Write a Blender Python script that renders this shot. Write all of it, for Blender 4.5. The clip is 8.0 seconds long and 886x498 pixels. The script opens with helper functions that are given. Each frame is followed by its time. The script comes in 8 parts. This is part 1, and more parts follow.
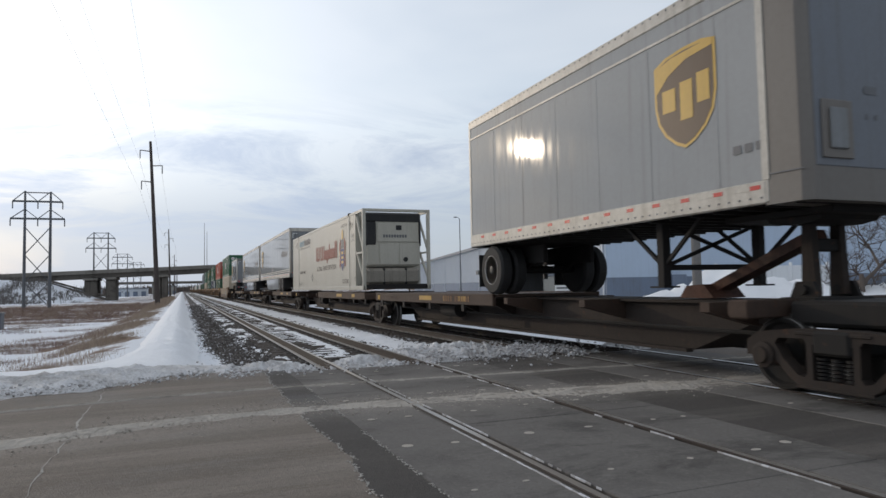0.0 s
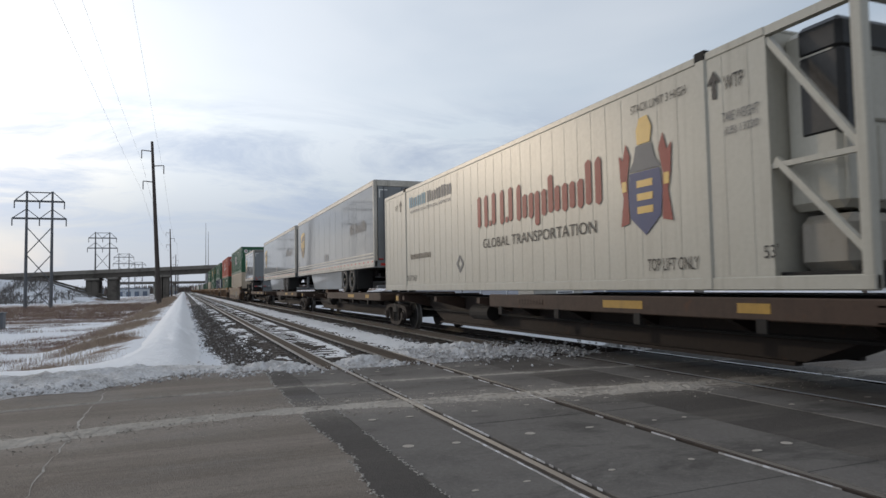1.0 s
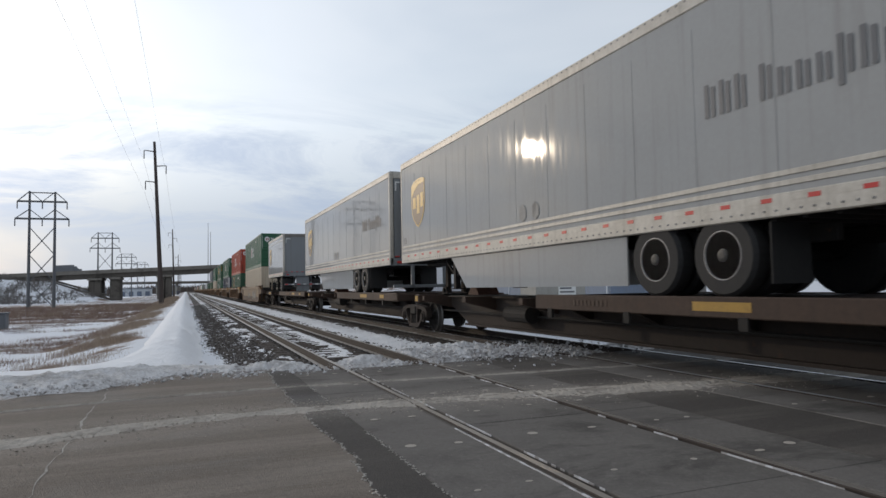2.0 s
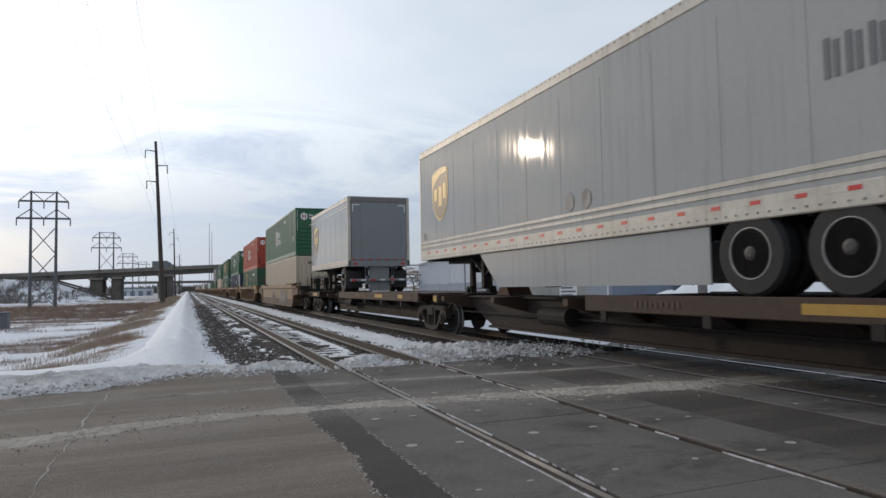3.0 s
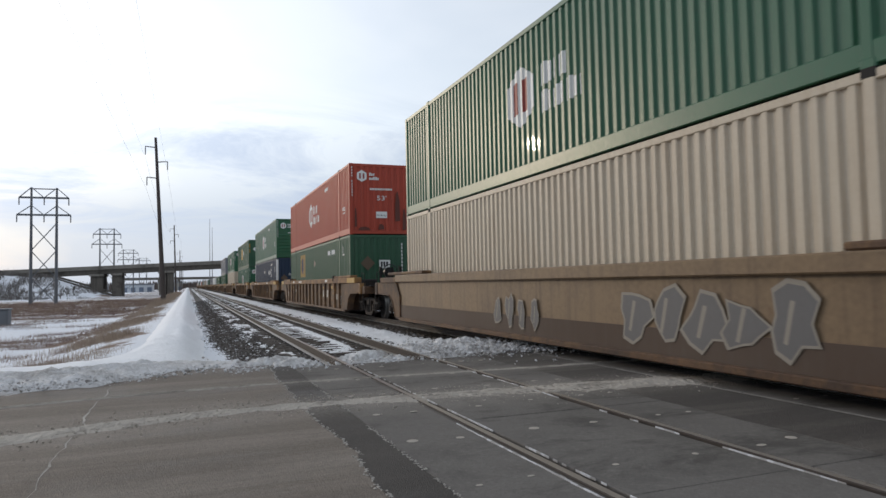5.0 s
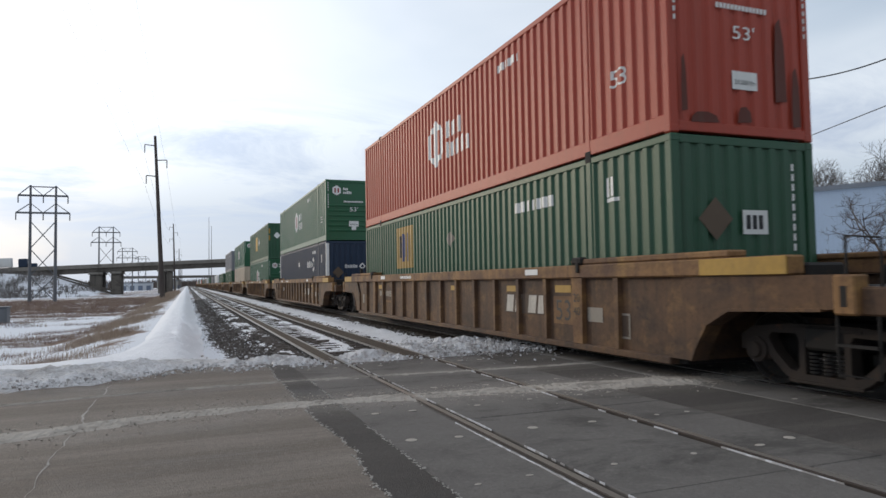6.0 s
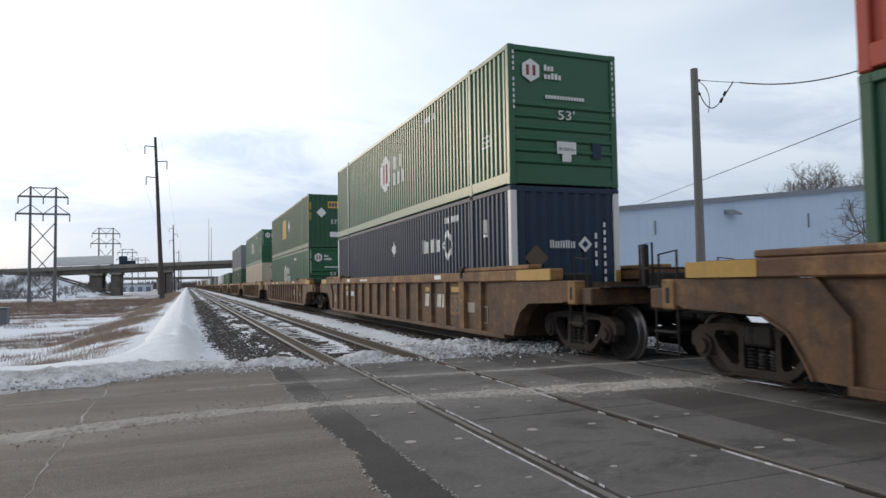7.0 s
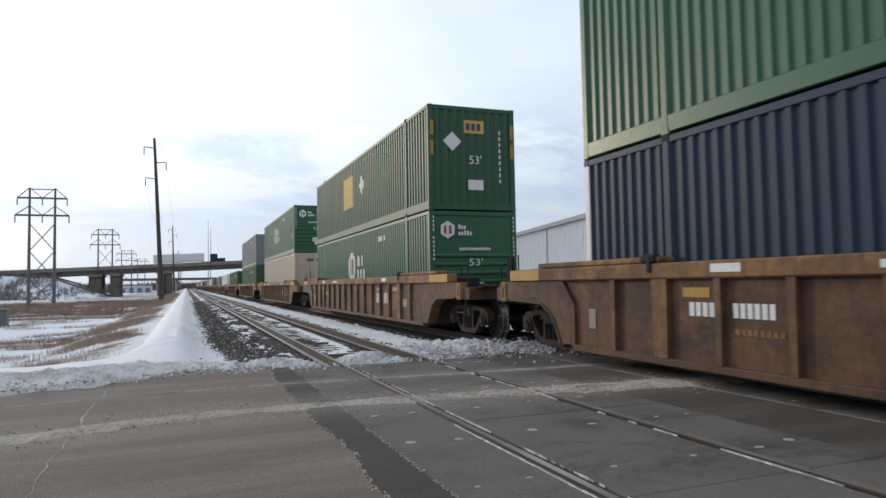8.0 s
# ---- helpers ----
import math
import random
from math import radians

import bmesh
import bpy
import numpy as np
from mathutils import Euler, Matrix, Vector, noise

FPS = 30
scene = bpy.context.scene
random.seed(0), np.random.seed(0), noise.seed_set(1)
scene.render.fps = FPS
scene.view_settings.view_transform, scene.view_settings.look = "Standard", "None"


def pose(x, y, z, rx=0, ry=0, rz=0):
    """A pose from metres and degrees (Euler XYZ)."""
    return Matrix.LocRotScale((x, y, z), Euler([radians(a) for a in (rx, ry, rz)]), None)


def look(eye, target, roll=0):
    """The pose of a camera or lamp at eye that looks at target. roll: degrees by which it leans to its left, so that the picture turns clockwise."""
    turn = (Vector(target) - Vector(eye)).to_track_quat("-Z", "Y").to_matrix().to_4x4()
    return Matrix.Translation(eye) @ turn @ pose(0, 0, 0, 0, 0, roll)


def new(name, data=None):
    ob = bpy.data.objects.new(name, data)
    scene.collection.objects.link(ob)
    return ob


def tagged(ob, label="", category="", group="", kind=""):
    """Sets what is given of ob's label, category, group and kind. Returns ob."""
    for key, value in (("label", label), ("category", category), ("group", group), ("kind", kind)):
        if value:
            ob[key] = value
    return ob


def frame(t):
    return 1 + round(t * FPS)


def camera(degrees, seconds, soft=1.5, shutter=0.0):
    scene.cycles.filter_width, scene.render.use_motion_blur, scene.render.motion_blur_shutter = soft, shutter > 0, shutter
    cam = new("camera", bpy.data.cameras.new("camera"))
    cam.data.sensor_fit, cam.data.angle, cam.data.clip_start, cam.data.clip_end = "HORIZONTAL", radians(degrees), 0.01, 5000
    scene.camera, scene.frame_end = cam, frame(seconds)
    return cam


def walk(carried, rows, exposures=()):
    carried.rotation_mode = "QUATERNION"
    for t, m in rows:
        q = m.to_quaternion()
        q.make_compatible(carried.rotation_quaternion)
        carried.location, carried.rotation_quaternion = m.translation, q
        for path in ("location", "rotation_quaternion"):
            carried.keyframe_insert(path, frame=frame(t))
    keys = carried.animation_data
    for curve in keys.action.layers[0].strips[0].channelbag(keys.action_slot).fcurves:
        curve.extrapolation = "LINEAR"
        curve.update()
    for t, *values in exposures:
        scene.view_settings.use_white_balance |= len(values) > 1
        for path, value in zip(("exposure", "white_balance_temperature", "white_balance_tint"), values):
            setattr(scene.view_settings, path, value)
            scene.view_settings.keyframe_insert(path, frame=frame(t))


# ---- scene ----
cam = camera(67.34, 8.0, soft=1.5, shutter=0.06)

EYE = (0.0, 0.0, 1.296)


def aim(heading, tilt, lean):
    """The camera's pose: heading clockwise from the track's direction, tilt above the level, lean."""
    h, p = radians(heading), radians(tilt)
    way = Vector((math.sin(h) * math.cos(p), math.cos(h) * math.cos(p), math.sin(p)))
    return look(EYE, Vector(EYE) + way, lean)


walk(cam, [
    (0.0, aim(21.424, 3.137, -1.103)),
    (0.5, aim(21.430, 3.135, -1.075)),
    (1.0, aim(21.321, 3.171, -1.015)),
    (1.5, aim(21.208, 3.168, -1.042)),
    (3.0, aim(21.048, 3.124, -1.055)),
    (3.5, aim(20.982, 3.072, -1.071)),
    (4.0, aim(20.981, 2.951, -1.111)),
    (4.5, aim(21.006, 2.849, -1.169)),
    (6.0, aim(21.068, 2.696, -0.977)),
    (6.5, aim(21.082, 2.782, -0.824)),
    (7.0, aim(21.084, 2.845, -0.879)),
    (7.5, aim(21.090, 2.885, -0.997)),
    (8.0, aim(21.129, 2.880, -1.021)),
], exposures=[(0.0, -0.02), (1.2, -0.13), (3.0, -0.01), (4.5, 0.07), (6.0, 0.14), (8.0, 0.29)])

# ---- world, sun, exposure ----
SUN_AZ, SUN_EL = -29.0, 11.5
sun_way = Vector((math.sin(radians(SUN_AZ)) * math.cos(radians(SUN_EL)),
                  math.cos(radians(SUN_AZ)) * math.cos(radians(SUN_EL)), math.sin(radians(SUN_EL))))


class Nodes:
    """A short way to write node trees."""

    def __init__(self, tree):
        self.t = tree

    def n(self, kind, ins=None):
        node = self.t.nodes.new(kind)
        for k, v in (ins or {}).items():
            self.put(node.inputs[k], v)
        return node

    def put(self, socket, v):
        if isinstance(v, bpy.types.NodeSocket):
            self.t.links.new(v, socket)
        else:
            socket.default_value = v

    def math(self, op, a, b=0.0, c=None, clamp=False):
        node = self.t.nodes.new("ShaderNodeMath")
        node.operation, node.use_clamp = op, clamp
        self.put(node.inputs[0], a), self.put(node.inputs[1], b)
        if c is not None:
            self.put(node.inputs[2], c)
        return node.outputs[0]

    def mix(self, f, a, b, blend="MIX"):
        node = self.t.nodes.new("ShaderNodeMix")
        node.data_type, node.blend_type = "RGBA", blend
        self.put(node.inputs[0], f), self.put(node.inputs[6], rgba(a)), self.put(node.inputs[7], rgba(b))
        return node.outputs[2]

    def noise(self, vec, scale, detail=4.0, rough=0.55, dist=0.0):
        node = self.n("ShaderNodeTexNoise", {"Scale": scale, "Detail": detail, "Roughness": rough, "Distortion": dist})
        if vec is not None:
            self.put(node.inputs["Vector"], vec)
        return node.outputs[0]

    def ramp(self, f, *stops):
        """A grey ramp through (position, value) stops."""
        node = self.t.nodes.new("ShaderNodeValToRGB")
        e = node.color_ramp.elements
        while len(e) < len(stops):
            e.new(0.5)
        for el, (p, v) in zip(e, stops):
            el.position = p
            el.color = (v, v, v, 1) if not isinstance(v, tuple) else (*v, 1)
        self.put(node.inputs[0], f)
        return node.outputs[0]

    def scaled(self, vec, s):
        node = self.t.nodes.new("ShaderNodeVectorMath")
        node.operation = "MULTIPLY"
        self.put(node.inputs[0], vec)
        node.inputs[1].default_value = s
        return node.outputs[0]


def rgba(c):
    return (*c, 1.0) if isinstance(c, tuple) and len(c) == 3 else c


def make_world():
    world = bpy.data.worlds.new("winter_sky")
    scene.world = world
    world.use_nodes = True
    world.node_tree.nodes.clear()
    w = Nodes(world.node_tree)
    tex = w.n("ShaderNodeTexSky")
    tex.sky_type, tex.sun_disc, tex.altitude = "NISHITA", False, 250.0
    tex.sun_elevation, tex.sun_rotation = radians(SUN_EL), radians(SUN_AZ)
    tex.air_density, tex.dust_density, tex.ozone_density = 1.0, 2.0, 1.5
    sky = tex.outputs[0]
    way = w.n("ShaderNodeTexCoord").outputs["Generated"]
    sep = w.n("ShaderNodeSeparateXYZ", {0: way})
    up = w.math("MAXIMUM", sep.outputs[2], 0.0)
    flat = w.math("ADD", up, 0.16)
    u, v = w.math("DIVIDE", sep.outputs[0], flat), w.math("DIVIDE", sep.outputs[1], flat)
    plane = w.n("ShaderNodeCombineXYZ", {0: u, 1: v, 2: 0.0}).outputs[0]
    # thin high veil
    veil = w.ramp(w.noise(w.scaled(plane, (0.55, 0.35, 1)), 1.0, 5, 0.5, 0.4), (0.22, 0.0), (0.52, 1.0))
    # lower grey streaks
    streak = w.ramp(w.noise(w.scaled(plane, (0.9, 1.5, 1)), 1.1, 9, 0.66, 0.7), (0.43, 0.0), (0.60, 1.0))
    low = w.ramp(up, (0.05, 0.0), (0.12, 1.0), (0.21, 1.0), (0.29, 0.0))
    streak = w.math("MULTIPLY", streak, low)
    dot = w.n("ShaderNodeVectorMath", {0: way, 1: tuple(sun_way)})
    dot.operation = "DOT_PRODUCT"
    glow = dot.outputs["Value"]
    # the cloud away from the sun is duller
    back = w.math("SUBTRACT", 1.0, w.math("MULTIPLY", w.math("MAXIMUM", w.math("MULTIPLY", glow, -1.0), 0.0), 0.45))
    glow = w.math("POWER", w.math("MAXIMUM", glow, 0.0), 5.0)
    bright = w.math("MULTIPLY", back, w.math("ADD", CLOUD_BASE, w.math("MULTIPLY", glow, CLOUD_GLOW)))
    white = w.mix(1.0, (0.90, 0.955, 1.03), w.n("ShaderNodeCombineXYZ", {0: bright, 1: bright, 2: bright}).outputs[0], "MULTIPLY")
    clear = w.mix(1.0, sky, (SKY_GAIN, SKY_GAIN, SKY_GAIN), "MULTIPLY")
    col = w.mix(w.math("MULTIPLY", veil, 0.80), clear, white)
    grey = w.mix(1.0, white, (0.46, 0.53, 0.66), "MULTIPLY")
    # paler, bluer haze low over the horizon
    dim = w.math("MULTIPLY", back, w.math("ADD", CLOUD_BASE, w.math("MULTIPLY", glow, 0.30 * CLOUD_GLOW)))
    haze = w.mix(1.0, (0.50, 0.58, 0.70), w.n("ShaderNodeCombineXYZ", {0: dim, 1: dim, 2: dim}).outputs[0], "MULTIPLY")
    col = w.mix(w.math("MULTIPLY", w.ramp(up, (0.0, 1.0), (0.10, 0.85), (0.24, 0.0)), 0.9), col, haze)
    col = w.mix(w.math("MULTIPLY", streak, 0.62), col, grey)
    bg = w.n("ShaderNodeBackground", {"Color": col, "Strength": SKY_STRENGTH})
    w.n("ShaderNodeOutputWorld", {"Surface": bg.outputs[0]})


CLOUD_BASE, CLOUD_GLOW, SKY_GAIN, SKY_STRENGTH = 7.3, 5.0, 1.5, 0.12
make_world()

sun_data = bpy.data.lights.new("sun", "SUN")
sun_data.energy, sun_data.angle, sun_data.color = 0.55, radians(1.0), (1.0, 0.81, 0.60)
sun = new("sun", sun_data)
sun.matrix_world = look(sun_way * 100, (0, 0, 0))

# ---- materials ----
MATS = {}


def material(name):
    m = bpy.data.materials.new(name)
    m.use_nodes = True
    m.node_tree.nodes.clear()
    return m, Nodes(m.node_tree)


def finish(k, col, rough, metal=0.0, bump=None, strength=0.3, dist=0.01, spec=0.5, coat=0.0, normal=None):
    ins = {"Base Color": rgba(col), "Roughness": rough, "Metallic": metal, "Specular IOR Level": spec, "Coat Weight": coat}
    b = k.n("ShaderNodeBsdfPrincipled", ins)
    if bump is not None:
        bp = k.n("ShaderNodeBump", {"Height": bump, "Strength": strength, "Distance": dist})
        k.t.links.new(bp.outputs[0], b.inputs["Normal"])
    k.n("ShaderNodeOutputMaterial", {"Surface": b.outputs[0]})


def paint(name, col, rough=0.45, grime=(0.10, 0.085, 0.07), dirt=0.35, streaks=0.3, rust=0.0, metal=0.0, vary=0.12, dents=0.0, coat=0.0, spec=0.4):
    """Weathered paint: blotches, streaks that run down, rust specks."""
    if name in MATS:
        return MATS[name]
    m, k = material(name)
    obj = k.n("ShaderNodeTexCoord").outputs["Object"]
    big = k.noise(obj, 0.7, 5, 0.6)
    fine = k.noise(obj, 14.0, 5, 0.7)
    run = k.noise(k.scaled(obj, (7.0, 7.0, 0.35)), 1.0, 4, 0.6)
    base = k.mix(k.math("MULTIPLY", big, 1.0), tuple(c * (1 - vary) for c in col), tuple(min(1, c * (1 + vary)) for c in col))
    d = k.math("MULTIPLY", k.ramp(k.math("ADD", k.math("MULTIPLY", big, 0.6), k.math("MULTIPLY", fine, 0.4)), (0.42, 0.0), (0.68, 1.0)), dirt)
    base = k.mix(d, base, grime)
    base = k.mix(k.math("MULTIPLY", k.ramp(run, (0.52, 0.0), (0.78, 1.0)), streaks), base, grime)
    if rust:
        spots = k.ramp(k.noise(obj, 5.0, 8, 0.75), (0.60, 0.0), (0.70, 1.0))
        base = k.mix(k.math("MULTIPLY", spots, rust), base, (0.11, 0.045, 0.02))
    r = k.math("ADD", rough - 0.08, k.math("MULTIPLY", fine, 0.16), clamp=True)
    height = fine
    if dents:
        r = k.math("ADD", rough - 0.03, k.math("MULTIPLY", k.ramp(run, (0.35, 0.0), (0.65, 1.0)), 0.05), clamp=True)
        height = k.math("ADD", k.math("MULTIPLY", fine, 0.02), k.math("MULTIPLY", k.noise(k.scaled(obj, (1, 1.0, 0.4)), 1.1, 2, 0.5), dents))
    finish(k, base, r, metal, height, 0.25 if not dents else 0.06, 0.01 if not dents else 0.05, coat=coat, spec=spec)
    MATS[name] = m
    return m


def rusted(name, col, dark, bright):
    """Old yellow paint gone brown: rust sheets, run-down stains, remnants of brighter paint."""
    m, k = material(name)
    obj = k.n("ShaderNodeTexCoord").outputs["Object"]
    big = k.noise(k.scaled(obj, (1.0, 0.8, 1.3)), 1.0, 6, 0.65, 0.3)
    fine = k.noise(obj, 18.0, 6, 0.7)
    run = k.noise(k.scaled(obj, (5.0, 5.0, 0.5)), 1.0, 5, 0.65)
    base = k.mix(k.ramp(big, (0.36, 0.0), (0.60, 1.0)), dark, col)
    base = k.mix(k.math("MULTIPLY", k.ramp(k.noise(k.scaled(obj, (1, 1.6, 2.2)), 1.3, 7, 0.7), (0.52, 0.0), (0.72, 1.0)), 0.55), base, bright)
    base = k.mix(k.math("MULTIPLY", k.ramp(run, (0.48, 0.0), (0.68, 1.0)), 0.7), base, dark)
    base = k.mix(k.math("MULTIPLY", k.ramp(fine, (0.50, 0.0), (0.72, 1.0)), 0.45), base, tuple(c * 0.45 for c in dark))
    finish(k, base, k.math("ADD", 0.58, k.math("MULTIPLY", fine, 0.25)), 0.0, fine, 0.35, 0.012, spec=0.35)
    MATS[name] = m
    return m


def plain(name, col, rough=0.6, metal=0.0):
    return paint(name, col, rough, dirt=0.2, streaks=0.1, metal=metal)


def salt_band(k, obj, y0, wide, curve=1.0):
    """Where dried salt fringes a tyre band: 1 along its bent middle line, fading to the sides."""
    sep = k.n("ShaderNodeSeparateXYZ", {0: obj})

    def soft(v):
        return k.math("MULTIPLY", k.math("ADD", v, k.math("SQRT", k.math("ADD", k.math("MULTIPLY", v, v), 0.3))), 0.5)
    west = k.math("MULTIPLY", soft(k.math("SUBTRACT", -0.1, sep.outputs[0])), -0.34 * curve)
    east = k.math("MULTIPLY", soft(k.math("SUBTRACT", sep.outputs[0], 1.4)), -0.11 * curve)
    d = k.math("SUBTRACT", sep.outputs[1], k.math("ADD", y0, k.math("ADD", west, east)))
    d = k.math("ADD", d, k.math("MULTIPLY", k.math("SUBTRACT", k.noise(k.scaled(obj, (0.8, 2.0, 1)), 1.6, 6, 0.7), 0.5), wide * 0.9))
    d = k.math("DIVIDE", d, wide)
    return k.math("POWER", 2.718, k.math("MULTIPLY", k.math("MULTIPLY", d, d), -1.0))


def road_salt(k, obj):
    grain = k.ramp(k.noise(obj, 26.0, 6, 0.75), (0.30, 0.25), (0.70, 1.0))
    both = k.math("ADD", salt_band(k, obj, 7.33, 0.62), k.math("MULTIPLY", salt_band(k, obj, 9.08, 0.26, 0.5), 0.55), clamp=True)
    return k.math("MULTIPLY", k.math("MULTIPLY", both, grain), 0.62)


def asphalt_material(name, col, patch=0.25):
    m, k = material(name)
    obj = k.n("ShaderNodeTexCoord").outputs["Object"]
    stone = k.n("ShaderNodeTexVoronoi", {"Vector": obj, "Scale": 90.0}).outputs["Distance"]
    fine = k.noise(obj, 45.0, 6, 0.7)
    big = k.noise(k.scaled(obj, (0.30, 1.1, 1)), 1.0, 6, 0.6, 0.3)
    base = k.mix(big, tuple(c * 0.78 for c in col), tuple(c * 1.25 for c in col))
    base = k.mix(k.math("MULTIPLY", k.ramp(fine, (0.45, 0.0), (0.75, 1.0)), 0.35), base, tuple(c * 1.7 for c in col))
    # dried salt in the wheel lanes
    salt = k.ramp(k.noise(k.scaled(obj, (0.15, 1.6, 1)), 1.0, 7, 0.65, 0.4), (0.48, 0.0), (0.72, 1.0))
    base = k.mix(k.math("MULTIPLY", salt, patch), base, (0.37, 0.335, 0.29))
    damp = k.ramp(k.noise(k.scaled(obj, (0.5, 0.9, 1)), 0.8, 5, 0.6), (0.50, 0.0), (0.62, 1.0))
    base = k.mix(k.math("MULTIPLY", damp, 0.38), base, tuple(c * 0.5 for c in col))
    grit = k.ramp(k.noise(obj, 130.0, 3, 0.8), (0.56, 0.0), (0.66, 1.0))
    base = k.mix(k.math("MULTIPLY", grit, 0.30), base, tuple(c * 2.2 for c in col))
    base = k.mix(road_salt(k, obj), base, (0.36, 0.325, 0.285))
    # worn aggregate: pale and dark stones in the binder
    chip = k.n("ShaderNodeTexVoronoi", {"Vector": obj, "Scale": 55.0})
    tone = k.n("ShaderNodeSeparateColor", {0: chip.outputs["Color"]}).outputs[0]
    base = k.mix(k.math("MULTIPLY", k.ramp(tone, (0.78, 0.0), (0.92, 1.0)), 0.16), base, tuple(c * 2.2 for c in col))
    base = k.mix(k.math("MULTIPLY", k.ramp(tone, (0.08, 1.0), (0.22, 0.0)), 0.22), base, tuple(c * 0.4 for c in col))
    rough = k.math("SUBTRACT", 0.86, k.math("MULTIPLY", damp, 0.22))
    h = k.math("ADD", k.math("MULTIPLY", stone, 0.7), fine)
    finish(k, base, rough, 0.0, h, 0.9, 0.010, spec=0.35)
    return m


def snow_material(name, dirt=0.2, col=(0.88, 0.885, 0.90)):
    m, k = material(name)
    obj = k.n("ShaderNodeTexCoord").outputs["Object"]
    lump = k.noise(obj, 3.0, 8, 0.65)
    fine = k.noise(obj, 22.0, 6, 0.7)
    grime = k.ramp(k.math("ADD", k.math("MULTIPLY", k.noise(obj, 0.9, 6, 0.65), 0.6), k.math("MULTIPLY", fine, 0.4)), (0.46, 0.0), (0.66, 1.0))
    base = k.mix(k.math("MULTIPLY", grime, dirt), col, (0.22, 0.19, 0.16))
    rubble = k.n("ShaderNodeTexVoronoi", {"Vector": obj, "Scale": 13.0}).outputs["Distance"]
    h = k.math("ADD", k.math("MULTIPLY", lump, 1.2), k.math("ADD", k.math("MULTIPLY", fine, 0.4), k.math("MULTIPLY", rubble, -1.1 * dirt)))
    finish(k, base, 0.8, 0.0, h, 0.7, 0.07, spec=0.2)
    return m


def field_material():
    """Winter field: straw and rust-brown grass with snow lying between."""
    m, k = material("winter_field")
    obj = k.n("ShaderNodeTexCoord").outputs["Object"]
    sep = k.n("ShaderNodeSeparateXYZ", {0: obj})
    band = k.noise(k.scaled(obj, (0.10, 0.20, 1)), 1.0, 6, 0.62, 0.6)
    tuft = k.noise(obj, 2.4, 8, 0.75)
    fine = k.noise(obj, 12.0, 5, 0.7)
    straw = k.mix(k.ramp(k.noise(k.scaled(obj, (0.05, 0.14, 1)), 1.0, 4), (0.35, 0.0), (0.62, 1.0)), (0.185, 0.112, 0.088), (0.34, 0.258, 0.195))
    straw = k.mix(k.math("MULTIPLY", fine, 0.7), straw, (0.13, 0.082, 0.060))
    straw = k.mix(k.math("MULTIPLY", k.ramp(tuft, (0.45, 0.0), (0.65, 1.0)), 0.5), straw, (0.12, 0.07, 0.052))
    cover = k.math("ADD", k.math("MULTIPLY", band, 0.75), k.math("MULTIPLY", tuft, 0.35))
        # ploughing left long strips, lying bare or under snow in turn
    edge = k.math("ADD", k.math("DIVIDE", sep.outputs[1], 100.0), k.math("MULTIPLY", k.math("SUBTRACT", k.noise(k.scaled(obj, (0.22, 0.22, 1)), 1.0, 6, 0.7), 0.5), 0.16))
    far = k.ramp(edge, (0.22, 0.55), (0.28, 0.9), (0.35, 0.85), (0.375, 0.10), (0.45, 0.10), (0.48, 0.9), (0.61, 0.85), (0.68, 0.05), (1.0, 0.0))
    away = k.math("ADD", k.math("DIVIDE", sep.outputs[0], -10.0), k.math("MULTIPLY", k.math("SUBTRACT", k.noise(k.scaled(obj, (0.5, 0.35, 1)), 1.0, 6, 0.7), 0.5), 0.35))
    strip = k.ramp(away, (0.14, 1.0), (0.17, 0.2), (0.26, 0.15), (0.33, 1.0))
    far = k.math("MULTIPLY", far, strip)
    bank = k.ramp(k.math("DIVIDE", sep.outputs[0], -100.0), (0.25, 0.0), (0.29, 0.85))
    bank = k.math("MULTIPLY", bank, k.ramp(k.math("DIVIDE", sep.outputs[1], 1000.0), (0.205, 0.0), (0.222, 1.0)))
    far = k.math("MAXIMUM", far, bank)
    cover = k.math("ADD", cover, k.math("MULTIPLY", k.math("SUBTRACT", far, 0.13), 0.30))
    snow = k.ramp(cover, (0.47, 0.0), (0.56, 1.0))
    base = k.mix(snow, straw, (0.78, 0.80, 0.84))
    finish(k, base, 0.85, 0.0, k.math("ADD", tuft, fine), 0.7, 0.08, spec=0.2)
    return m


def ballast_material(name="ballast_bed", dark=1.0):
    m, k = material(name)
    obj = k.n("ShaderNodeTexCoord").outputs["Object"]
    vor = k.n("ShaderNodeTexVoronoi", {"Vector": obj, "Scale": 17.0})
    tone = k.n("ShaderNodeSeparateColor", {0: vor.outputs["Color"]}).outputs[0]
    base = k.mix(tone, tuple(c * dark for c in (0.030, 0.027, 0.026)), tuple(c * dark for c in (0.150, 0.136, 0.126)))
    frost = k.ramp(k.noise(k.scaled(obj, (1.2, 0.35, 1)), 1.0, 7, 0.7), (0.53, 0.0), (0.63, 1.0))
    speck = k.ramp(k.noise(obj, 11.0, 5, 0.7), (0.50, 0.0), (0.58, 1.0))
    base = k.mix(k.math("MULTIPLY", k.math("MULTIPLY", frost, speck), 0.85), base, (0.72, 0.73, 0.76))
    finish(k, base, 0.9, 0.0, k.math("SUBTRACT", 1.0, vor.outputs["Distance"]), 0.9, 0.05, spec=0.25)
    return m


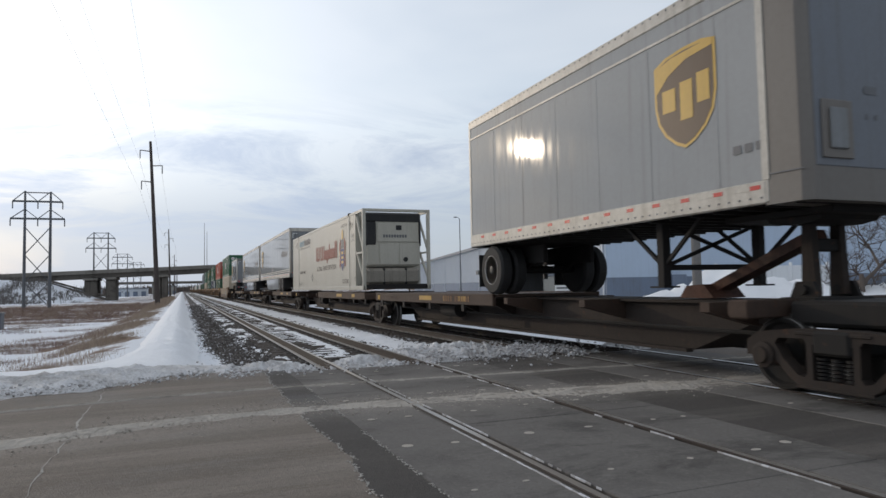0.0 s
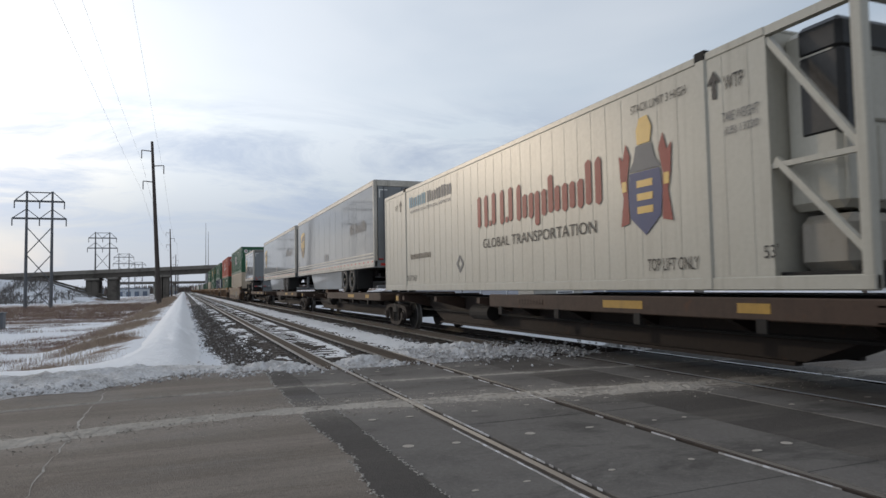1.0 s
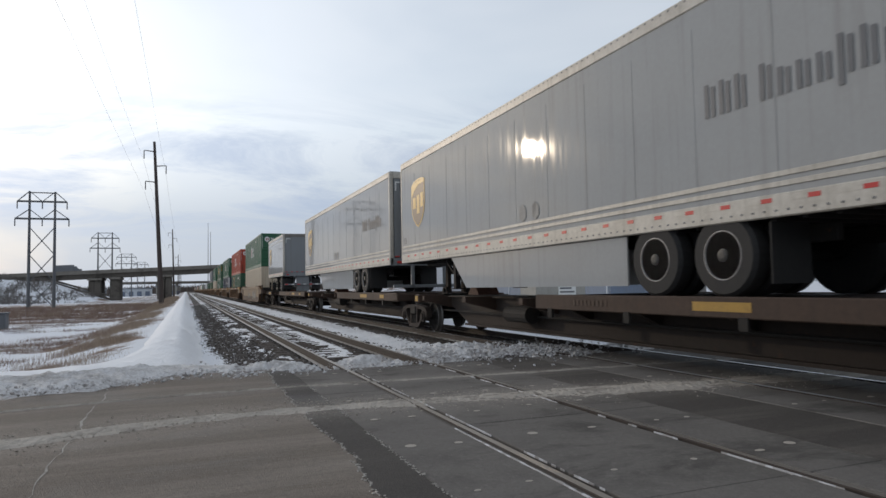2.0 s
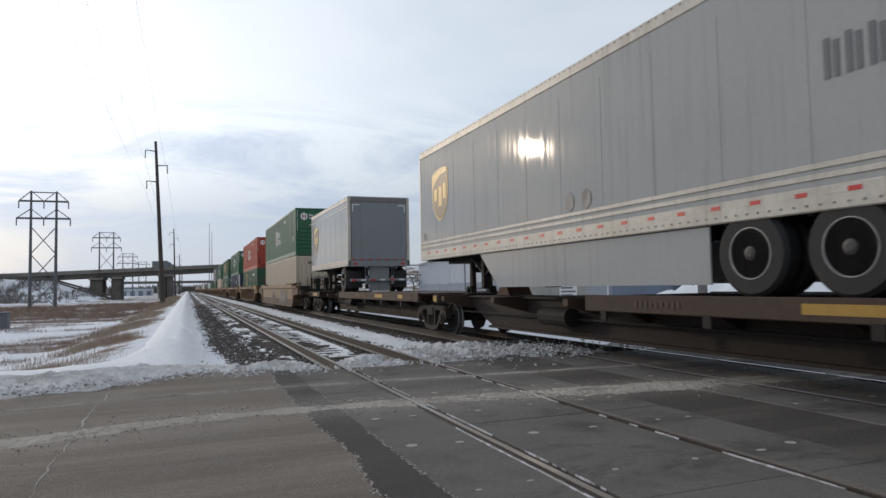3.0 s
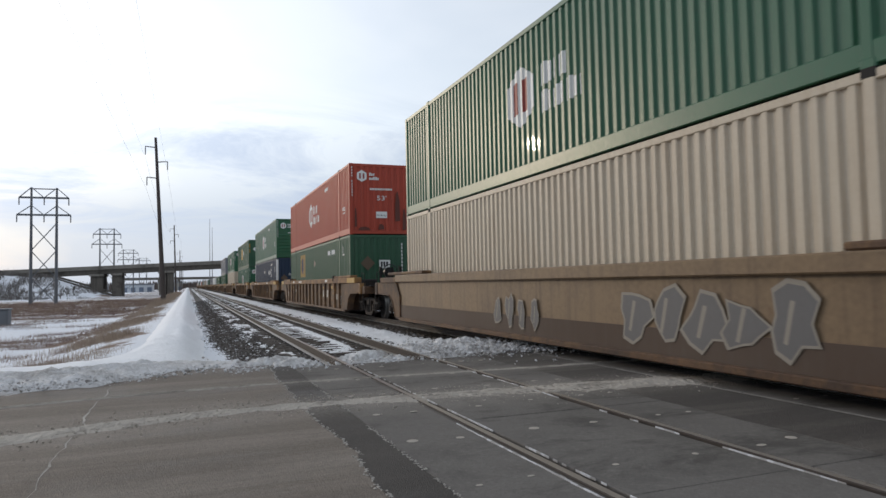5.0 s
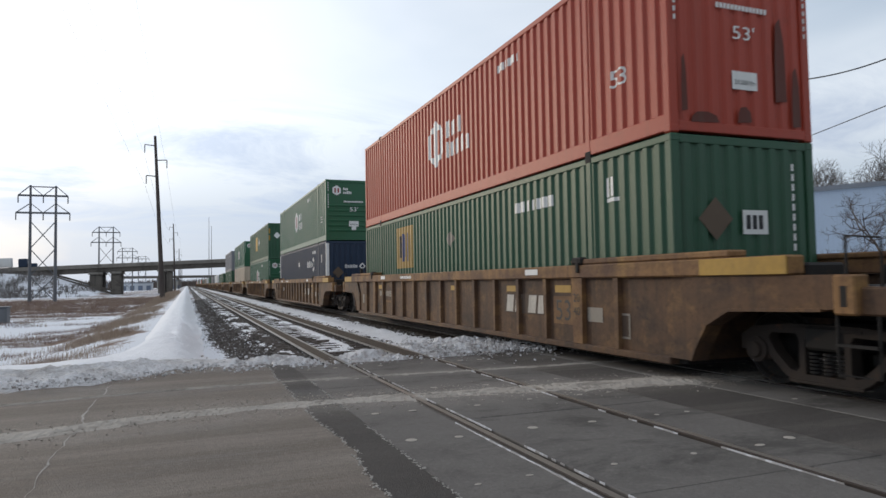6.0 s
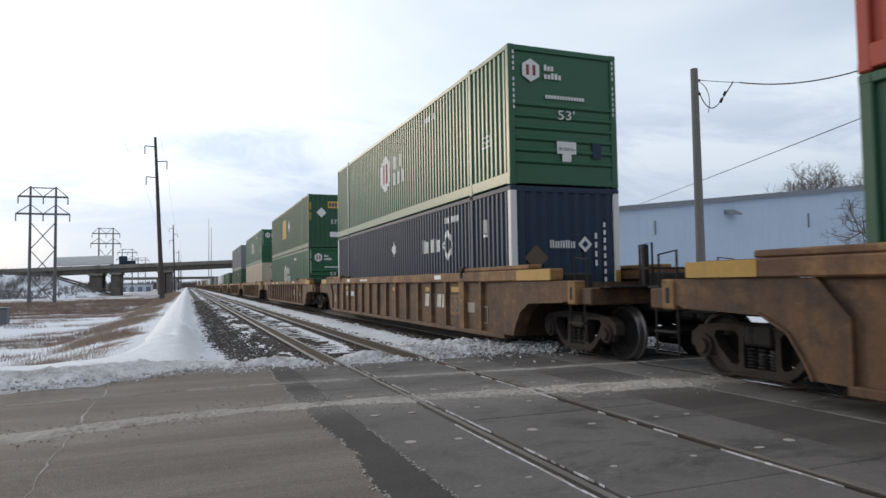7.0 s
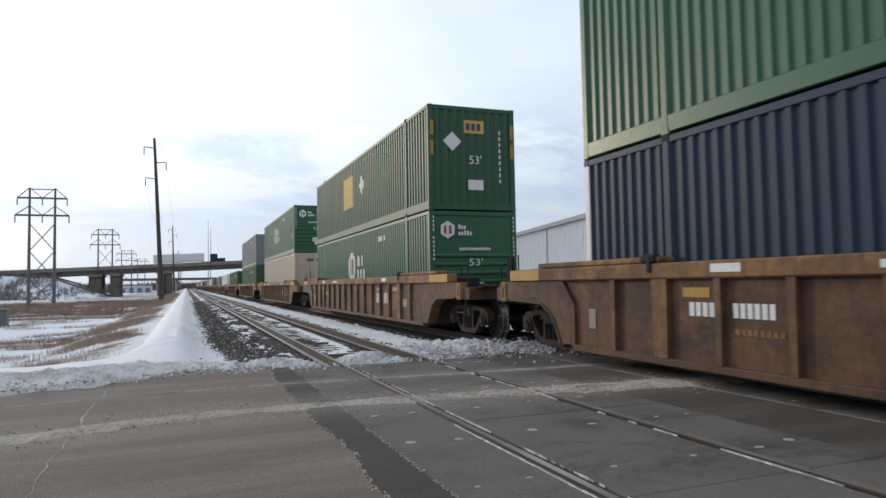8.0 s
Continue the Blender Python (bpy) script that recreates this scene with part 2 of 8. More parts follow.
def stone_material():
    m, k = material("crushed_stone")
    r = k.n("ShaderNodeNewGeometry").outputs["Random Per Island"]
    obj = k.n("ShaderNodeTexCoord").outputs["Object"]
    base = k.mix(k.math("POWER", r, 1.6), (0.030, 0.027, 0.026), (0.20, 0.182, 0.170))
    base = k.mix(k.ramp(r, (0.915, 0.0), (0.93, 0.8)), base, (0.66, 0.67, 0.70))
    base = k.mix(k.math("MULTIPLY", k.noise(obj, 40, 4), 0.5), base, (0.11, 0.09, 0.075))
    finish(k, base, 0.85, 0.0, k.noise(obj, 60, 3), 0.4, 0.01, spec=0.3)
    return m


def grass_material(name, a, b):
    m, k = material(name)
    r = k.n("ShaderNodeNewGeometry").outputs["Random Per Island"]
    finish(k, k.mix(r, a, b), 0.8, spec=0.2)
    return m


def rail_material(name, shine, a, b):
    m, k = material(name)
    geo = k.n("ShaderNodeNewGeometry")
    up = k.n("ShaderNodeSeparateXYZ", {0: geo.outputs["Normal"]}).outputs[2]
    obj = k.n("ShaderNodeTexCoord").outputs["Object"]
    worn = k.ramp(up, (0.80, 0.0), (0.95, 1.0))
    rust = k.mix(k.noise(obj, 9, 6, 0.7), (0.026, 0.021, 0.018), (0.060, 0.044, 0.035))
    steel = k.mix(k.noise(k.scaled(obj, (30, 0.4, 1)), 1, 3), a, b)
    b = k.n("ShaderNodeBsdfPrincipled", {"Base Color": k.mix(worn, rust, steel), "Metallic": k.math("MULTIPLY", worn, shine),
                                         "Roughness": k.math("SUBTRACT", 0.8, k.math("MULTIPLY", worn, 0.52))})
    k.n("ShaderNodeOutputMaterial", {"Surface": b.outputs[0]})
    return m


def wood_material(name, a, b):
    m, k = material(name)
    obj = k.n("ShaderNodeTexCoord").outputs["Object"]
    grain = k.noise(k.scaled(obj, (2.0, 26.0, 14.0)), 1.0, 5, 0.7)
    rnd = k.n("ShaderNodeObjectInfo").outputs["Random"]
    base = k.mix(grain, a, b)
    base = k.mix(k.math("MULTIPLY", rnd, 0.35), base, tuple(c * 0.5 for c in a))
    finish(k, base, 0.85, 0.0, grain, 0.5, 0.01, spec=0.25)
    return m


def concrete_material(name, a, b, scale=1.0, salted=False):
    m, k = material(name)
    # panels that share a mesh still differ from place to place
    obj = k.n("ShaderNodeNewGeometry").outputs["Position"] if salted else k.n("ShaderNodeTexCoord").outputs["Object"]
    big = k.noise(obj, 0.6 * scale, 6, 0.65)
    fine = k.noise(obj, 20.0 * scale, 5, 0.7)
    base = k.mix(big, a, b)
    base = k.mix(k.math("MULTIPLY", k.ramp(k.noise(k.scaled(obj, (1.5, 1.5, 0.12)), 1, 5), (0.5, 0.0), (0.75, 1.0)), 0.4), base, tuple(c * 0.5 for c in a))
    base = k.mix(k.math("MULTIPLY", k.ramp(fine, (0.5, 0.0), (0.8, 1.0)), 0.3), base, tuple(min(1, c * 1.5) for c in b))
    wet = k.ramp(k.noise(k.scaled(obj, (0.6, 0.9, 0.6)), 1.3 * scale, 6, 0.7, 0.4), (0.52, 0.0), (0.62, 1.0))
    base = k.mix(k.math("MULTIPLY", wet, 0.52), base, tuple(c * 0.45 for c in a))
    pits = k.noise(obj, 60.0 * scale, 4, 0.75)
    base = k.mix(k.math("MULTIPLY", k.ramp(pits, (0.52, 0.0), (0.68, 1.0)), 0.35), base, tuple(c * 0.4 for c in a))
    if salted:
        base = k.mix(road_salt(k, obj), base, (0.36, 0.325, 0.285))
    finish(k, base, 0.92, 0.0, k.math("ADD", fine, k.math("ADD", big, k.math("MULTIPLY", pits, 0.5))), 0.6, 0.012, spec=0.2)
    return m


M_ASPHALT = asphalt_material("worn_asphalt", (0.152, 0.126, 0.104), 0.50)
M_PATCH = asphalt_material("fresh_asphalt", (0.060, 0.053, 0.048), 0.06)
M_MID = asphalt_material("dark_asphalt", (0.070, 0.062, 0.056), 0.26)
M_PANEL = concrete_material("crossing_concrete", (0.098, 0.090, 0.083), (0.205, 0.190, 0.175), 1.0, True)
M_SALT = concrete_material("packed_dirty_slush", (0.32, 0.287, 0.248), (0.54, 0.492, 0.436), 2.0)
M_SNOW = snow_material("clean_snow", 0.05)
M_SNOW_DIRTY = snow_material("ploughed_snow", 0.78, (0.66, 0.655, 0.66))
M_SNOW_TRACK = snow_material("trodden_snow", 0.25, (0.82, 0.83, 0.85))
M_CLOD = grass_material("snow_and_ice_clods", (0.36, 0.34, 0.325), (0.70, 0.70, 0.72))
M_GRIT = concrete_material("pale_grit", (0.36, 0.335, 0.30), (0.52, 0.49, 0.45), 2.0)
M_FIELD = field_material()
M_BALLAST = ballast_material()
M_STONE = stone_material()
M_STRAW = grass_material("straw", (0.23, 0.170, 0.130), (0.42, 0.340, 0.262))
M_BRUSH = grass_material("rust_brown_grass", (0.125, 0.078, 0.066), (0.27, 0.185, 0.155))
M_TWIG = grass_material("bare_twigs", (0.065, 0.052, 0.046), (0.16, 0.132, 0.115))
# grey brush on the bank; on the warehouse trees its paleness is painted haze
M_SHRUB = grass_material("grey_and_hazed_twigs", (0.11, 0.098, 0.09), (0.24, 0.22, 0.205))
M_RAIL = rail_material("rail_steel", 0.85, (0.62, 0.61, 0.59), (0.80, 0.79, 0.77))
M_RAIL_DULL = rail_material("dull_rail_steel", 0.35, (0.20, 0.175, 0.15), (0.36, 0.33, 0.30))
M_TIE = wood_material("tie_wood", (0.045, 0.036, 0.03), (0.12, 0.10, 0.085))
M_POLE = wood_material("pole_wood", (0.125, 0.118, 0.112), (0.24, 0.228, 0.215))
M_DARKPOLE = paint("weathering_steel", (0.055, 0.042, 0.038), 0.7)
M_GALV = paint("galvanised_steel", (0.13, 0.137, 0.15), 0.5, metal=0.3, dirt=0.2)
M_CONC = concrete_material("bridge_concrete", (0.16, 0.145, 0.125), (0.30, 0.28, 0.25), 0.3)
M_GIRDER = concrete_material("stained_girder", (0.10, 0.09, 0.078), (0.19, 0.17, 0.15), 0.3)
M_WIRE = plain("wire", (0.03, 0.03, 0.032), 0.6)
M_BLUEWALL = paint("pale_blue_siding", (0.43, 0.515, 0.63), 0.5, dirt=0.12, streaks=0.12, vary=0.05)
M_WHITEWALL = paint("off_white_siding", (0.55, 0.58, 0.62), 0.5, dirt=0.12, streaks=0.15, vary=0.05)
M_BASEBAND = paint("slate_blue_block", (0.16, 0.20, 0.27), 0.7, vary=0.08)
M_ROOFTRIM = paint("roof_trim", (0.20, 0.22, 0.25), 0.5)
M_FENCE = paint("white_vinyl", (0.72, 0.74, 0.76), 0.4, dirt=0.1)
M_TAN_BOX = paint("utility_tan", (0.34, 0.33, 0.30), 0.6)
# train
M_STEEL_DARK = paint("grimy_steel", (0.014, 0.0125, 0.0115), 0.8, (0.028, 0.022, 0.019), 0.5, rust=0.5)
M_FRAME = paint("truck_casting", (0.026, 0.020, 0.017), 0.85, (0.075, 0.050, 0.036), 0.45, 0.4, rust=0.6)
M_TREAD = paint("wheel_tread", (0.20, 0.19, 0.18), 0.38, metal=0.8, dirt=0.2)
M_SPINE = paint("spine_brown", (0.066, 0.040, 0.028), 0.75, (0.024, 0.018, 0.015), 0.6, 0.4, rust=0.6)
# the spine's brown darkened, as shade below the deck put into the colour
M_SILL_SHADED = paint("sill_brown_shaded", (0.032, 0.022, 0.017), 0.8, (0.014, 0.012, 0.011), 0.6, 0.4, rust=0.5)
M_YELLOW = paint("faded_yellow", (0.43, 0.25, 0.040), 0.55, (0.13, 0.085, 0.04), 0.45, rust=0.25)
M_WELL = rusted("well_brown", (0.124, 0.066, 0.034), (0.050, 0.031, 0.023), (0.27, 0.150, 0.058))
# yellower well brown, lightened for light on the ribs' edges; also on end rails
M_WELLRIB = rusted("well_rib_lit", (0.165, 0.092, 0.046), (0.075, 0.043, 0.029), (0.33, 0.19, 0.072))
M_WELLTOP = rusted("well_rail_yellow", (0.27, 0.145, 0.058), (0.105, 0.055, 0.034), (0.42, 0.25, 0.08))
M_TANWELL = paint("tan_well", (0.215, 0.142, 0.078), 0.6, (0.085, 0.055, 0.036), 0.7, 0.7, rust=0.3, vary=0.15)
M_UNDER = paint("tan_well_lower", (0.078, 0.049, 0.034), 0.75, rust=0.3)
M_GREEN = paint("container_green", (0.020, 0.105, 0.050), 0.36, (0.05, 0.07, 0.05), 0.3, 0.25, rust=0.05, coat=0.1)
M_GREEN2 = paint("container_green_dull", (0.022, 0.085, 0.043), 0.48, (0.07, 0.09, 0.07), 0.35, 0.35, rust=0.08)
M_RED = paint("container_red", (0.37, 0.052, 0.027), 0.5, (0.24, 0.05, 0.03), 0.4, 0.45, rust=0.22)
M_NAVY = paint("container_navy", (0.021, 0.038, 0.070), 0.5, (0.045, 0.048, 0.058), 0.3, 0.25, spec=0.25)
M_TAN = paint("container_tan", (0.52, 0.445, 0.345), 0.5, (0.26, 0.16, 0.085), 0.25, 0.45, rust=0.08)
M_CREAM = paint("reefer_cream", (0.475, 0.452, 0.385), 0.35, (0.22, 0.185, 0.14), 0.30, 0.35)
M_GREY = paint("container_grey", (0.20, 0.21, 0.23), 0.5)
M_WHITE = paint("white_paint", (0.72, 0.72, 0.70), 0.45, dirt=0.15, streaks=0.15)
M_TRAILER = paint("trailer_side", (0.385, 0.388, 0.385), 0.055, (0.17, 0.15, 0.125), 0.16, 0.30, vary=0.05, dents=0.05, spec=0.09)
M_TRAILER_END = paint("trailer_door", (0.215, 0.228, 0.238), 0.45, dirt=0.25)
M_NOSEWALL = paint("nose_blue_grey", (0.165, 0.18, 0.205), 0.5, dirt=0.25)
M_NOSE = paint("nose_tan", (0.180, 0.166, 0.150), 0.5, (0.12, 0.10, 0.085), 0.4, 0.4)
M_TANK = paint("tank_tan", (0.27, 0.245, 0.205), 0.5, (0.10, 0.08, 0.06), 0.5, 0.5)
M_TRIM = paint("trailer_trim", (0.57, 0.535, 0.475), 0.4, (0.17, 0.14, 0.105), 0.55, 0.5)
M_BLACK = plain("black_rubber", (0.018, 0.018, 0.019), 0.75)
M_BLACKP = plain("black_paint", (0.015, 0.015, 0.016), 0.4)
M_REDTAPE = plain("red_tape", (0.55, 0.035, 0.03), 0.35)
M_BROWN = plain("shield_brown", (0.085, 0.048, 0.025), 0.4)
M_GOLD = plain("shield_gold", (0.60, 0.37, 0.06), 0.35)
M_CREST_RED = plain("mark_red", (0.27, 0.04, 0.03), 0.5)
M_CREST_BLUE = plain("mark_blue", (0.03, 0.05, 0.15), 0.5)
M_INK = paint("ink", (0.016, 0.016, 0.018), 0.5, dirt=0.1, streaks=0.1)
M_INKGREY = plain("ink_grey", (0.13, 0.135, 0.145), 0.5)
M_SPRAY = paint("dull_blue_spray", (0.085, 0.115, 0.160), 0.6, (0.10, 0.06, 0.04), 0.7, 0.5)
M_FADEGOLD = paint("faded_gold", (0.42, 0.265, 0.075), 0.5, (0.12, 0.11, 0.05), 0.4, 0.4)
M_TEAL = plain("mark_teal", (0.16, 0.33, 0.42), 0.5)
M_RIM = paint("wheel_rim", (0.022, 0.022, 0.023), 0.5)
M_HUBCAP = paint("bare_steel", (0.045, 0.045, 0.046), 0.5, metal=0.4)
M_LIP = paint("rim_lip", (0.32, 0.32, 0.33), 0.4, metal=0.5)
M_SOOT = paint("rust_streak", (0.12, 0.06, 0.03), 0.8)
M_GRAFFITI = plain("graffiti_grey", (0.13, 0.125, 0.125), 0.6)
M_GRAFFITI2 = plain("graffiti_pale", (0.27, 0.24, 0.20), 0.6)
M_CLAY = plain("faded_diamond", (0.115, 0.080, 0.052), 0.6)
M_REDRUST = paint("dark_red_rust", (0.11, 0.026, 0.017), 0.7)
M_RUSTRED = rusted("strut_rust", (0.115, 0.050, 0.032), (0.045, 0.026, 0.020), (0.16, 0.075, 0.045))

# ---- mesh helpers ----
class Shape:
    """Collects simple solids into one mesh."""

    def __init__(self):
        self.v, self.f = [], []

    def add(self, verts, faces):
        o = len(self.v)
        self.v += [tuple(p) for p in verts]
        self.f += [tuple(i + o for i in f) for f in faces]
        return self

    def box(self, x0, x1, y0, y1, z0, z1, c=0.0):
        """A box; c chamfers its edges."""
        if not c:
            v = [(x, y, z) for x in (x0, x1) for y in (y0, y1) for z in (z0, z1)]
            return self.add(v, [(0, 1, 3, 2), (4, 6, 7, 5), (0, 4, 5, 1), (2, 3, 7, 6), (0, 2, 6, 4), (1, 5, 7, 3)])
        c = min(c, 0.45 * (x1 - x0), 0.45 * (y1 - y0), 0.45 * (z1 - z0))
        lo, hi = (x0, y0, z0), (x1, y1, z1)
        v, at = [], {}
        for s in ((a, b, d) for a in (0, 1) for b in (0, 1) for d in (0, 1)):
            for ax in range(3):
                p = [(hi[i] if s[i] else lo[i]) if i == ax else (hi[i] - c if s[i] else lo[i] + c) for i in range(3)]
                at[s, ax] = len(v)
                v.append(p)
        f = []
        for ax in range(3):
            i, j = [a for a in range(3) if a != ax]
            for side in (0, 1):
                q = []
                for a, b in ((0, 0), (1, 0), (1, 1), (0, 1)):
                    s = [0, 0, 0]
                    s[ax], s[i], s[j] = side, a, b
                    q.append(at[tuple(s), ax])
                f.append(tuple(q))
        for ax in range(3):
            i, j = [a for a in range(3) if a != ax]
            for a in (0, 1):
                for b in (0, 1):
                    s0, s1 = [0, 0, 0], [0, 0, 0]
                    s0[i] = s1[i] = a
                    s0[j] = s1[j] = b
                    s1[ax] = 1
                    f.append((at[tuple(s0), i], at[tuple(s1), i], at[tuple(s1), j], at[tuple(s0), j]))
        for s in ((a, b, d) for a in (0, 1) for b in (0, 1) for d in (0, 1)):
            f.append((at[s, 0], at[s, 1], at[s, 2]))
        return self.add(v, f)

    def prism(self, poly, axis, a0, a1):
        """A polygon in the two other axes, drawn out along axis."""
        n = len(poly)

        def p3(a, q):
            r = list(q)
            r.insert(axis, a)
            return r
        v = [p3(a0, q) for q in poly] + [p3(a1, q) for q in poly]
        f = [tuple(range(n)), tuple(range(2 * n - 1, n - 1, -1))]
        f += [(i, (i + 1) % n, n + (i + 1) % n, n + i) for i in range(n)]
        return self.add(v, f)

    def tube(self, a, b, r, seg=12, r1=None, caps=True):
        a, b = Vector(a), Vector(b)
        d = (b - a).normalized()
        s = d.orthogonal().normalized()
        t = d.cross(s)
        r1 = r if r1 is None else r1
        v = []
        for c, rr in ((a, r), (b, r1)):
            v += [c + rr * (math.cos(2 * math.pi * i / seg) * s + math.sin(2 * math.pi * i / seg) * t) for i in range(seg)]
        f = [(i, (i + 1) % seg, seg + (i + 1) % seg, seg + i) for i in range(seg)]
        if caps:
            f += [tuple(range(seg - 1, -1, -1)), tuple(range(seg, 2 * seg))]
        return self.add(v, f)

    def lathe(self, rings, x, y, z, seg=24):
        """Rings of (offset along x, radius) about an axle that lies along x."""
        v, f = [], []
        for off, r in rings:
            v += [(x + off, y + r * math.cos(2 * math.pi * i / seg), z + r * math.sin(2 * math.pi * i / seg)) for i in range(seg)]
        for k in range(len(rings) - 1):
            f += [(k * seg + i, k * seg + (i + 1) % seg, (k + 1) * seg + (i + 1) % seg, (k + 1) * seg + i) for i in range(seg)]
        f += [tuple(range(seg)), tuple(range(len(rings) * seg - 1, (len(rings) - 1) * seg - 1, -1))]
        return self.add(v, f)

    def path(self, pts, r, seg=6):
        """One unbroken tube through the points; a ring that ends where it began is closed."""
        pts = [Vector(p) for p in pts]
        closed = (pts[0] - pts[-1]).length < 1e-6
        if closed:
            pts = pts[:-1]
        n, v, s = len(pts), [], None
        for i, p in enumerate(pts):
            before = pts[i - 1] if i or closed else p
            after = pts[(i + 1) % n] if i < n - 1 or closed else p
            d = (after - before).normalized()
            s = d.orthogonal() if s is None else s - d * s.dot(d)
            s = s.normalized() if s.length > 1e-4 else d.orthogonal().normalized()
            t = d.cross(s)
            v += [p + r * (math.cos(2 * math.pi * j / seg) * s + math.sin(2 * math.pi * j / seg) * t) for j in range(seg)]
        f = [(k * seg + j, k * seg + (j + 1) % seg, (k + 1) % n * seg + (j + 1) % seg, (k + 1) % n * seg + j)
             for k in range(n if closed else n - 1) for j in range(seg)]
        if not closed:
            f += [tuple(range(seg - 1, -1, -1)), tuple(range((n - 1) * seg, n * seg))]
        return self.add(v, f)

    def beam(self, a, b, w, h):
        """A square bar from a to b."""
        a, b = Vector(a), Vector(b)
        d = (b - a).normalized()
        s = d.cross(Vector((0, 0, 1)))
        s = s.normalized() if s.length > 1e-3 else Vector((1, 0, 0))
        u = s.cross(d)
        v = [c + i * s * w / 2 + j * u * h / 2 for c in (a, b) for i, j in ((-1, -1), (1, -1), (1, 1), (-1, 1))]
        return self.add(v, [(0, 3, 2, 1), (4, 5, 6, 7), (0, 1, 5, 4), (1, 2, 6, 5), (2, 3, 7, 6), (3, 0, 4, 7)])

    def mesh(self, name, mat, smooth=False):
        me = bpy.data.meshes.new(name)
        me.from_pydata(self.v, [], self.f)
        bm = bmesh.new()
        bm.from_mesh(me)
        if len(self.f) < 60000:
            bmesh.ops.recalc_face_normals(bm, faces=bm.faces)
        bm.to_mesh(me)
        bm.free()
        if mat:
            me.materials.append(mat)
        if smooth:
            me.shade_smooth()
        return me


def part(name, shape, mat, parent, label="", smooth=False):
    me = shape.mesh(name, mat, smooth) if isinstance(shape, Shape) else shape
    ob = new(name, me)
    ob.parent = parent
    if label:
        tagged(ob, label)
    return ob


def thing(name, label, category, group="", kind="", at=(0, 0, 0)):
    ob = new(name)
    ob.empty_display_size = 0.2
    ob.location = at
    return tagged(ob, label, category, group, kind)


def solid(name, shape, mat, label, category, group="", kind="", smooth=False):
    """A thing of one mesh."""
    return tagged(new(name, shape.mesh(name, mat, smooth)), label, category, group, kind)


def fbm(x, y, s=1.0, o=4):
    return noise.fractal(Vector((x * s, y * s, 0.0)), 1.0, 2.0, o, noise_basis="PERLIN_ORIGINAL")


def smooth(a, b, x):
    t = min(1.0, max(0.0, (x - a) / (b - a)))
    return t * t * (3 - 2 * t)


def text_mesh(body, mat, width, height):
    """Letters in the built-in font, in a plane, scaled to width and height."""
    cu = bpy.data.curves.new("letters", "FONT")
    cu.body, cu.resolution_u = body, 3
    ob = bpy.data.objects.new("letters", cu)
    me = bpy.data.meshes.new_from_object(ob)
    bpy.data.objects.remove(ob)
    xs, ys = [v.co.x for v in me.vertices], [v.co.y for v in me.vertices]
    sx, sy = width / (max(xs) - min(xs)), height / (max(ys) - min(ys))
    x0, y0 = min(xs), min(ys)
    for v in me.vertices:
        v.co = ((v.co.x - x0) * sx, (v.co.y - y0) * sy, 0)
    me.materials.clear()
    me.materials.append(mat)
    return me


def rocks(centres, sizes, flat=0.7, seed=1):
    """Many small uneven stones as arrays of points and triangles."""
    rng = np.random.default_rng(seed)
    n = len(centres)
    base = np.array([(1, 0, 0), (-1, 0, 0), (0, 1, 0), (0, -1, 0), (0, 0, 1), (0, 0, -1)], float)
    tri = np.array([(0, 2, 4), (2, 1, 4), (1, 3, 4), (3, 0, 4), (2, 0, 5), (1, 2, 5), (3, 1, 5), (0, 3, 5)])
    q = rng.normal(size=(n, 3, 3))
    q, _ = np.linalg.qr(q)
    v = np.einsum("nij,kj->nki", q, base) * (0.65 + 0.7 * rng.random((n, 6, 1)))
    v = v * np.asarray(sizes)[:, None, None]
    v[:, :, 2] *= flat
    v += np.asarray(centres)[:, None, :]
    f = (tri[None] + 6 * np.arange(n)[:, None, None]).reshape(-1, 3)
    return v.reshape(-1, 3), f


def array_mesh(name, v, f, mat):
    me = bpy.data.meshes.new(name)
    me.from_pydata(v.tolist(), [], f.tolist())
    me.materials.append(mat)
    return me

# ---- ground, road, tracks ----
X_NEAR, X_TRAIN = 3.131, 7.358
ROAD_FAR, ROAD_NEAR = 10.6, -7.0


def ground_height(x, y):
    """The lie of the land: track bed, falling to a field on one side, level yard on the other."""
    bed = -0.34
    left = -1.55 - 0.25 * smooth(-10, -40, x) + 0.12 * fbm(x, y, 0.16)
    z = bed + (left - bed) * smooth(-1.0, -7.0, x)
    yard = -0.28 + 0.06 * fbm(x, y, 0.2)
    z += (yard - z) * smooth(10.3, 12.5, x)
    # the road's own bank
    road = -0.30
    z += (road - z) * (1 - smooth(11.5, 16.5, y)) * (1 - smooth(9.0, 14.0, -y)) * smooth(12, 2, abs(y - 2))
    z += (-0.30 - z) * (1 - smooth(10.5, 19.0, abs(y - 1.8)))
    # the bank that carries the highway to the bridge
    e = min(1.0, max(0.0, (-23.0 - x) / 18.0)) * (1 - smooth(9, 27, abs(y - 250)))
    z += e * (4.9 + (deck_z(x) - 6.5) * smooth(-44, -56, x) + 0.35 * fbm(x, y, 0.18) - z)
    r = smooth(62, 76, x) * (1 - smooth(14, 34, abs(y - 250)))
    z += r * (8.9 - z)
    return z


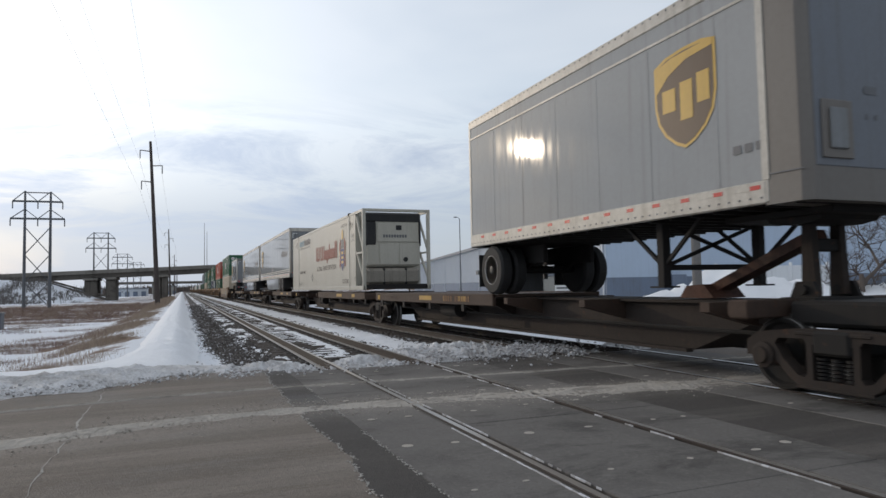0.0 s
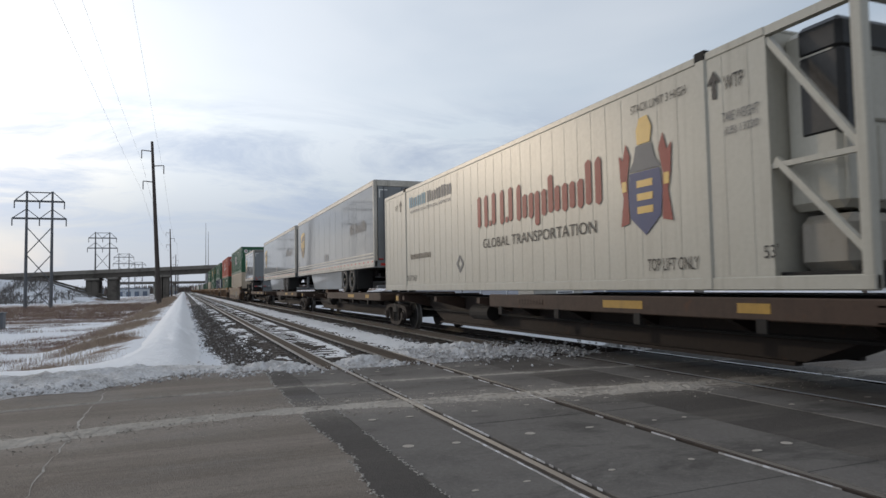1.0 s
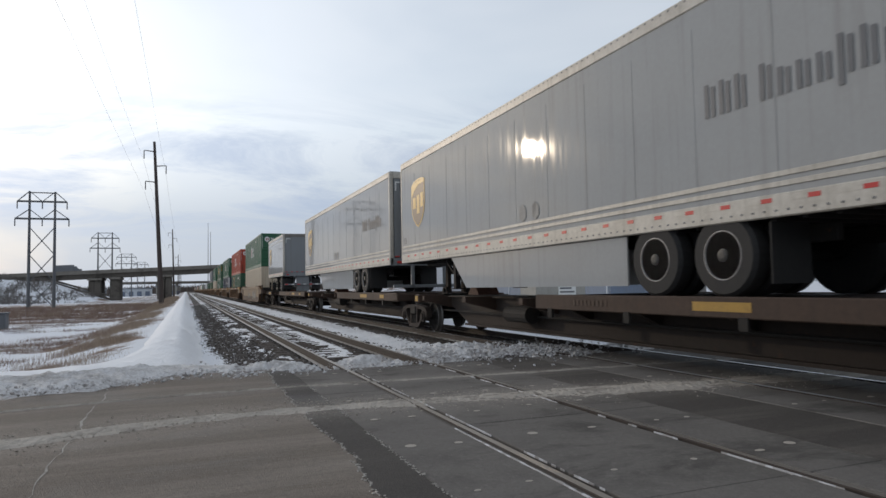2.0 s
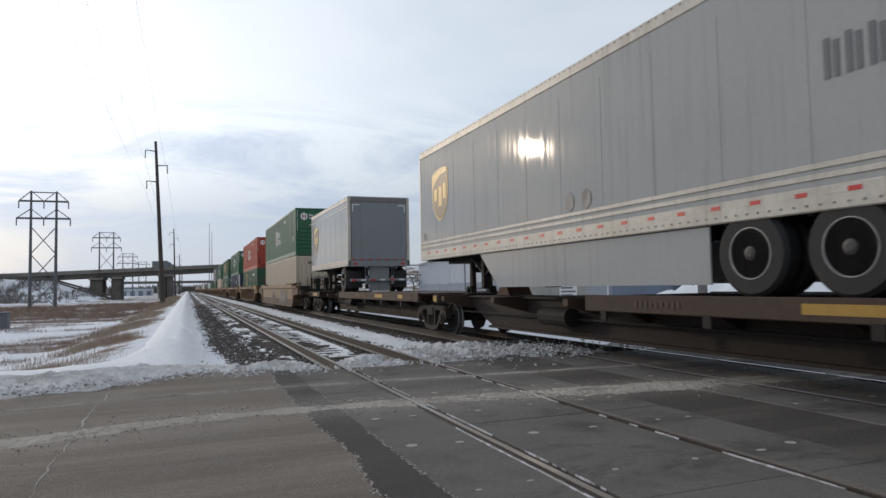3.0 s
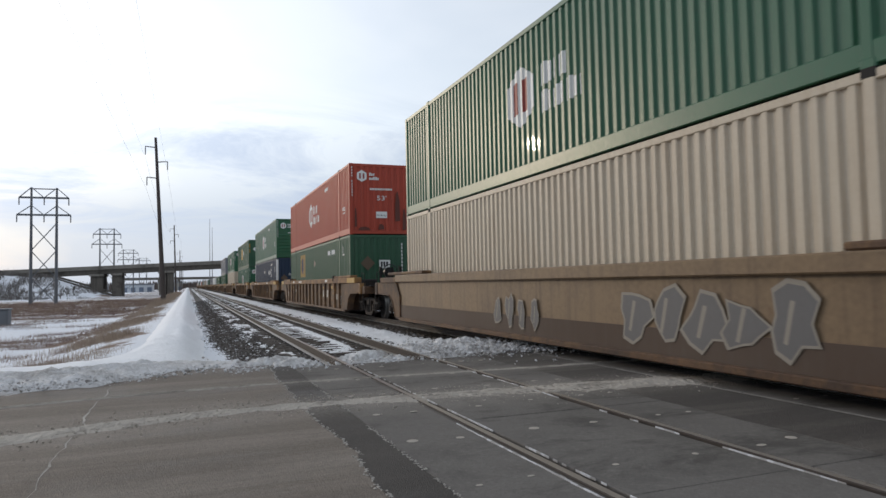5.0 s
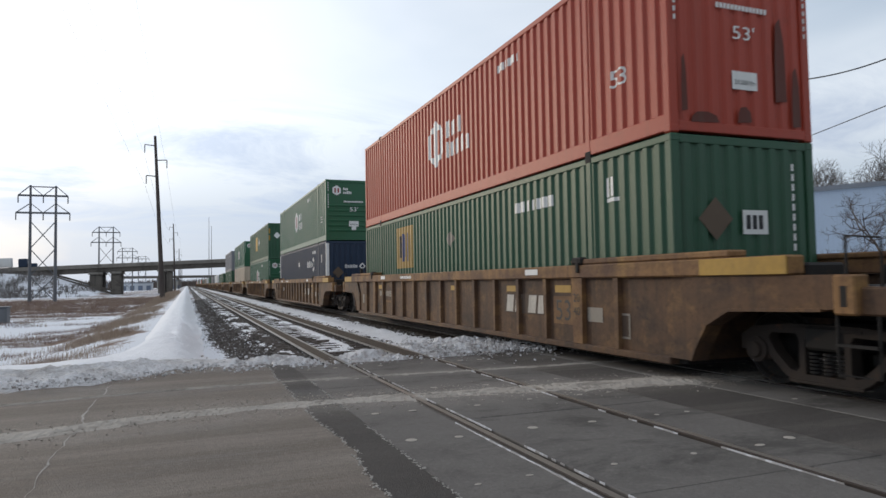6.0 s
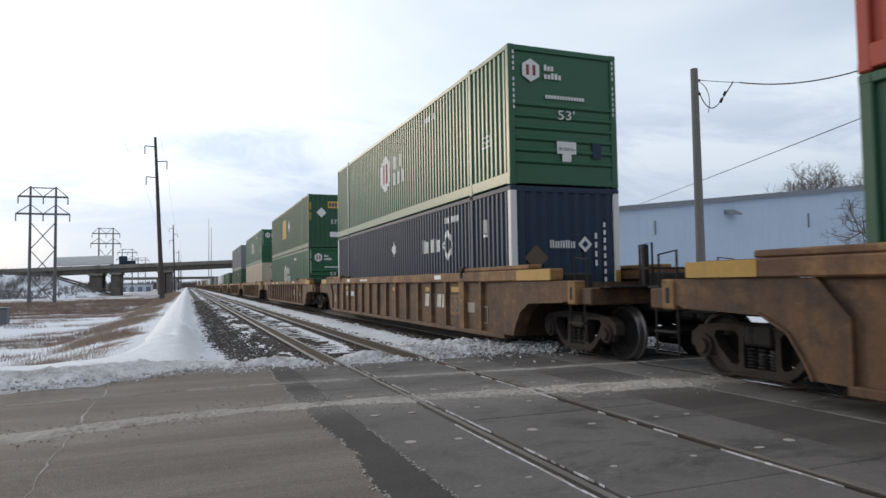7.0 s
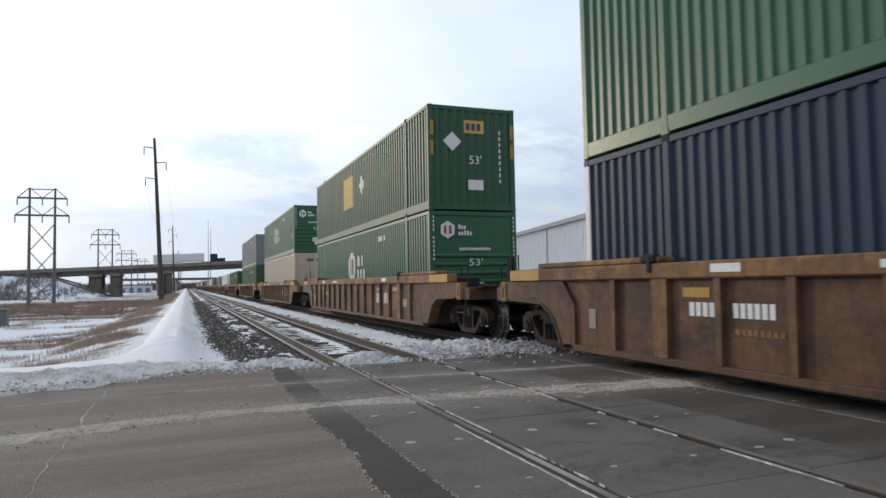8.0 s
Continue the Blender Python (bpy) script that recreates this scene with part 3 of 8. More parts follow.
def make_ground():
    xs = sorted(set([round(v, 2) for v in np.concatenate([
        np.linspace(-14, 14, 71), np.linspace(-70, -14, 45), np.linspace(14, 80, 40), -70 - np.geomspace(4, 2600, 26), 80 + np.geomspace(4, 2600, 22)])]))
    ys = sorted(set([round(v, 2) for v in np.concatenate([
        np.linspace(-16, 50, 90), np.linspace(50, 330, 100), 330 + np.geomspace(6, 2600, 26), -16 - np.geomspace(3, 2000, 18)])]))
    s = Shape()
    v = [(x, y, ground_height(x, y)) for y in ys for x in xs]
    w = len(xs)
    s.add(v, [(j * w + i, j * w + i + 1, (j + 1) * w + i + 1, (j + 1) * w + i) for j in range(len(ys) - 1) for i in range(w - 1)])
    solid("ground", s, M_FIELD, "flat winter field of dry grass with patches of snow", "ground", kind="structure", smooth=True)


def sheet(name, fx, fy, nx, ny, mat, label, category, height, smooth_it=True, kind="structure"):
    """A surface over u, v in 0..1 with its own skirt below."""
    s = Shape()
    v = []
    for j in range(ny + 1):
        for i in range(nx + 1):
            x, y = fx(i / nx, j / ny), fy(i / nx, j / ny)
            v.append((x, y, height(x, y, i / nx, j / ny)))
    w = nx + 1
    s.add(v, [(j * w + i, j * w + i + 1, (j + 1) * w + i + 1, (j + 1) * w + i) for j in range(ny) for i in range(nx)])
    return solid(name, s, mat, label, category, kind=kind, smooth=smooth_it)


def make_road():
    road = thing("road", "worn grey asphalt road with salt stains over the railway crossing", "road", kind="structure")
    # asphalt west of the panels, between the tracks and beyond
    for x0, x1, mat in ((-80, 1.30, M_ASPHALT), (4.672, 5.745, M_MID), (8.90, 80, M_ASPHALT)):
        part("asphalt", Shape().box(x0, x1, ROAD_NEAR, ROAD_FAR + 0.6, -0.22, -0.012, 0.01), mat, road)
    part("base_course", Shape().box(1.2, 9.0, ROAD_NEAR, ROAD_FAR + 0.3, -0.34, -0.19), M_MID, road)
    rng = random.Random(4)
    # dark trench patch along the panels, with a ragged edge
    for y0, y1 in ((-6.9, 10.9),):
        left, n = [], 80
        for i in range(n + 1):
            y = y0 + (y1 - y0) * i / n
            left.append((1.17 + 0.05 * fbm(3.1, y, 1.4) + 0.02 * rng.uniform(-1, 1), y))
        poly = left + [(1.525, y1), (1.525, y0)]
        part("patch", Shape().prism(poly, 2, -0.2, -0.007), M_PATCH, road, "dark newer asphalt patch")
        crumbs, size = [], []
        for x, y in left:
            for _ in range(14):
                crumbs.append((x + rng.gauss(0, 0.010), y + rng.uniform(-0.12, 0.12), -0.008))
                size.append(rng.uniform(0.005, 0.016))
        for i in range(1500):
            y = rng.uniform(y0, y1)
            if fbm(y, 4.0, 1.1) > -0.15:
                crumbs.append((1.528 + rng.gauss(0, 0.009), y, -0.006))
                size.append(rng.uniform(0.004, 0.013))
        v, f = rocks(crumbs, size, 0.5, 3)
        tagged(part("edge_crumbs", array_mesh("edge_crumbs", v, f, M_GRIT), None, road), kind="stuff")
    part("crack", crack(-0.95, ROAD_NEAR, 9.8, 0.028, 7), M_GRIT, road, "crack filled with pale grit")
    part("crack", crack(-4.6, ROAD_NEAR, 10.0, 0.03, 9), M_GRIT, road, "crack filled with pale grit")
    # bands of packed slush and grit that tyres have left
    for yc, w, x0, x1, curve in ((7.33, 0.30, -40, 40, 1.0), (9.02, 0.06, -40, 40, 0.5)):
        tagged(part("slush_band", slush(yc, w, x0, x1, curve), M_SALT, road, "pale band of packed slush"), kind="stuff")
    return road


def crack(x, y0, y1, w, seed):
    rng = random.Random(seed)
    s, n, a = Shape(), 110, []
    for i in range(n + 1):
        y = y0 + (y1 - y0) * i / n
        c = x + 0.10 * fbm(seed, y, 0.7) + rng.uniform(-0.015, 0.015)
        h = w * max(0.1, 0.6 + fbm(y, seed, 1.1)) * 0.5
        a.append((c - h, c + h, y))
    v = [p for l, r, y in a for p in ((l, y, -0.009), (r, y, -0.009))]
    return s.add(v, [(2 * i, 2 * i + 1, 2 * i + 3, 2 * i + 2) for i in range(n)])


def band_centre(x, yc, curve):
    def soft(v):
        return 0.5 * (v + math.sqrt(v * v + 0.3))
    return yc - curve * (0.34 * soft(-0.1 - x) + 0.11 * soft(x - 1.4)) + 0.05 * fbm(x, yc, 0.4)


def slush(yc, w, x0, x1, curve):
    """A low uneven crust; its clods lie thicker between the tread marks."""
    rng = np.random.default_rng(int(yc * 10))
    s, n, m = Shape(), 1100, 16
    v = []
    for i in range(n + 1):
        x = -14 + 28 * i / n
        c = band_centre(x, yc, curve)
        ww = w * (0.8 + 0.5 * fbm(x, 5 + yc, 0.7) + 0.22 * fbm(x, yc, 3.1) + 0.12 * fbm(x, yc, 9.0)) * (1 + 0.7 * smooth(3.4, 4.8, x))
        for j in range(m + 1):
            u = j / m * 2 - 1
            lump = max(0.0, 1 - u * u) * (0.008 + 0.007 * fbm(x * 3, u * 2 + yc, 1.5)) + 0.007 * fbm(x * 14, u * 6, 1.0) * (1 - u * u)
            groove = 0.012 * (abs(math.sin(u * 7.0)) < 0.35)
            lug = 0.010 * (0.15 < abs(u) < 0.45) * (math.sin(x * 62 + (3 if u > 0 else 0)) > 0)
            v.append((x, c + u * ww, max(-0.0135, -0.008 + 1.5 * lump - 0.008 * u * u - groove * 0.35 - 0.7 * lug - 0.010 * max(0.0, fbm(x * 1.7, u * 2.5 + yc, 1.0)))))
    k = m + 1
    s.add(v, [(i * k + j, (i + 1) * k + j, (i + 1) * k + j + 1, i * k + j + 1) for i in range(n) for j in range(m)])
    return s


def make_crossing():
    """Concrete panels beside and between the rails, each with its lifting pockets."""
    for name, xc in (("crossing_1", X_NEAR), ("crossing_2", X_TRAIN)):
        cr = thing(name, "grade crossing of grey concrete panels between the rails", "crossing", kind="structure")
        rng = random.Random(int(xc))
        spans = ((xc - 1.60, xc - 0.82), (xc - 0.655, xc + 0.655), (xc + 0.82, xc + 1.53))
        L, gap = 2.42, 0.012
        for x0, x1 in spans:
            base = Shape().box(x0, x1, 0, L - gap, -0.20, 0.0, 0.008).mesh("panel", M_PANEL)
            y = ROAD_FAR + 0.05 - L * 7
            for i in range(7):
                p = part("panel", base, None, cr)
                p.location = (0, y + i * L, rng.uniform(-0.012, -0.004))
        # lifting pockets, filled with grit
        pock = Shape()
        pock.lathe([(0, 0.045), (0.003, 0.04)], 0, 0, 0, 10)
        v = [(-y, z, x) for x, y, z in pock.v]
        disc = Shape().add(v, pock.f).mesh("pocket", M_SALT)
        for x0, x1 in spans:
            for k in range(14):
                for fx in (0.25, 0.75):
                    o = part("pocket", disc, None, cr)
                    y = ROAD_FAR + 0.05 - L * 7 + (k + 0.5) * L / 2 + rng.uniform(-0.06, 0.06)
                    o.location = (x0 + (x1 - x0) * fx + rng.uniform(-0.03, 0.03), y, -0.006)
                    r = rng.uniform(0.55, 1.15)
                    o.scale = (r, r * rng.uniform(0.5, 1.0), 1)
        # rubber flangeway strips beside the rails
        for sx in (-1, 1):
            for x in (xc + sx * 0.72 - sx * 0.10, ):
                part("flange_strip", Shape().box(x - 0.032, x + 0.032, ROAD_FAR - L * 7, ROAD_FAR, -0.2, -0.016, 0.004), M_MID, cr)
            x = xc + sx * 0.805
            part("field_strip", Shape().box(x - 0.018, x + 0.018, ROAD_FAR - L * 7, ROAD_FAR, -0.2, -0.014, 0.004), M_MID, cr)


def rail_profile(x):
    h = 0.172
    half = [(0.070, 0), (0.070, 0.012), (0.012, 0.035), (0.010, 0.120), (0.036, 0.135), (0.036, 0.165), (0.028, h)]
    return [(x + a, z - h) for a, z in half] + [(x - a, z - h) for a, z in reversed(half)]


def make_ice():
    """A strip of ice along the outside of the near rail."""
    s = Shape()
    for i in range(60):
        y = 1.2 + i * 0.075
        w = 0.007 * max(0.3, 0.9 + 0.6 * fbm(1.0, y, 3.0) + 0.5 * fbm(4.0, y, 9.0))
        c = X_NEAR - 0.845 + 0.006 * fbm(2.0, y, 4.0)
        if w > 0.002:
            s.box(c - w, c + w, y, y + 0.073, -0.014, 0.001 + 0.002 * fbm(6.0, y, 9.0))
    for i in range(150):
        y = 0.8 + i * 0.06
        for x, m in ((X_NEAR + 0.668, 2.0), (X_NEAR - 0.668, 3.0)):
            w = 0.005 * (0.35 + 1.3 * fbm(m, y, 2.2) + 0.8 * fbm(m, y, 8.0))
            if w > 0.001:
                s.box(x - w, x + w, y, y + 0.058, -0.016, -0.001)
    solid("ice_strip", s, M_CLOD, "thin broken strips of ice beside the rails", "ice", kind="stuff")


def make_tracks():
    for name, xc in (("track_1", X_NEAR), ("track_2", X_TRAIN)):
        tr = thing(name, "railway track with steel rails on wooden ties", "railway track", kind="structure")
        for sx in (-1, 1):
            s = Shape()
            s.prism(rail_profile(xc + sx * 0.752), 1, -90, 900)
            part("rail", s, M_RAIL if name == "track_2" else M_RAIL_DULL, tr, "worn steel rail")
        tie = Shape().box(-1.3, 1.3, -0.115, 0.115, -0.36, -0.176, 0.012).mesh("tie", M_TIE)
        plate = Shape()
        for sx in (-1, 1):
            plate.box(sx * 0.752 - 0.17, sx * 0.752 + 0.17, -0.09, 0.09, -0.176, -0.166, 0.004)
            for d in (-0.11, 0.11):
                plate.tube((sx * 0.752 + d, 0.04, -0.17), (sx * 0.752 + d, 0.04, -0.135), 0.013, 6)
        plate = plate.mesh("tie_plate", M_STEEL_DARK)
        rng = random.Random(int(xc * 7))
        far = Shape()
        for i in range(560):
            y = ROAD_FAR + 0.35 + i * 0.505
            if i < 130:
                t = part("tie", tie, None, tr)
                t.location = (xc + rng.uniform(-0.03, 0.03), y + rng.uniform(-0.02, 0.02), rng.uniform(-0.006, 0.004))
                t.rotation_euler = (0, 0, rng.uniform(-0.012, 0.012))
                if i < 60:
                    p = part("tie_plate", plate, None, tr)
                    p.location = (xc, y, 0)
            else:
                far.box(xc - 1.3, xc + 1.3, y - 0.115, y + 0.115, -0.36, -0.176)
        tagged(part("far_ties", far, M_TIE, tr), kind="stuff")


def bed_height(x, y):
    """The ballast: full between the ties, sloping off at the shoulders."""
    z = -0.205 + 0.018 * fbm(x * 2, y * 2, 1.2)
    z -= 0.16 * smooth(1.85, 0.4, x) + 0.25 * smooth(8.9, 10.6, x)
    mid = math.exp(-((x - 5.25) / 0.55) ** 2)
    return z - 0.07 * mid


def make_bed():
    sheet("ballast", lambda u, v: -0.6 + 11.4 * u, lambda u, v: ROAD_FAR + 0.25 + 640 * v ** 2.4, 56, 190, M_BALLAST,
          "dark crushed-stone ballast bed with snow in the gaps", "ballast", lambda x, y, u, v: bed_height(x, y), kind="structure")
    rng = np.random.default_rng(8)
    # loose stones: thick near the crossing, thinning with distance
    n = 34000
    y = ROAD_FAR + 0.4 + 62 * rng.random(n) ** 1.9
    x = np.where(rng.random(n) < 0.45, rng.uniform(0.15, 2.5, n), rng.uniform(0.2, 10.0, n))
    c = np.array([(a, b, bed_height(a, b) + 0.006) for a, b in zip(x, y)])
    v, f = rocks(c, 0.022 + 0.024 * rng.random(n), 0.8, 5)
    tagged(new("ballast_stones", array_mesh("ballast_stones", v, f, M_STONE)), "loose grey-brown crushed stone on the track bed", "ballast", kind="stuff")


def make_snow():
    # the long clean ridge beside the ballast
    def ridge(x, y, u, v):
        far = smooth(13.0, 20.0, y)
        z = -0.36 + (0.42 + 0.06 * far) * smooth(0.55, -0.30, x)
        z -= smooth(-0.55, -1.6, x) * (0.08 + 0.60 * far)
        z -= (1 - far) * 0.055 * max(0.0, -1.6 - x)
        z += 0.07 * fbm(x * 0.8, y * 0.5, 1.0) + 0.035 * fbm(x * 3, y * 2, 1.0) + 0.015 * fbm(x * 9, y * 5, 1.0)
        z += (-0.42 - z) * (1 - smooth(11.0, 12.8, y))
        return z - 0.35 * (1 - smooth(0.0, 0.08, u))

    def ridge_x(u, v):
        y = 10.9 + 640 * v ** 2.4
        left = -1.35 - 5.5 * smooth(18.5, 12.0, y) ** 2 + 0.22 * fbm(3.0, y, 0.35) + 0.08 * fbm(8.0, y, 1.6)
        right = 0.42 + 0.10 * fbm(1.0, y, 0.5) + 0.16 * fbm(5.0, y, 2.2) + 0.2 * smooth(16, 12, y)
        return left + (right - left) * u
    sheet("snow_ridge", ridge_x, lambda u, v: 10.9 + 640 * v ** 2.4, 34, 300, M_SNOW, "clean white snow ridge along the ballast shoulder", "snow", ridge)

    # ploughed snow at the road's far edge
    def berm(x, y, u, v):
        low = smooth(0.6, -1.0, x)
        b = math.sin(math.pi * v) ** 0.7
        lump = 0.5 + 0.5 * fbm(x * 1.2, y * 1.5, 1.0) + 0.5 * fbm(x * 4, y * 4, 1.0) + 0.25 * fbm(x * 11, y * 11, 1.0)
        return -0.06 + b * (0.05 + 0.15 * low) * (0.55 + 0.6 * lump) - 0.30 * (1 - b)
    sheet("snow_berm", lambda u, v: -34 + 34.8 * u, lambda u, v: edge_y(-34 + 34.8 * u) - 0.55 + (3.9 + 0.8 * smooth(-2, -12, -34 + 34.8 * u)) * v, 420, 40, M_SNOW_DIRTY,
          "low bank of dirty ploughed snow at the road's edge", "snow", berm)
    # snow heaped between and beside the rails past the panels
    for x0, x1, y1, top in ((0.1, 2.28, 2.5, 0.02), (2.50, 3.76, 2.6, 0.0), (4.0, 6.45, 4.2, 0.07), (6.75, 7.98, 1.6, -0.04), (8.25, 14, 2.8, 0.12)):
        def heap(x, y, u, v, top=top):
            b = math.sin(math.pi * min(1, max(0, u))) ** 0.35 * math.sin(math.pi * min(1, 0.12 + 0.88 * v)) ** 0.6
            lump = 0.6 + 0.5 * fbm(x * 2.2, y * 2.2, 1.0) + 0.3 * fbm(x * 6, y * 6, 1.0)
            return -0.24 + b * (0.24 + top) * max(0.45, min(1.3, lump * 1.35))
        sheet("snow_heap", lambda u, v: x0 + (x1 - x0) * u, lambda u, v: ROAD_FAR - 0.1 + 0.25 * fbm(u * 5, x0, 1.0) + y1 * v, 60, 40, M_SNOW_DIRTY,
              "dirty heaped snow beside the rails", "snow", heap)
    # snow lying over the ties further out, and between the tracks
    for x0, x1, seed in ((2.46, 3.80, 1), (3.98, 6.35, 2), (1.45, 2.28, 5)):
        def lie(x, y, u, v, seed=seed):
            d = fbm(x * 1.3 + seed * 9, y * 0.55, 1.0, 5) + 0.45 * fbm(x * 4, y * 2.4, 1.0)
            b = min(1.0, 4 * u, 4 * (1 - u))
            cover = {1: 0.0 + 0.55 * u, 2: -0.16 - 0.20 * u - 0.22 * smooth(20, 60, y), 5: 0.28 - 0.9 * abs(u - 0.7)}[seed]
            rise = 0.046 + 0.020 * smooth(0.55, 0.85, u) if seed == 1 else 0.050
            return -0.225 + rise * smooth(-0.22, 0.26, d + cover) * b
        sheet("track_snow", lambda u, v: x0 + (x1 - x0) * u, lambda u, v: 12.2 + 330 * v ** 2.2, 26, 420, M_SNOW_TRACK,
              "thin snow lying between the rails", "snow", lie)
    # clods
    rng = np.random.default_rng(3)
    c, s = [], []
    for _ in range(4500):
        x = rng.uniform(-14, 1.0)
        y = edge_y(x) + abs(rng.normal(0.15, 0.75))
        c.append((x, y, -0.02 + 0.05 * rng.random() + 0.05 * (x < -1)))
        s.append(0.006 + 0.034 * rng.random() ** 4)
    for _ in range(4200):
        x = rng.uniform(0.6, 10.5) if rng.random() < 0.35 else rng.uniform(3.95, 7.0)
        y = ROAD_FAR + (rng.normal(0.9, 0.7) if x > 3.9 else rng.normal(0.25, 0.3))
        c.append((x, y, -0.01 + 0.10 * rng.random() * (x > 4.0)))
        s.append(0.006 + 0.040 * rng.random() ** 4)
    v, f = rocks(c, s, 0.75, 9)
    tagged(new("snow_clods", array_mesh("snow_clods", v, f, M_CLOD)), "broken clods of dirty snow and ice", "snow", kind="stuff")
    # grit on the road
    n = 11000
    gx, gy = rng.uniform(-9, 9, n), np.array([0.0] * n)
    for i in range(n):
        gy[i] = band_centre(gx[i], 7.33, 1.0) + rng.normal(0, 0.30)
    v, f = rocks(np.stack([gx, gy, np.full(n, -0.004)], 1), 0.003 + 0.012 * rng.random(n) ** 4, 0.6, 2)
    tagged(new("road_grit", array_mesh("road_grit", v, f, M_SALT)), "pale grit and salt crumbs scattered on the road", "grit", kind="stuff")


def edge_y(x):
    """The far edge of the bare road."""
    return 10.55 - 1.08 * smooth(0.3, -1.9, x) - 0.08 * max(0.0, -x - 2) + 0.10 * fbm(x, 2.0, 0.9)


def make_grass():
    """Dry grass on the slope and in the field, as thin blades in tufts."""
    rng = np.random.default_rng(12)
    for name, mat, n, lab in (("dry_grass", M_STRAW, 9000, "pale straw-coloured dry grass above the snow"), ("brown_grass", M_BRUSH, 13000, "rust-brown dry weeds above the snow")):
        vs, fs, k = [], [], 0
        for _ in range(n):
            d = 14 + 150 * rng.random() ** 1.5
            x = (-1.9 - abs(rng.normal(0, 0.26 * d)) if rng.random() < 0.5 else rng.uniform(-3.9, -1.9) - 3.0 * smooth(26, 18, d)) if name == "dry_grass" else -3.0 - abs(rng.normal(0, 0.30 * d))
            if x < -0.62 * d - 3:
                continue
            w = 6 * fbm(x * 0.22, d * 0.22, 1.0)
            strip = 37 < d + w < 46 or d + w > 66 or -4.0 < x < -1.7
            patch = fbm(x * 0.10, d * 0.20, 1.0) + 0.25 * fbm(x, d, 0.6)
            if patch < (-0.16 if strip else 0.24):
                continue
            z = ground_height(x, d) - 0.02
            for b in range(13):
                h = rng.uniform(0.06, 0.30) ** 1.15 * (1.25 if name == "dry_grass" else 0.9) * (1 + 1.4 * smooth(66, 90, d))
                a, l = rng.uniform(0, 6.28), rng.uniform(0.05, 0.4) * h
                bx, by = x + rng.normal(0, 0.30), d + rng.normal(0, 0.30)
                w = 0.0025 + d * 0.00011
                vs += [(bx - w, by, z), (bx + w, by, z), (bx + l * math.cos(a), by + l * math.sin(a), z + h)]
                fs.append((k, k + 1, k + 2))
                k += 3
        tagged(new(name, array_mesh(name, np.array(vs), np.array(fs), mat)), lab, "grass", kind="stuff")


# ---- distance: bridge, poles, towers, buildings ----
BRIDGE_Y = 250.0


def deck_z(x):
    """Top of the bridge: it climbs to one side, then runs level."""
    return 9.71 + 0.040 * min(20.0, x)


def make_bridge():
    br = thing("highway_bridge", "grey concrete highway bridge with girders on round-shouldered piers", "bridge", kind="structure")

    def slab(z0, z1, y0, y1, xs=(-62.0, 20.0, 70.0)):
        v = [(x, y, deck_z(x) + z) for x in xs for y, z in ((y0, z0), (y1, z0), (y1, z1), (y0, z1))]
        f = [(0, 1, 2, 3), tuple(4 * (len(xs) - 1) + i for i in (3, 2, 1, 0))]
        f += [(4 * k + i, 4 * k + (i + 1) % 4, 4 * k + 4 + (i + 1) % 4, 4 * k + 4 + i) for k in range(len(xs) - 1) for i in range(4)]
        return Shape().add(v, f)
    for xs in ((-262.0, -62.02), (70.02, 262.0)):
        part("approach", slab(-1.5, -1.055, BRIDGE_Y - 7, BRIDGE_Y + 7, xs), M_MID, br, "asphalt approach road")
    part("deck", slab(-1.35, -1.05, BRIDGE_Y - 7, BRIDGE_Y + 7), M_CONC, br)
    for y in (BRIDGE_Y - 7, BRIDGE_Y + 6.6):
        part("barrier", slab(-1.06, -0.15, y, y + 0.4), M_CONC, br, "pale concrete barrier")
    for i in range(6):
        y = BRIDGE_Y - 5.8 + i * 2.3
        part("girder", slab(-2.75, -1.34, y - 0.25, y + 0.25), M_GIRDER, br, "stained concrete girder")
    for x, w in ((-27.9, 3.8), (-22.0, 3.0), (-8.0, 2.3), (-5.6, 2.0), (30.0, 2.4)):
        pier = part("pier_cap", Shape().box(x - w / 2 - 0.3, x + w / 2 + 0.3, BRIDGE_Y - 6.5, BRIDGE_Y + 6.5, deck_z(x) - 3.5, deck_z(x) - 2.75, 0.1), M_CONC, br)
        part("pier_wall", Shape().box(x - w / 2, x + w / 2, BRIDGE_Y - 5.6, BRIDGE_Y + 5.6, -2.6, deck_z(x) - 3.45, 0.25), M_GIRDER, pier, "tall concrete pier wall")
    part("abutment", Shape().box(-62, -50, BRIDGE_Y - 7, BRIDGE_Y + 7, -2.5, deck_z(-55) - 2.2, 0.2), M_CONC, br)
    # dark bars for the slope's edge and the girders' shadows under the end span
    for y, up in ((BRIDGE_Y - 6.6, 0.25), (BRIDGE_Y - 5.0, 1.0)):
        part("slope_kerb", Shape().beam((-43.5, y, 5.5 + up), (-23.0, y, -1.3 + up), 0.6, 0.55), M_GIRDER, br, "dark bar down the bank for slope edge and girder shadow")


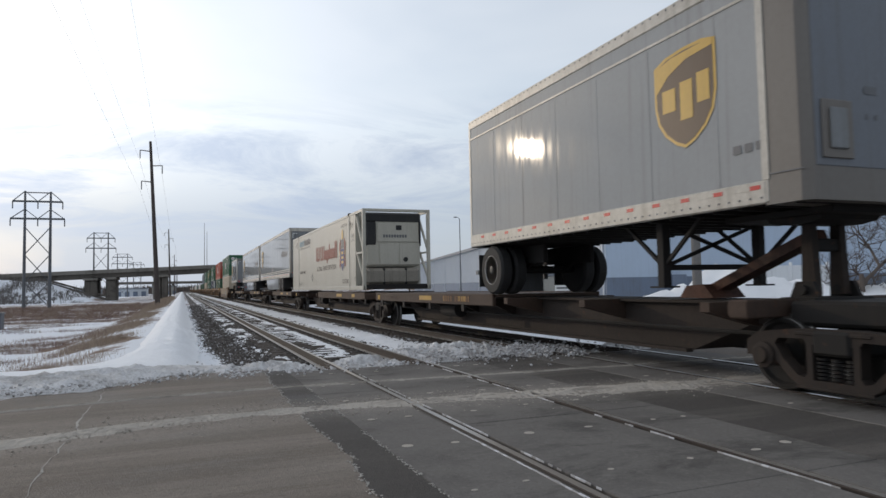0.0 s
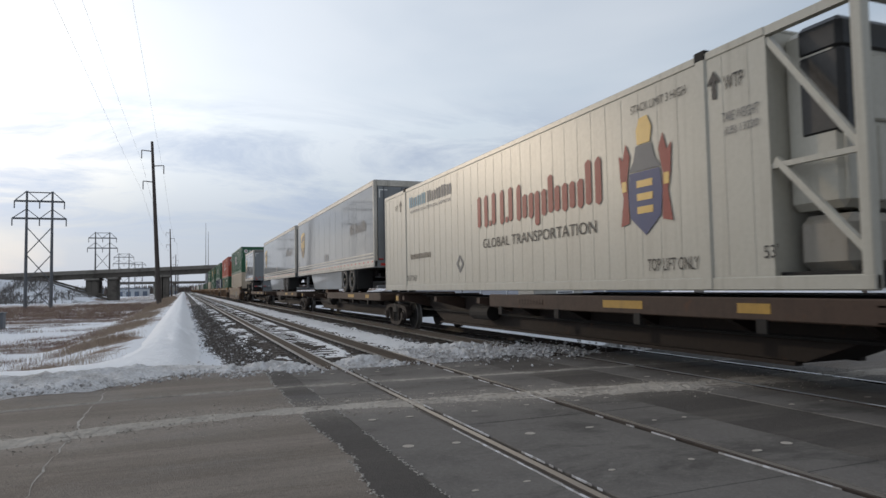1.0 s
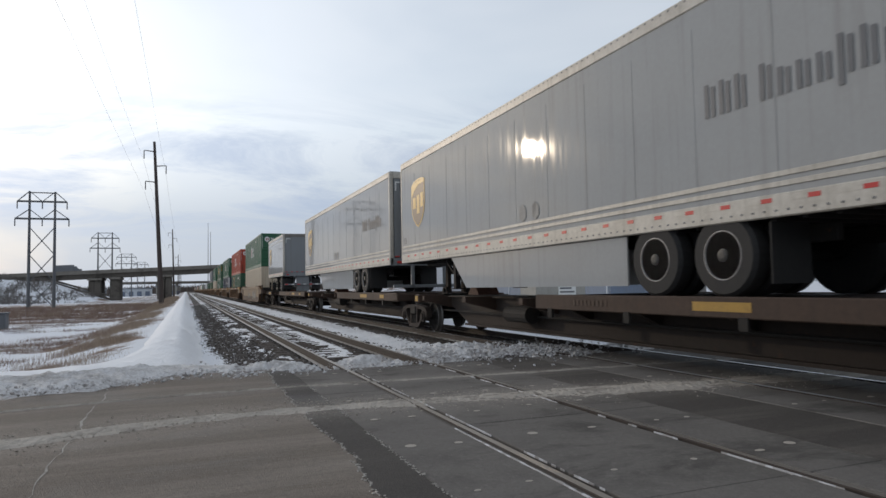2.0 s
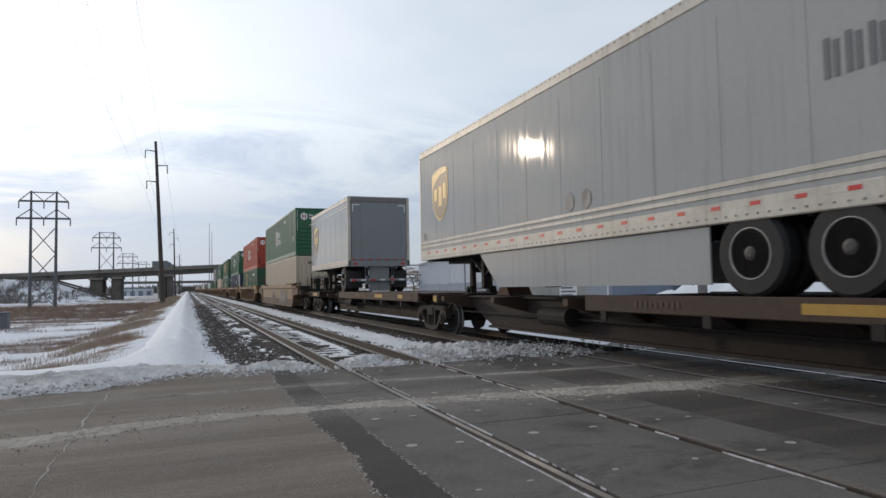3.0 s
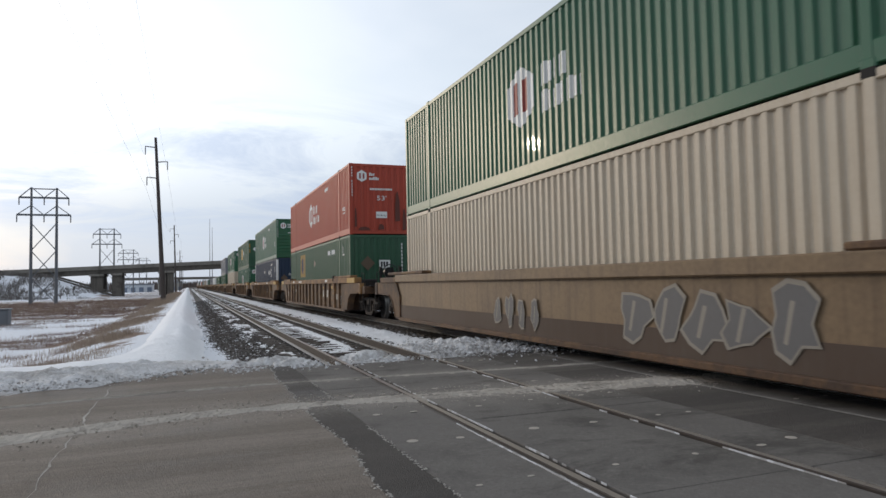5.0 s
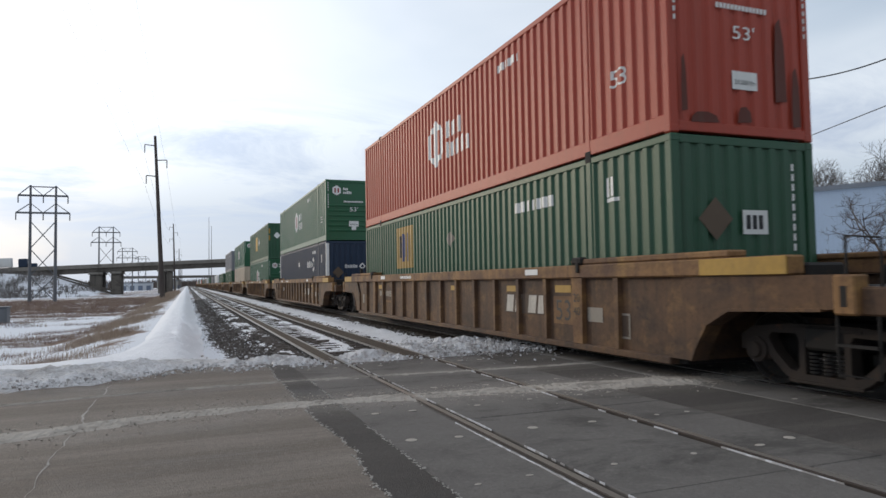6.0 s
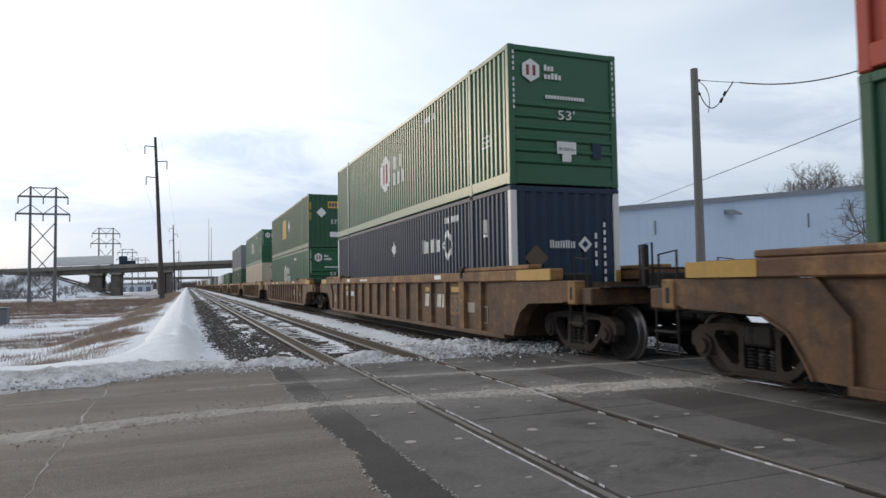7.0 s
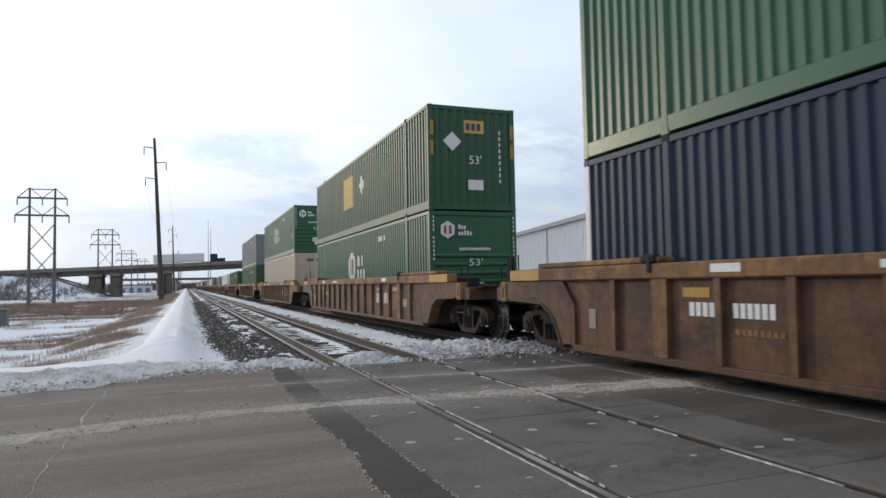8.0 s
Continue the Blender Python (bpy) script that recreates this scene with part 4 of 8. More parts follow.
def pole_line():
    """Tall single poles with short arms, in a row along the railway."""
    xs = (-2.72, -3.5, -3.7, -4.0, -4.1)
    for i, (x, y, h, lean) in enumerate(((xs[0], 86, 18.95, -0.88), (xs[1], 222, 20.3, -0.5), (xs[2], 352, 19.0, 0), (xs[3], 480, 19.0, 0), (xs[4], 610, 19.0, 0))):
        p = thing("utility_pole", "tall dark steel utility pole with three short insulator arms", "utility pole", "poles along the railway")
        z0 = ground_height(x, y) - 0.1
        top = (x + lean, y, z0 + h + 0.9)
        part("pole", Shape().tube((x, y, z0), top, 0.30, 14, 0.15), M_DARKPOLE, p, smooth=False)
        for side, dz in ((-1, 1.2), (1, 2.95), (-1, 4.9)):
            k = 1 - dz / h
            c = Vector((x + lean * k, y, z0 + (h + 0.9) - dz))
            arm = part("arm", Shape().tube(c, c + Vector((side * 1.18, 0, 0.10)), 0.07, 8, 0.05), M_DARKPOLE, p)
            e = c + Vector((side * 1.18, 0, 0.10))
            part("insulator", Shape().tube(e, e - Vector((0, 0, 1.0)), 0.06, 8), M_GALV, arm, "grey insulator string")


def span(name, a, b, sag, r, label="thin dark overhead wire"):
    s, n = Shape(), 26
    pts = []
    for i in range(n + 1):
        t = i / n
        p = Vector(a).lerp(Vector(b), t)
        p.z -= 4 * sag * t * (1 - t)
        pts.append(p)
    return solid(name, s.path(pts, r, 5), M_WIRE, label, "wire")


def make_wires():
    """Three conductors from arm to arm, and the run that passes overhead."""
    for x, z, zn, sag in ((-4.63, 13.05, 11.6, 0.3), (-2.27, 15.04, 14.3, 0.4), (-4.71, 16.71, 14.6, 0.5)):
        span("power_line", (x + 0.2, -46, zn), (x, 86, z), sag, 0.006)
        span("power_line", (x, 86, z), (x + 0.2, 222, z + 0.9), 2.2, 0.009)
        span("power_line", (x + 0.2, 222, z + 0.9), (x, 352, z + 0.4), 2.2, 0.013)


def make_tower(x, y, zt, wide):
    """A twin-legged lattice tower with two crossarms."""
    t = thing("transmission_tower", "grey twin-leg steel transmission tower with cross braces", "transmission tower", "transmission towers in the field")
    z0 = -2.2
    h = zt - z0
    w = wide / 2
    for sx in (-1, 1):
        part("leg", Shape().tube((x + sx * w, y, z0), (x + sx * w, y, zt), 0.34, 8, 0.20), M_GALV, t)
    for a1, a2, half in ((0.085, 0.0, 0.98), (0.230, 0.150, 1.06)):
        za = zt - a1 * h
        arm = part("crossarm", Shape().box(x - half * wide, x + half * wide, y - 0.16, y + 0.16, za - 0.18, za + 0.18), M_GALV, t)
        zb = zt - a2 * h
        s = Shape()
        for sx in (-1, 1):
            s.beam((x + sx * w, y, zb), (x + sx * half * wide, y, za), 0.16, 0.16)
            s.beam((x + sx * w, y, zb), (x, y, za), 0.14, 0.14)
        part("arm_brace", s, M_GALV, arm)
        for px in (-half * wide, 0, half * wide):
            part("insulator", Shape().tube((x + px, y, za), (x + px, y, za - 0.062 * h), 0.12, 6), M_GALV, arm)
    part("top_bar", Shape().box(x - w, x + w, y - 0.1, y + 0.1, zt - 0.35, zt - 0.15), M_GALV, t)
    for b0, b1 in ((0.30, 0.53), (0.53, 0.76), (0.76, 0.97)):
        s = Shape()
        for sx in (-1, 1):
            s.beam((x - sx * w, y, zt - b0 * h), (x + sx * w, y, zt - b1 * h), 0.16, 0.16)
        part("cross_brace", s, M_GALV, t)


def make_towers():
    for y, az, el, wide in ((150, -10.01, 7.48, 4.37), (268, -5.83, 4.57, 4.6), (400, -4.34, 2.95, 5.0), (540, -3.3, 2.3, 5.0)):
        r = y / math.cos(radians(az))
        make_tower(y * math.tan(radians(az)), y, EYE[2] + r * math.tan(radians(el)), wide)


def make_masts():
    for az, el, y in ((1.66, 5.45, 620), (1.85, 4.75, 620)):
        x = y * math.tan(radians(az))
        m = thing("radio_mast", "very tall thin radio mast far beyond the bridge", "mast", "radio masts")
        part("mast", Shape().tube((x, y, -2), (x, y, EYE[2] + y * math.tan(radians(el))), 0.38, 8, 0.14), M_GALV, m)


def make_warehouse():
    """A long gabled metal hall, turned twelve degrees from the track."""
    wh = thing("warehouse", "long pale blue metal warehouse with a low gabled roof", "warehouse")
    o = Vector((27.65, 39.24, 0))
    a, b = radians(12.0), radians(102.0)
    u, v = Vector((math.sin(a), math.cos(a), 0)), Vector((math.sin(b), math.cos(b), 0))
    L, W, eave, slope, zb = 112.0, 64.0, 6.04, 0.084, -0.6

    def P(p, q, z):
        r = o + u * p + v * q
        return (r.x, r.y, z)
    ridge = eave + slope * W / 2
    M = Matrix(((u.x, v.x, 0, o.x), (u.y, v.y, 0, o.y), (0, 0, 1, 0), (0, 0, 0, 1)))

    def put(name, s, mat, parent=wh, label=""):
        s.v = [tuple(M @ Vector(p)) for p in s.v]
        return part(name, s, mat, parent, label)
    # end wall as ribbed sheets under the gable
    gable = Shape().prism([(0, 1.62), (W, 1.62), (W, eave), (W / 2, ridge), (0, eave)], 0, 0.0, 0.25)
    end = put("end_wall", gable, M_BLUEWALL, label="smooth pale blue end wall")
    put("end_base", Shape().box(-0.02, 0.3, 0, W, zb, 1.62), M_BASEBAND, label="slate blue block base")
    side = put("side_wall", Shape().box(0.27, L, 0.02, 0.27, 1.62, eave - 0.02), M_WHITEWALL, label="white ribbed side wall")
    put("side_base", Shape().box(0.32, L, 0.0, 0.3, zb, 1.62), M_BASEBAND)
    for i in range(230):
        p = 0.5 + i * 0.48
        if p < L:
            rib = Shape().box(p, p + 0.07, -0.03, 0.02, 1.63, eave - 0.03)
            rib.v = [tuple(M @ Vector(q)) for q in rib.v]
            part("rib", rib, M_WHITEWALL, side)
    for i in range(9):
        put("downpipe", Shape().box(i * 13.5 + 0.3, i * 13.5 + 0.42, -0.12, 0.0, 0.2, eave), M_WHITEWALL, side)
    put("far_wall", Shape().box(L - 0.25, L, 0.3, W, zb, eave), M_BLUEWALL)
    put("back_wall", Shape().box(0.3, L - 0.3, W - 0.25, W, zb, eave), M_BLUEWALL)
    roof = Shape().prism([(-0.35, eave - 0.05), (W / 2, ridge + 0.0), (W + 0.35, eave - 0.05), (W + 0.35, eave + 0.30), (W / 2, ridge + 0.36), (-0.35, eave + 0.30)], 0, -0.25, L + 0.2)
    put("roof", roof, M_ROOFTRIM, label="grey metal roof with a plain fascia")
    # fittings on the end wall
    for q, z, w, h, d in ((8.8, 5.85, 0.9, 0.25, 0.8), ):
        vent = put("wall_lamp", Shape().prism([(-0.85, z), (0, z + 0.35), (0, z + 0.05), (-0.8, z - 0.08)], 1, q, q + w), M_ROOFTRIM, end, "grey hooded wall lamp")
    put("vent_unit", Shape().box(-0.7, 0, 4.6, 5.7, 0.9, 1.75, 0.04), M_BASEBAND, end, "slate blue vent box on the wall")
    put("conduit", Shape().box(-0.08, 0, 15.5, 15.6, 4.9, 5.95), M_ROOFTRIM, end)
    put("conduit", Shape().box(-0.08, 0, 3.4, 3.5, 4.4, 5.4), M_ROOFTRIM, end)
    put("meter_box", Shape().box(1.0, 1.5, -0.28, 0, 1.7, 2.5, 0.02), M_BASEBAND, side)
    put("meter_pipe", Shape().box(2.0, 2.1, -0.15, -0.03, 1.5, 4.2), M_BASEBAND, side)


def make_yard():
    # wooden pole with cut-off cables
    x, y = 16.81, 18.49
    p = thing("wooden_pole", "weathered wooden utility pole with drooping cable ends", "utility pole")
    part("pole", Shape().tube((x, y, -0.6), (x - 0.02, y, 8.72), 0.17, 16, 0.125), M_POLE, p)
    part("bracket", Shape().box(x - 0.02, x + 0.22, y - 0.04, y + 0.04, 8.30, 8.36).box(x - 0.02, x + 0.22, y - 0.04, y + 0.04, 7.80, 7.86), M_STEEL_DARK, p)

    def droop(a, b, c, n=14):
        return [Vector(a) * (1 - t) ** 2 + Vector(b) * 2 * t * (1 - t) + Vector(c) * t * t for t in [i / n for i in range(n + 1)]]
    for a, b, c, r in (((x + .15, y, 8.30), (x + .62, y - .2, 8.0), (x + .42, y - .15, 7.15), 0.014),
                       ((x + .15, y, 7.95), (x + .40, y - .2, 6.9), (x + .80, y - .35, 7.55), 0.018),
                       ((x + .80, y - .35, 7.55), (x + 1.0, y - .4, 7.8), (x + 1.25, y - .5, 8.24), 0.022)):
        part("cable_loop", Shape().path(droop(a, b, c), r, 5), M_WIRE, p, "drooping black cable end")

    for dx, dz in ((0.79, 7.50), (0.96, 7.76)):
        part("splice", Shape().tube((x + dx, y - .35, dz), (x + dx + .06, y - .38, dz + .14), 0.05, 8), M_BLACK, p)
    span("service_cable", (x + 0.2, y - 0.02, 8.33), (x + 1.45, y - .6, 8.2), 0.01, 0.012)
    span("service_cable", (x + 1.45, y - .6, 8.2), (21.2, 11.3, 8.9), 0.8, 0.022, "thick twisted service cable")
    span("guy_wire", (44.08, 60, 8.75), (18.6, 1.2, 7.7), 0.10, 0.022)
    # snow pile
    s = Shape()
    n, m, v = 90, 40, []
    for i in range(n + 1):
        for j in range(m + 1):
            px, py = 14.5 + 26 * i / n, 17.0 + 15.0 * j / m
            e = math.exp(-((px - 21.0) / 3.6) ** 2 - ((py - 21.6) / 2.4) ** 2) + 0.75 * math.exp(-((px - 27.6) / 5.2) ** 2 - ((py - 20.8) / 2.6) ** 2) + 0.35 * math.exp(-((px - 17.2) / 1.8) ** 2 - ((py - 21.5) / 2) ** 2)
            z = -0.42 + 1.95 * e * (0.85 + 0.35 * fbm(px, py, 0.6)) + 0.16 * fbm(px * 2, py * 2, 1.0) * min(1, e * 2)
            v.append((px, py, z))
    k = m + 1
    s.add(v, [(i * k + j, (i + 1) * k + j, (i + 1) * k + j + 1, i * k + j + 1) for i in range(n) for j in range(m)])
    solid("snow_pile", s, M_SNOW, "tall lumpy pile of white cleared snow", "snow", kind="structure", smooth=True)
    # snow over the yard
    sheet("yard_snow", lambda u, v: 10.8 + 60 * u, lambda u, v: 12.5 + 150 * v, 60, 90, M_SNOW_TRACK, "trodden snow over the yard", "snow",
          lambda x, y, u, v: -0.20 + 0.05 * fbm(x, y, 0.3) - 0.2 * (1 - smooth(0, 0.05, min(u, v, 1 - u, 1 - v))))
    # white panel fence
    f = thing("panel_fence", "white vinyl panel fence behind the snow pile", "fence")
    a, b = Vector((25.8, 27.0, 0)), Vector((31.6, 25.2, 0))
    d = (b - a) / 3
    for i in range(4):
        c = a + d * i
        part("post", Shape().box(c.x - .07, c.x + .07, c.y - .07, c.y + .07, -0.4, 2.15, 0.02), M_FENCE, f)
        if i < 3:
            part("panel", Shape().beam((c.x, c.y, 0.85), (c.x + d.x, c.y + d.y, 0.85), 0.04, 2.3), M_FENCE, f)
    # service cabinet in front of the hall
    c = thing("utility_cabinet", "tan metal utility cabinet with a pitched lid", "cabinet")
    cx, cy = 20.9, 35.6
    part("body", Shape().box(cx - 1.7, cx + 1.7, cy - 1, cy + 1, -0.4, 1.75, 0.04), M_TAN_BOX, c)
    part("lid", Shape().prism([(cx - 1.85, 1.74), (cx + 1.85, 1.74), (cx, 2.2)], 1, cy - 1.1, cy + 1.1), M_ROOFTRIM, c)
    part("notice", Shape().box(cx - 0.2, cx + 1.0, cy - 1.03, cy - 1.003, 0.1, 1.2), M_WHITE, c, "white notice board")
    for i in range(4):
        part("notice_bar", Shape().box(cx - 0.1, cx + 0.9 - 0.2 * (i % 2), cy - 1.042, cy - 1.032, 0.3 + i * .22, 0.40 + i * .22), M_INKGREY, c)


def bare_tree(name, x, y, z, h, spread, seed, label, twigs=5, r0=0.16, mat=None):
    """A leafless tree: limbs that fork down to fine twigs."""
    rng = random.Random(seed)
    t = thing(name, label, "tree")
    wood, fine = Shape(), Shape()

    def grow(p, d, l, r, k):
        e = p + d * l
        (wood if k > 2 else fine).tube(p, e, r, 6 if k > 2 else 3, r * 0.68, False)
        if k == 0:
            return
        for i in range(rng.choice((2, 3, 3)) if k > 1 else 3):
            q = Vector((rng.gauss(0, 1), rng.gauss(0, 1), rng.gauss(0.25, 0.6))).normalized()
            grow(p + d * l * rng.uniform(0.55, 1.0), (d * 0.75 + q * spread).normalized(), l * rng.uniform(0.62, 0.86), r * 0.66, k - 1)
    grow(Vector((x, y, z)), Vector((rng.uniform(-.1, .1), rng.uniform(-.1, .1), 1)).normalized(), h * 0.28, r0, twigs)
    part("trunk", wood, mat or M_TWIG, t)
    part("crown", fine, mat or M_TWIG, t, "fine bare twigs")


def make_trees():
    # the paler twig colour puts distance haze into these trees
    for i, (az, d) in enumerate(((51.6, 96), (52.5, 92), (53.4, 95), (54.4, 90), (55.6, 94))):
        bare_tree("bare_tree", d * math.sin(radians(az)), d * math.cos(radians(az)), -0.5, 19.5, 0.72, 20 + i, "leafless tree behind the warehouse roof", 8, 0.30, M_SHRUB)
    bare_tree("shrub_tree", 27.4, 20.2, -0.4, 6.6, 1.15, 5, "small bare tree with tangled brown twigs", 8, 0.14)
    for i in range(7):
        az, d = 18.5 + i * 0.9, 150 + 12 * (i % 3)
        bare_tree("far_tree", d * math.sin(radians(az)) * 1.0, d * math.cos(radians(az)), -1, 11, 0.9, 40 + i, "distant leafless tree beyond the train", 5, 0.2)
    for i in range(26):
        x, y = -32.0 - 1.05 * i, 236 - 4 * (i % 5)
        bare_tree("bank_shrub", x, y, ground_height(x, y) - 0.2, 2.6 + 0.09 * i + 0.7 * (i % 3), 1.0, 60 + i, "brushy bare shrub on the snowy bank", 6, 0.15, M_SHRUB)
    rng = np.random.default_rng(77)
    vs, fs, k = [], [], 0
    for _ in range(9000):
        x, y = rng.uniform(-66, -27), rng.uniform(222, 243)
        if fbm(x * 0.13, y * 0.13, 1.0) + 0.4 * fbm(x * 0.5, y * 0.4, 1.0) < 0.02 - 0.12 * smooth(-38, -50, x):
            continue
        z, h, w = ground_height(x, y) - 0.05, rng.uniform(0.4, 1.9) * (0.6 + 0.8 * smooth(-36, -50, x)), rng.uniform(0.02, 0.06)
        dx = rng.normal(0, 0.3) * h
        vs += [(x - w, y, z), (x + w, y, z), (x + dx, y, z + h)]
        fs.append((k, k + 1, k + 2))
        k += 3
    tagged(new("bank_brush", array_mesh("bank_brush", np.array(vs), np.array(fs), M_SHRUB)), "grey-brown dry brush standing in the snow of the bank", "brush", kind="stuff")
    # far woods as a low uneven belt
    rng = np.random.default_rng(31)
    vs, fs, k = [], [], 0
    for _ in range(16000):
        a = radians(rng.uniform(-24, 70))
        d = rng.uniform(700, 1100)
        h = rng.uniform(3, 10) * (0.5 + 0.7 * (0.5 + 0.5 * fbm(math.degrees(a), 3, 0.35)))
        x, y, w = d * math.sin(a), d * math.cos(a), rng.uniform(0.5, 1.6)
        vs += [(x - w, y, -3), (x + w, y, -3), (x + rng.normal(0, 1.2), y, h)]
        fs.append((k, k + 1, k + 2))
        k += 3
    tagged(new("far_woods", array_mesh("far_woods", np.array(vs), np.array(fs), M_TWIG)), "low belt of bare woods on the horizon", "woods", kind="stuff")


def make_yard_lamp():
    p = thing("yard_lamp", "thin grey yard lamp post with a short arm", "street lamp")
    x, y = 23.15, 54.8
    part("post", Shape().tube((x, y, -0.5), (x, y, 7.25), 0.06, 8, 0.035), M_GALV, p)
    arm = part("arm", Shape().path([(x, y, 7.2), (x - 0.12, y, 7.34), (x - 0.3, y, 7.38)], 0.025, 6), M_GALV, p)
    part("lamp_head", Shape().box(x - 0.55, x - 0.28, y - 0.10, y + 0.10, 7.33, 7.42, 0.03), M_GALV, arm, "flat grey lamp head")


def make_field_cabinet():
    c = thing("field_cabinet", "small grey metal equipment cabinet in the snowy field", "cabinet")
    x, y = -14.2, 62.0
    z = ground_height(x, y)
    part("body", Shape().box(x - 1.0, x + 0.95, y - 0.5, y + 0.5, z - 0.1, z + 1.25, 0.04), M_GALV, c)
    part("lid", Shape().box(x - 1.08, x + 1.03, y - 0.58, y + 0.58, z + 1.252, z + 1.36, 0.03), M_GALV, c)
    part("door", Shape().box(x - 0.8, x + 0.75, y - 0.53, y - 0.502, z + 0.1, z + 1.12, 0.01), M_GALV, c)


def make_far_buildings():
    for x, y, w, d, h, mat, lab in ((-29, 440, 18, 20, 4.6, M_WHITEWALL, "long low white industrial building far beyond the bridge"),
                                    (-12, 520, 16, 16, 6, M_TAN_BOX, "small tan shed far beyond the bridge"),
                                    (-60, 480, 20, 20, 4.2, M_GALV, "low blue-grey hall far beyond the bridge")):
        bl = thing("far_building", lab, "building", "far buildings")
        part("wall", Shape().box(x - w / 2, x + w / 2, y, y + d, -2.5, h - 2, 0.05), mat, bl)
        part("roof", Shape().box(x - w / 2 - .4, x + w / 2 + .4, y - .4, y + d + .4, h - 2, h - 1.3, 0.1), M_ROOFTRIM, bl)
        for i in range(4):
            part("door", Shape().box(x - w / 2 + 1.5 + i * w / 4, x - w / 2 + 4 + i * w / 4, y - 0.12, y - 0.01, -2.3, 1.2), M_BASEBAND, bl)
    br = thing("far_bridge", "second grey overpass far down the line", "bridge", kind="structure")
    part("deck", Shape().box(-60, 90, 640, 652, 7.4, 9.6, 0.1), M_GIRDER, br)
    for x in (-24, -8, 22):
        part("pier", Shape().box(x - 1, x + 1, 642, 650, -2.5, 7.5, 0.1), M_CONC, br)

# ---- the train ----
# Every vehicle is built with its leading end at y = 0 and its length along +y, centred on the track, rail top at z = 0.
SPEED = 19.0
WHEEL_R = 0.43
MOVERS, WHEELS = [], []
PITCH, DEPTH = 0.244, 0.040


def on_train(ob, s):
    """A thing of the train, s metres down the line when the clip begins."""
    ob.location = (X_TRAIN, s, 0)
    MOVERS.append((ob, s))
    return ob


def wave(y):
    """How deep the corrugated sheet lies behind its outer face at y."""
    t = (y / PITCH) % 1.0
    if t < 0.36:
        return 0.0
    if t < 0.50:
        return DEPTH * (t - 0.36) / 0.14
    if t < 0.86:
        return DEPTH
    return DEPTH * (1.0 - t) / 0.14


def breaks(y0, y1):
    n0, n1 = math.floor(y0 / PITCH), math.ceil(y1 / PITCH)
    return [y for y in (PITCH * (n + t) for n in range(n0, n1 + 1) for t in (0.0, 0.36, 0.50, 0.86)) if y0 + 1e-4 < y < y1 - 1e-4]


def sheet_wall(x, side, y0, y1, z0, z1):
    """A corrugated wall; side is -1 or 1, the way it faces."""
    ys = [y0] + breaks(y0, y1) + [y1]
    v = []
    for y in ys:
        xx = x - side * wave(y)
        v += [(xx, y, z0), (xx, y, z1)]
    n = len(ys)
    s = Shape().add(v, [(2 * i, 2 * i + 2, 2 * i + 3, 2 * i + 1) for i in range(n - 1)])
    back = x - side * (DEPTH + 0.02)
    s.add([(back, y0, z0), (back, y1, z0), (back, y1, z1), (back, y0, z1)], [(0, 1, 2, 3)])
    return s


def end_ribs(w, y, z0, z1, upright):
    """The pressed sheet of an end wall: level ribs or upright ones, one folded plate."""
    prof = []
    if upright:
        n = 9
        for i in range(n):
            c = -w + 2 * w * (i + 0.5) / n
            prof += [(c - 0.085, 0.04), (c - 0.05, 0.005), (c + 0.05, 0.005), (c + 0.085, 0.04)]
        prof = [(-w, 0.04)] + prof + [(w, 0.04)]
        v = [(a, y + d, z) for a, d in prof for z in (z0, z1)]
    else:
        for i in range(6):
            c = z0 + 0.34 + i * 0.235
            prof += [(c - 0.06, 0.04), (c - 0.02, 0.005), (c + 0.02, 0.005), (c + 0.06, 0.04)]
        prof = [(z0, 0.04)] + prof + [(z1, 0.04)]
        v = [(x, y + d, a) for a, d in prof for x in (-w, w)]
    n = len(prof)
    return Shape().add(v, [(2 * i, 2 * i + 1, 2 * i + 3, 2 * i + 2) for i in range(n - 1)])


def mark(parent, bm_or_mesh, mat, x, y, z, corrugated, label="", name="marking", far=False):
    """Paint on a near side wall: a flat mesh (u along the train's trailing way reversed, v up) laid on the sheet."""
    bm = bmesh.new()
    bm.from_mesh(bm_or_mesh)
    # u runs towards the leading end, so that words read from the track's near side
    for v in bm.verts:
        v.co = (0.0, y - v.co.x, z + v.co.y)
    if corrugated:
        ys = [v.co.y for v in bm.verts]
        for b in breaks(min(ys), max(ys)):
            bmesh.ops.bisect_plane(bm, geom=bm.verts[:] + bm.edges[:] + bm.faces[:], plane_co=(0, b, 0), plane_no=(0, 1, 0))
    for v in bm.verts:
        v.co.x = x - 0.004 + (wave(v.co.y) if corrugated else 0.0)
    me = bpy.data.meshes.new(name)
    bm.to_mesh(me)
    bm.free()
    me.materials.clear()
    me.materials.append(mat)
    return part(name, me, None, parent, label)


def flat(polys):
    """A mesh of flat polygons in u, v."""
    me = bpy.data.meshes.new("flat")
    vs, fs = [], []
    for p in polys:
        fs.append(tuple(range(len(vs), len(vs) + len(p))))
        vs += [(a, b, 0) for a, b in p]
    me.from_pydata(vs, [], fs)
    return me


def rect(u0, v0, u1, v1):
    return [(u0, v0), (u1, v0), (u1, v1), (u0, v1)]


def bars(n, w, h, gap=0.35, seed=0, jag=0.0):
    """A row of plain upright bars in place of writing."""
    rng = random.Random(seed)
    step = w / n
    return flat([rect(i * step, 0, i * step + step * (1 - gap), h * (1 - jag * rng.random())) for i in range(n)])


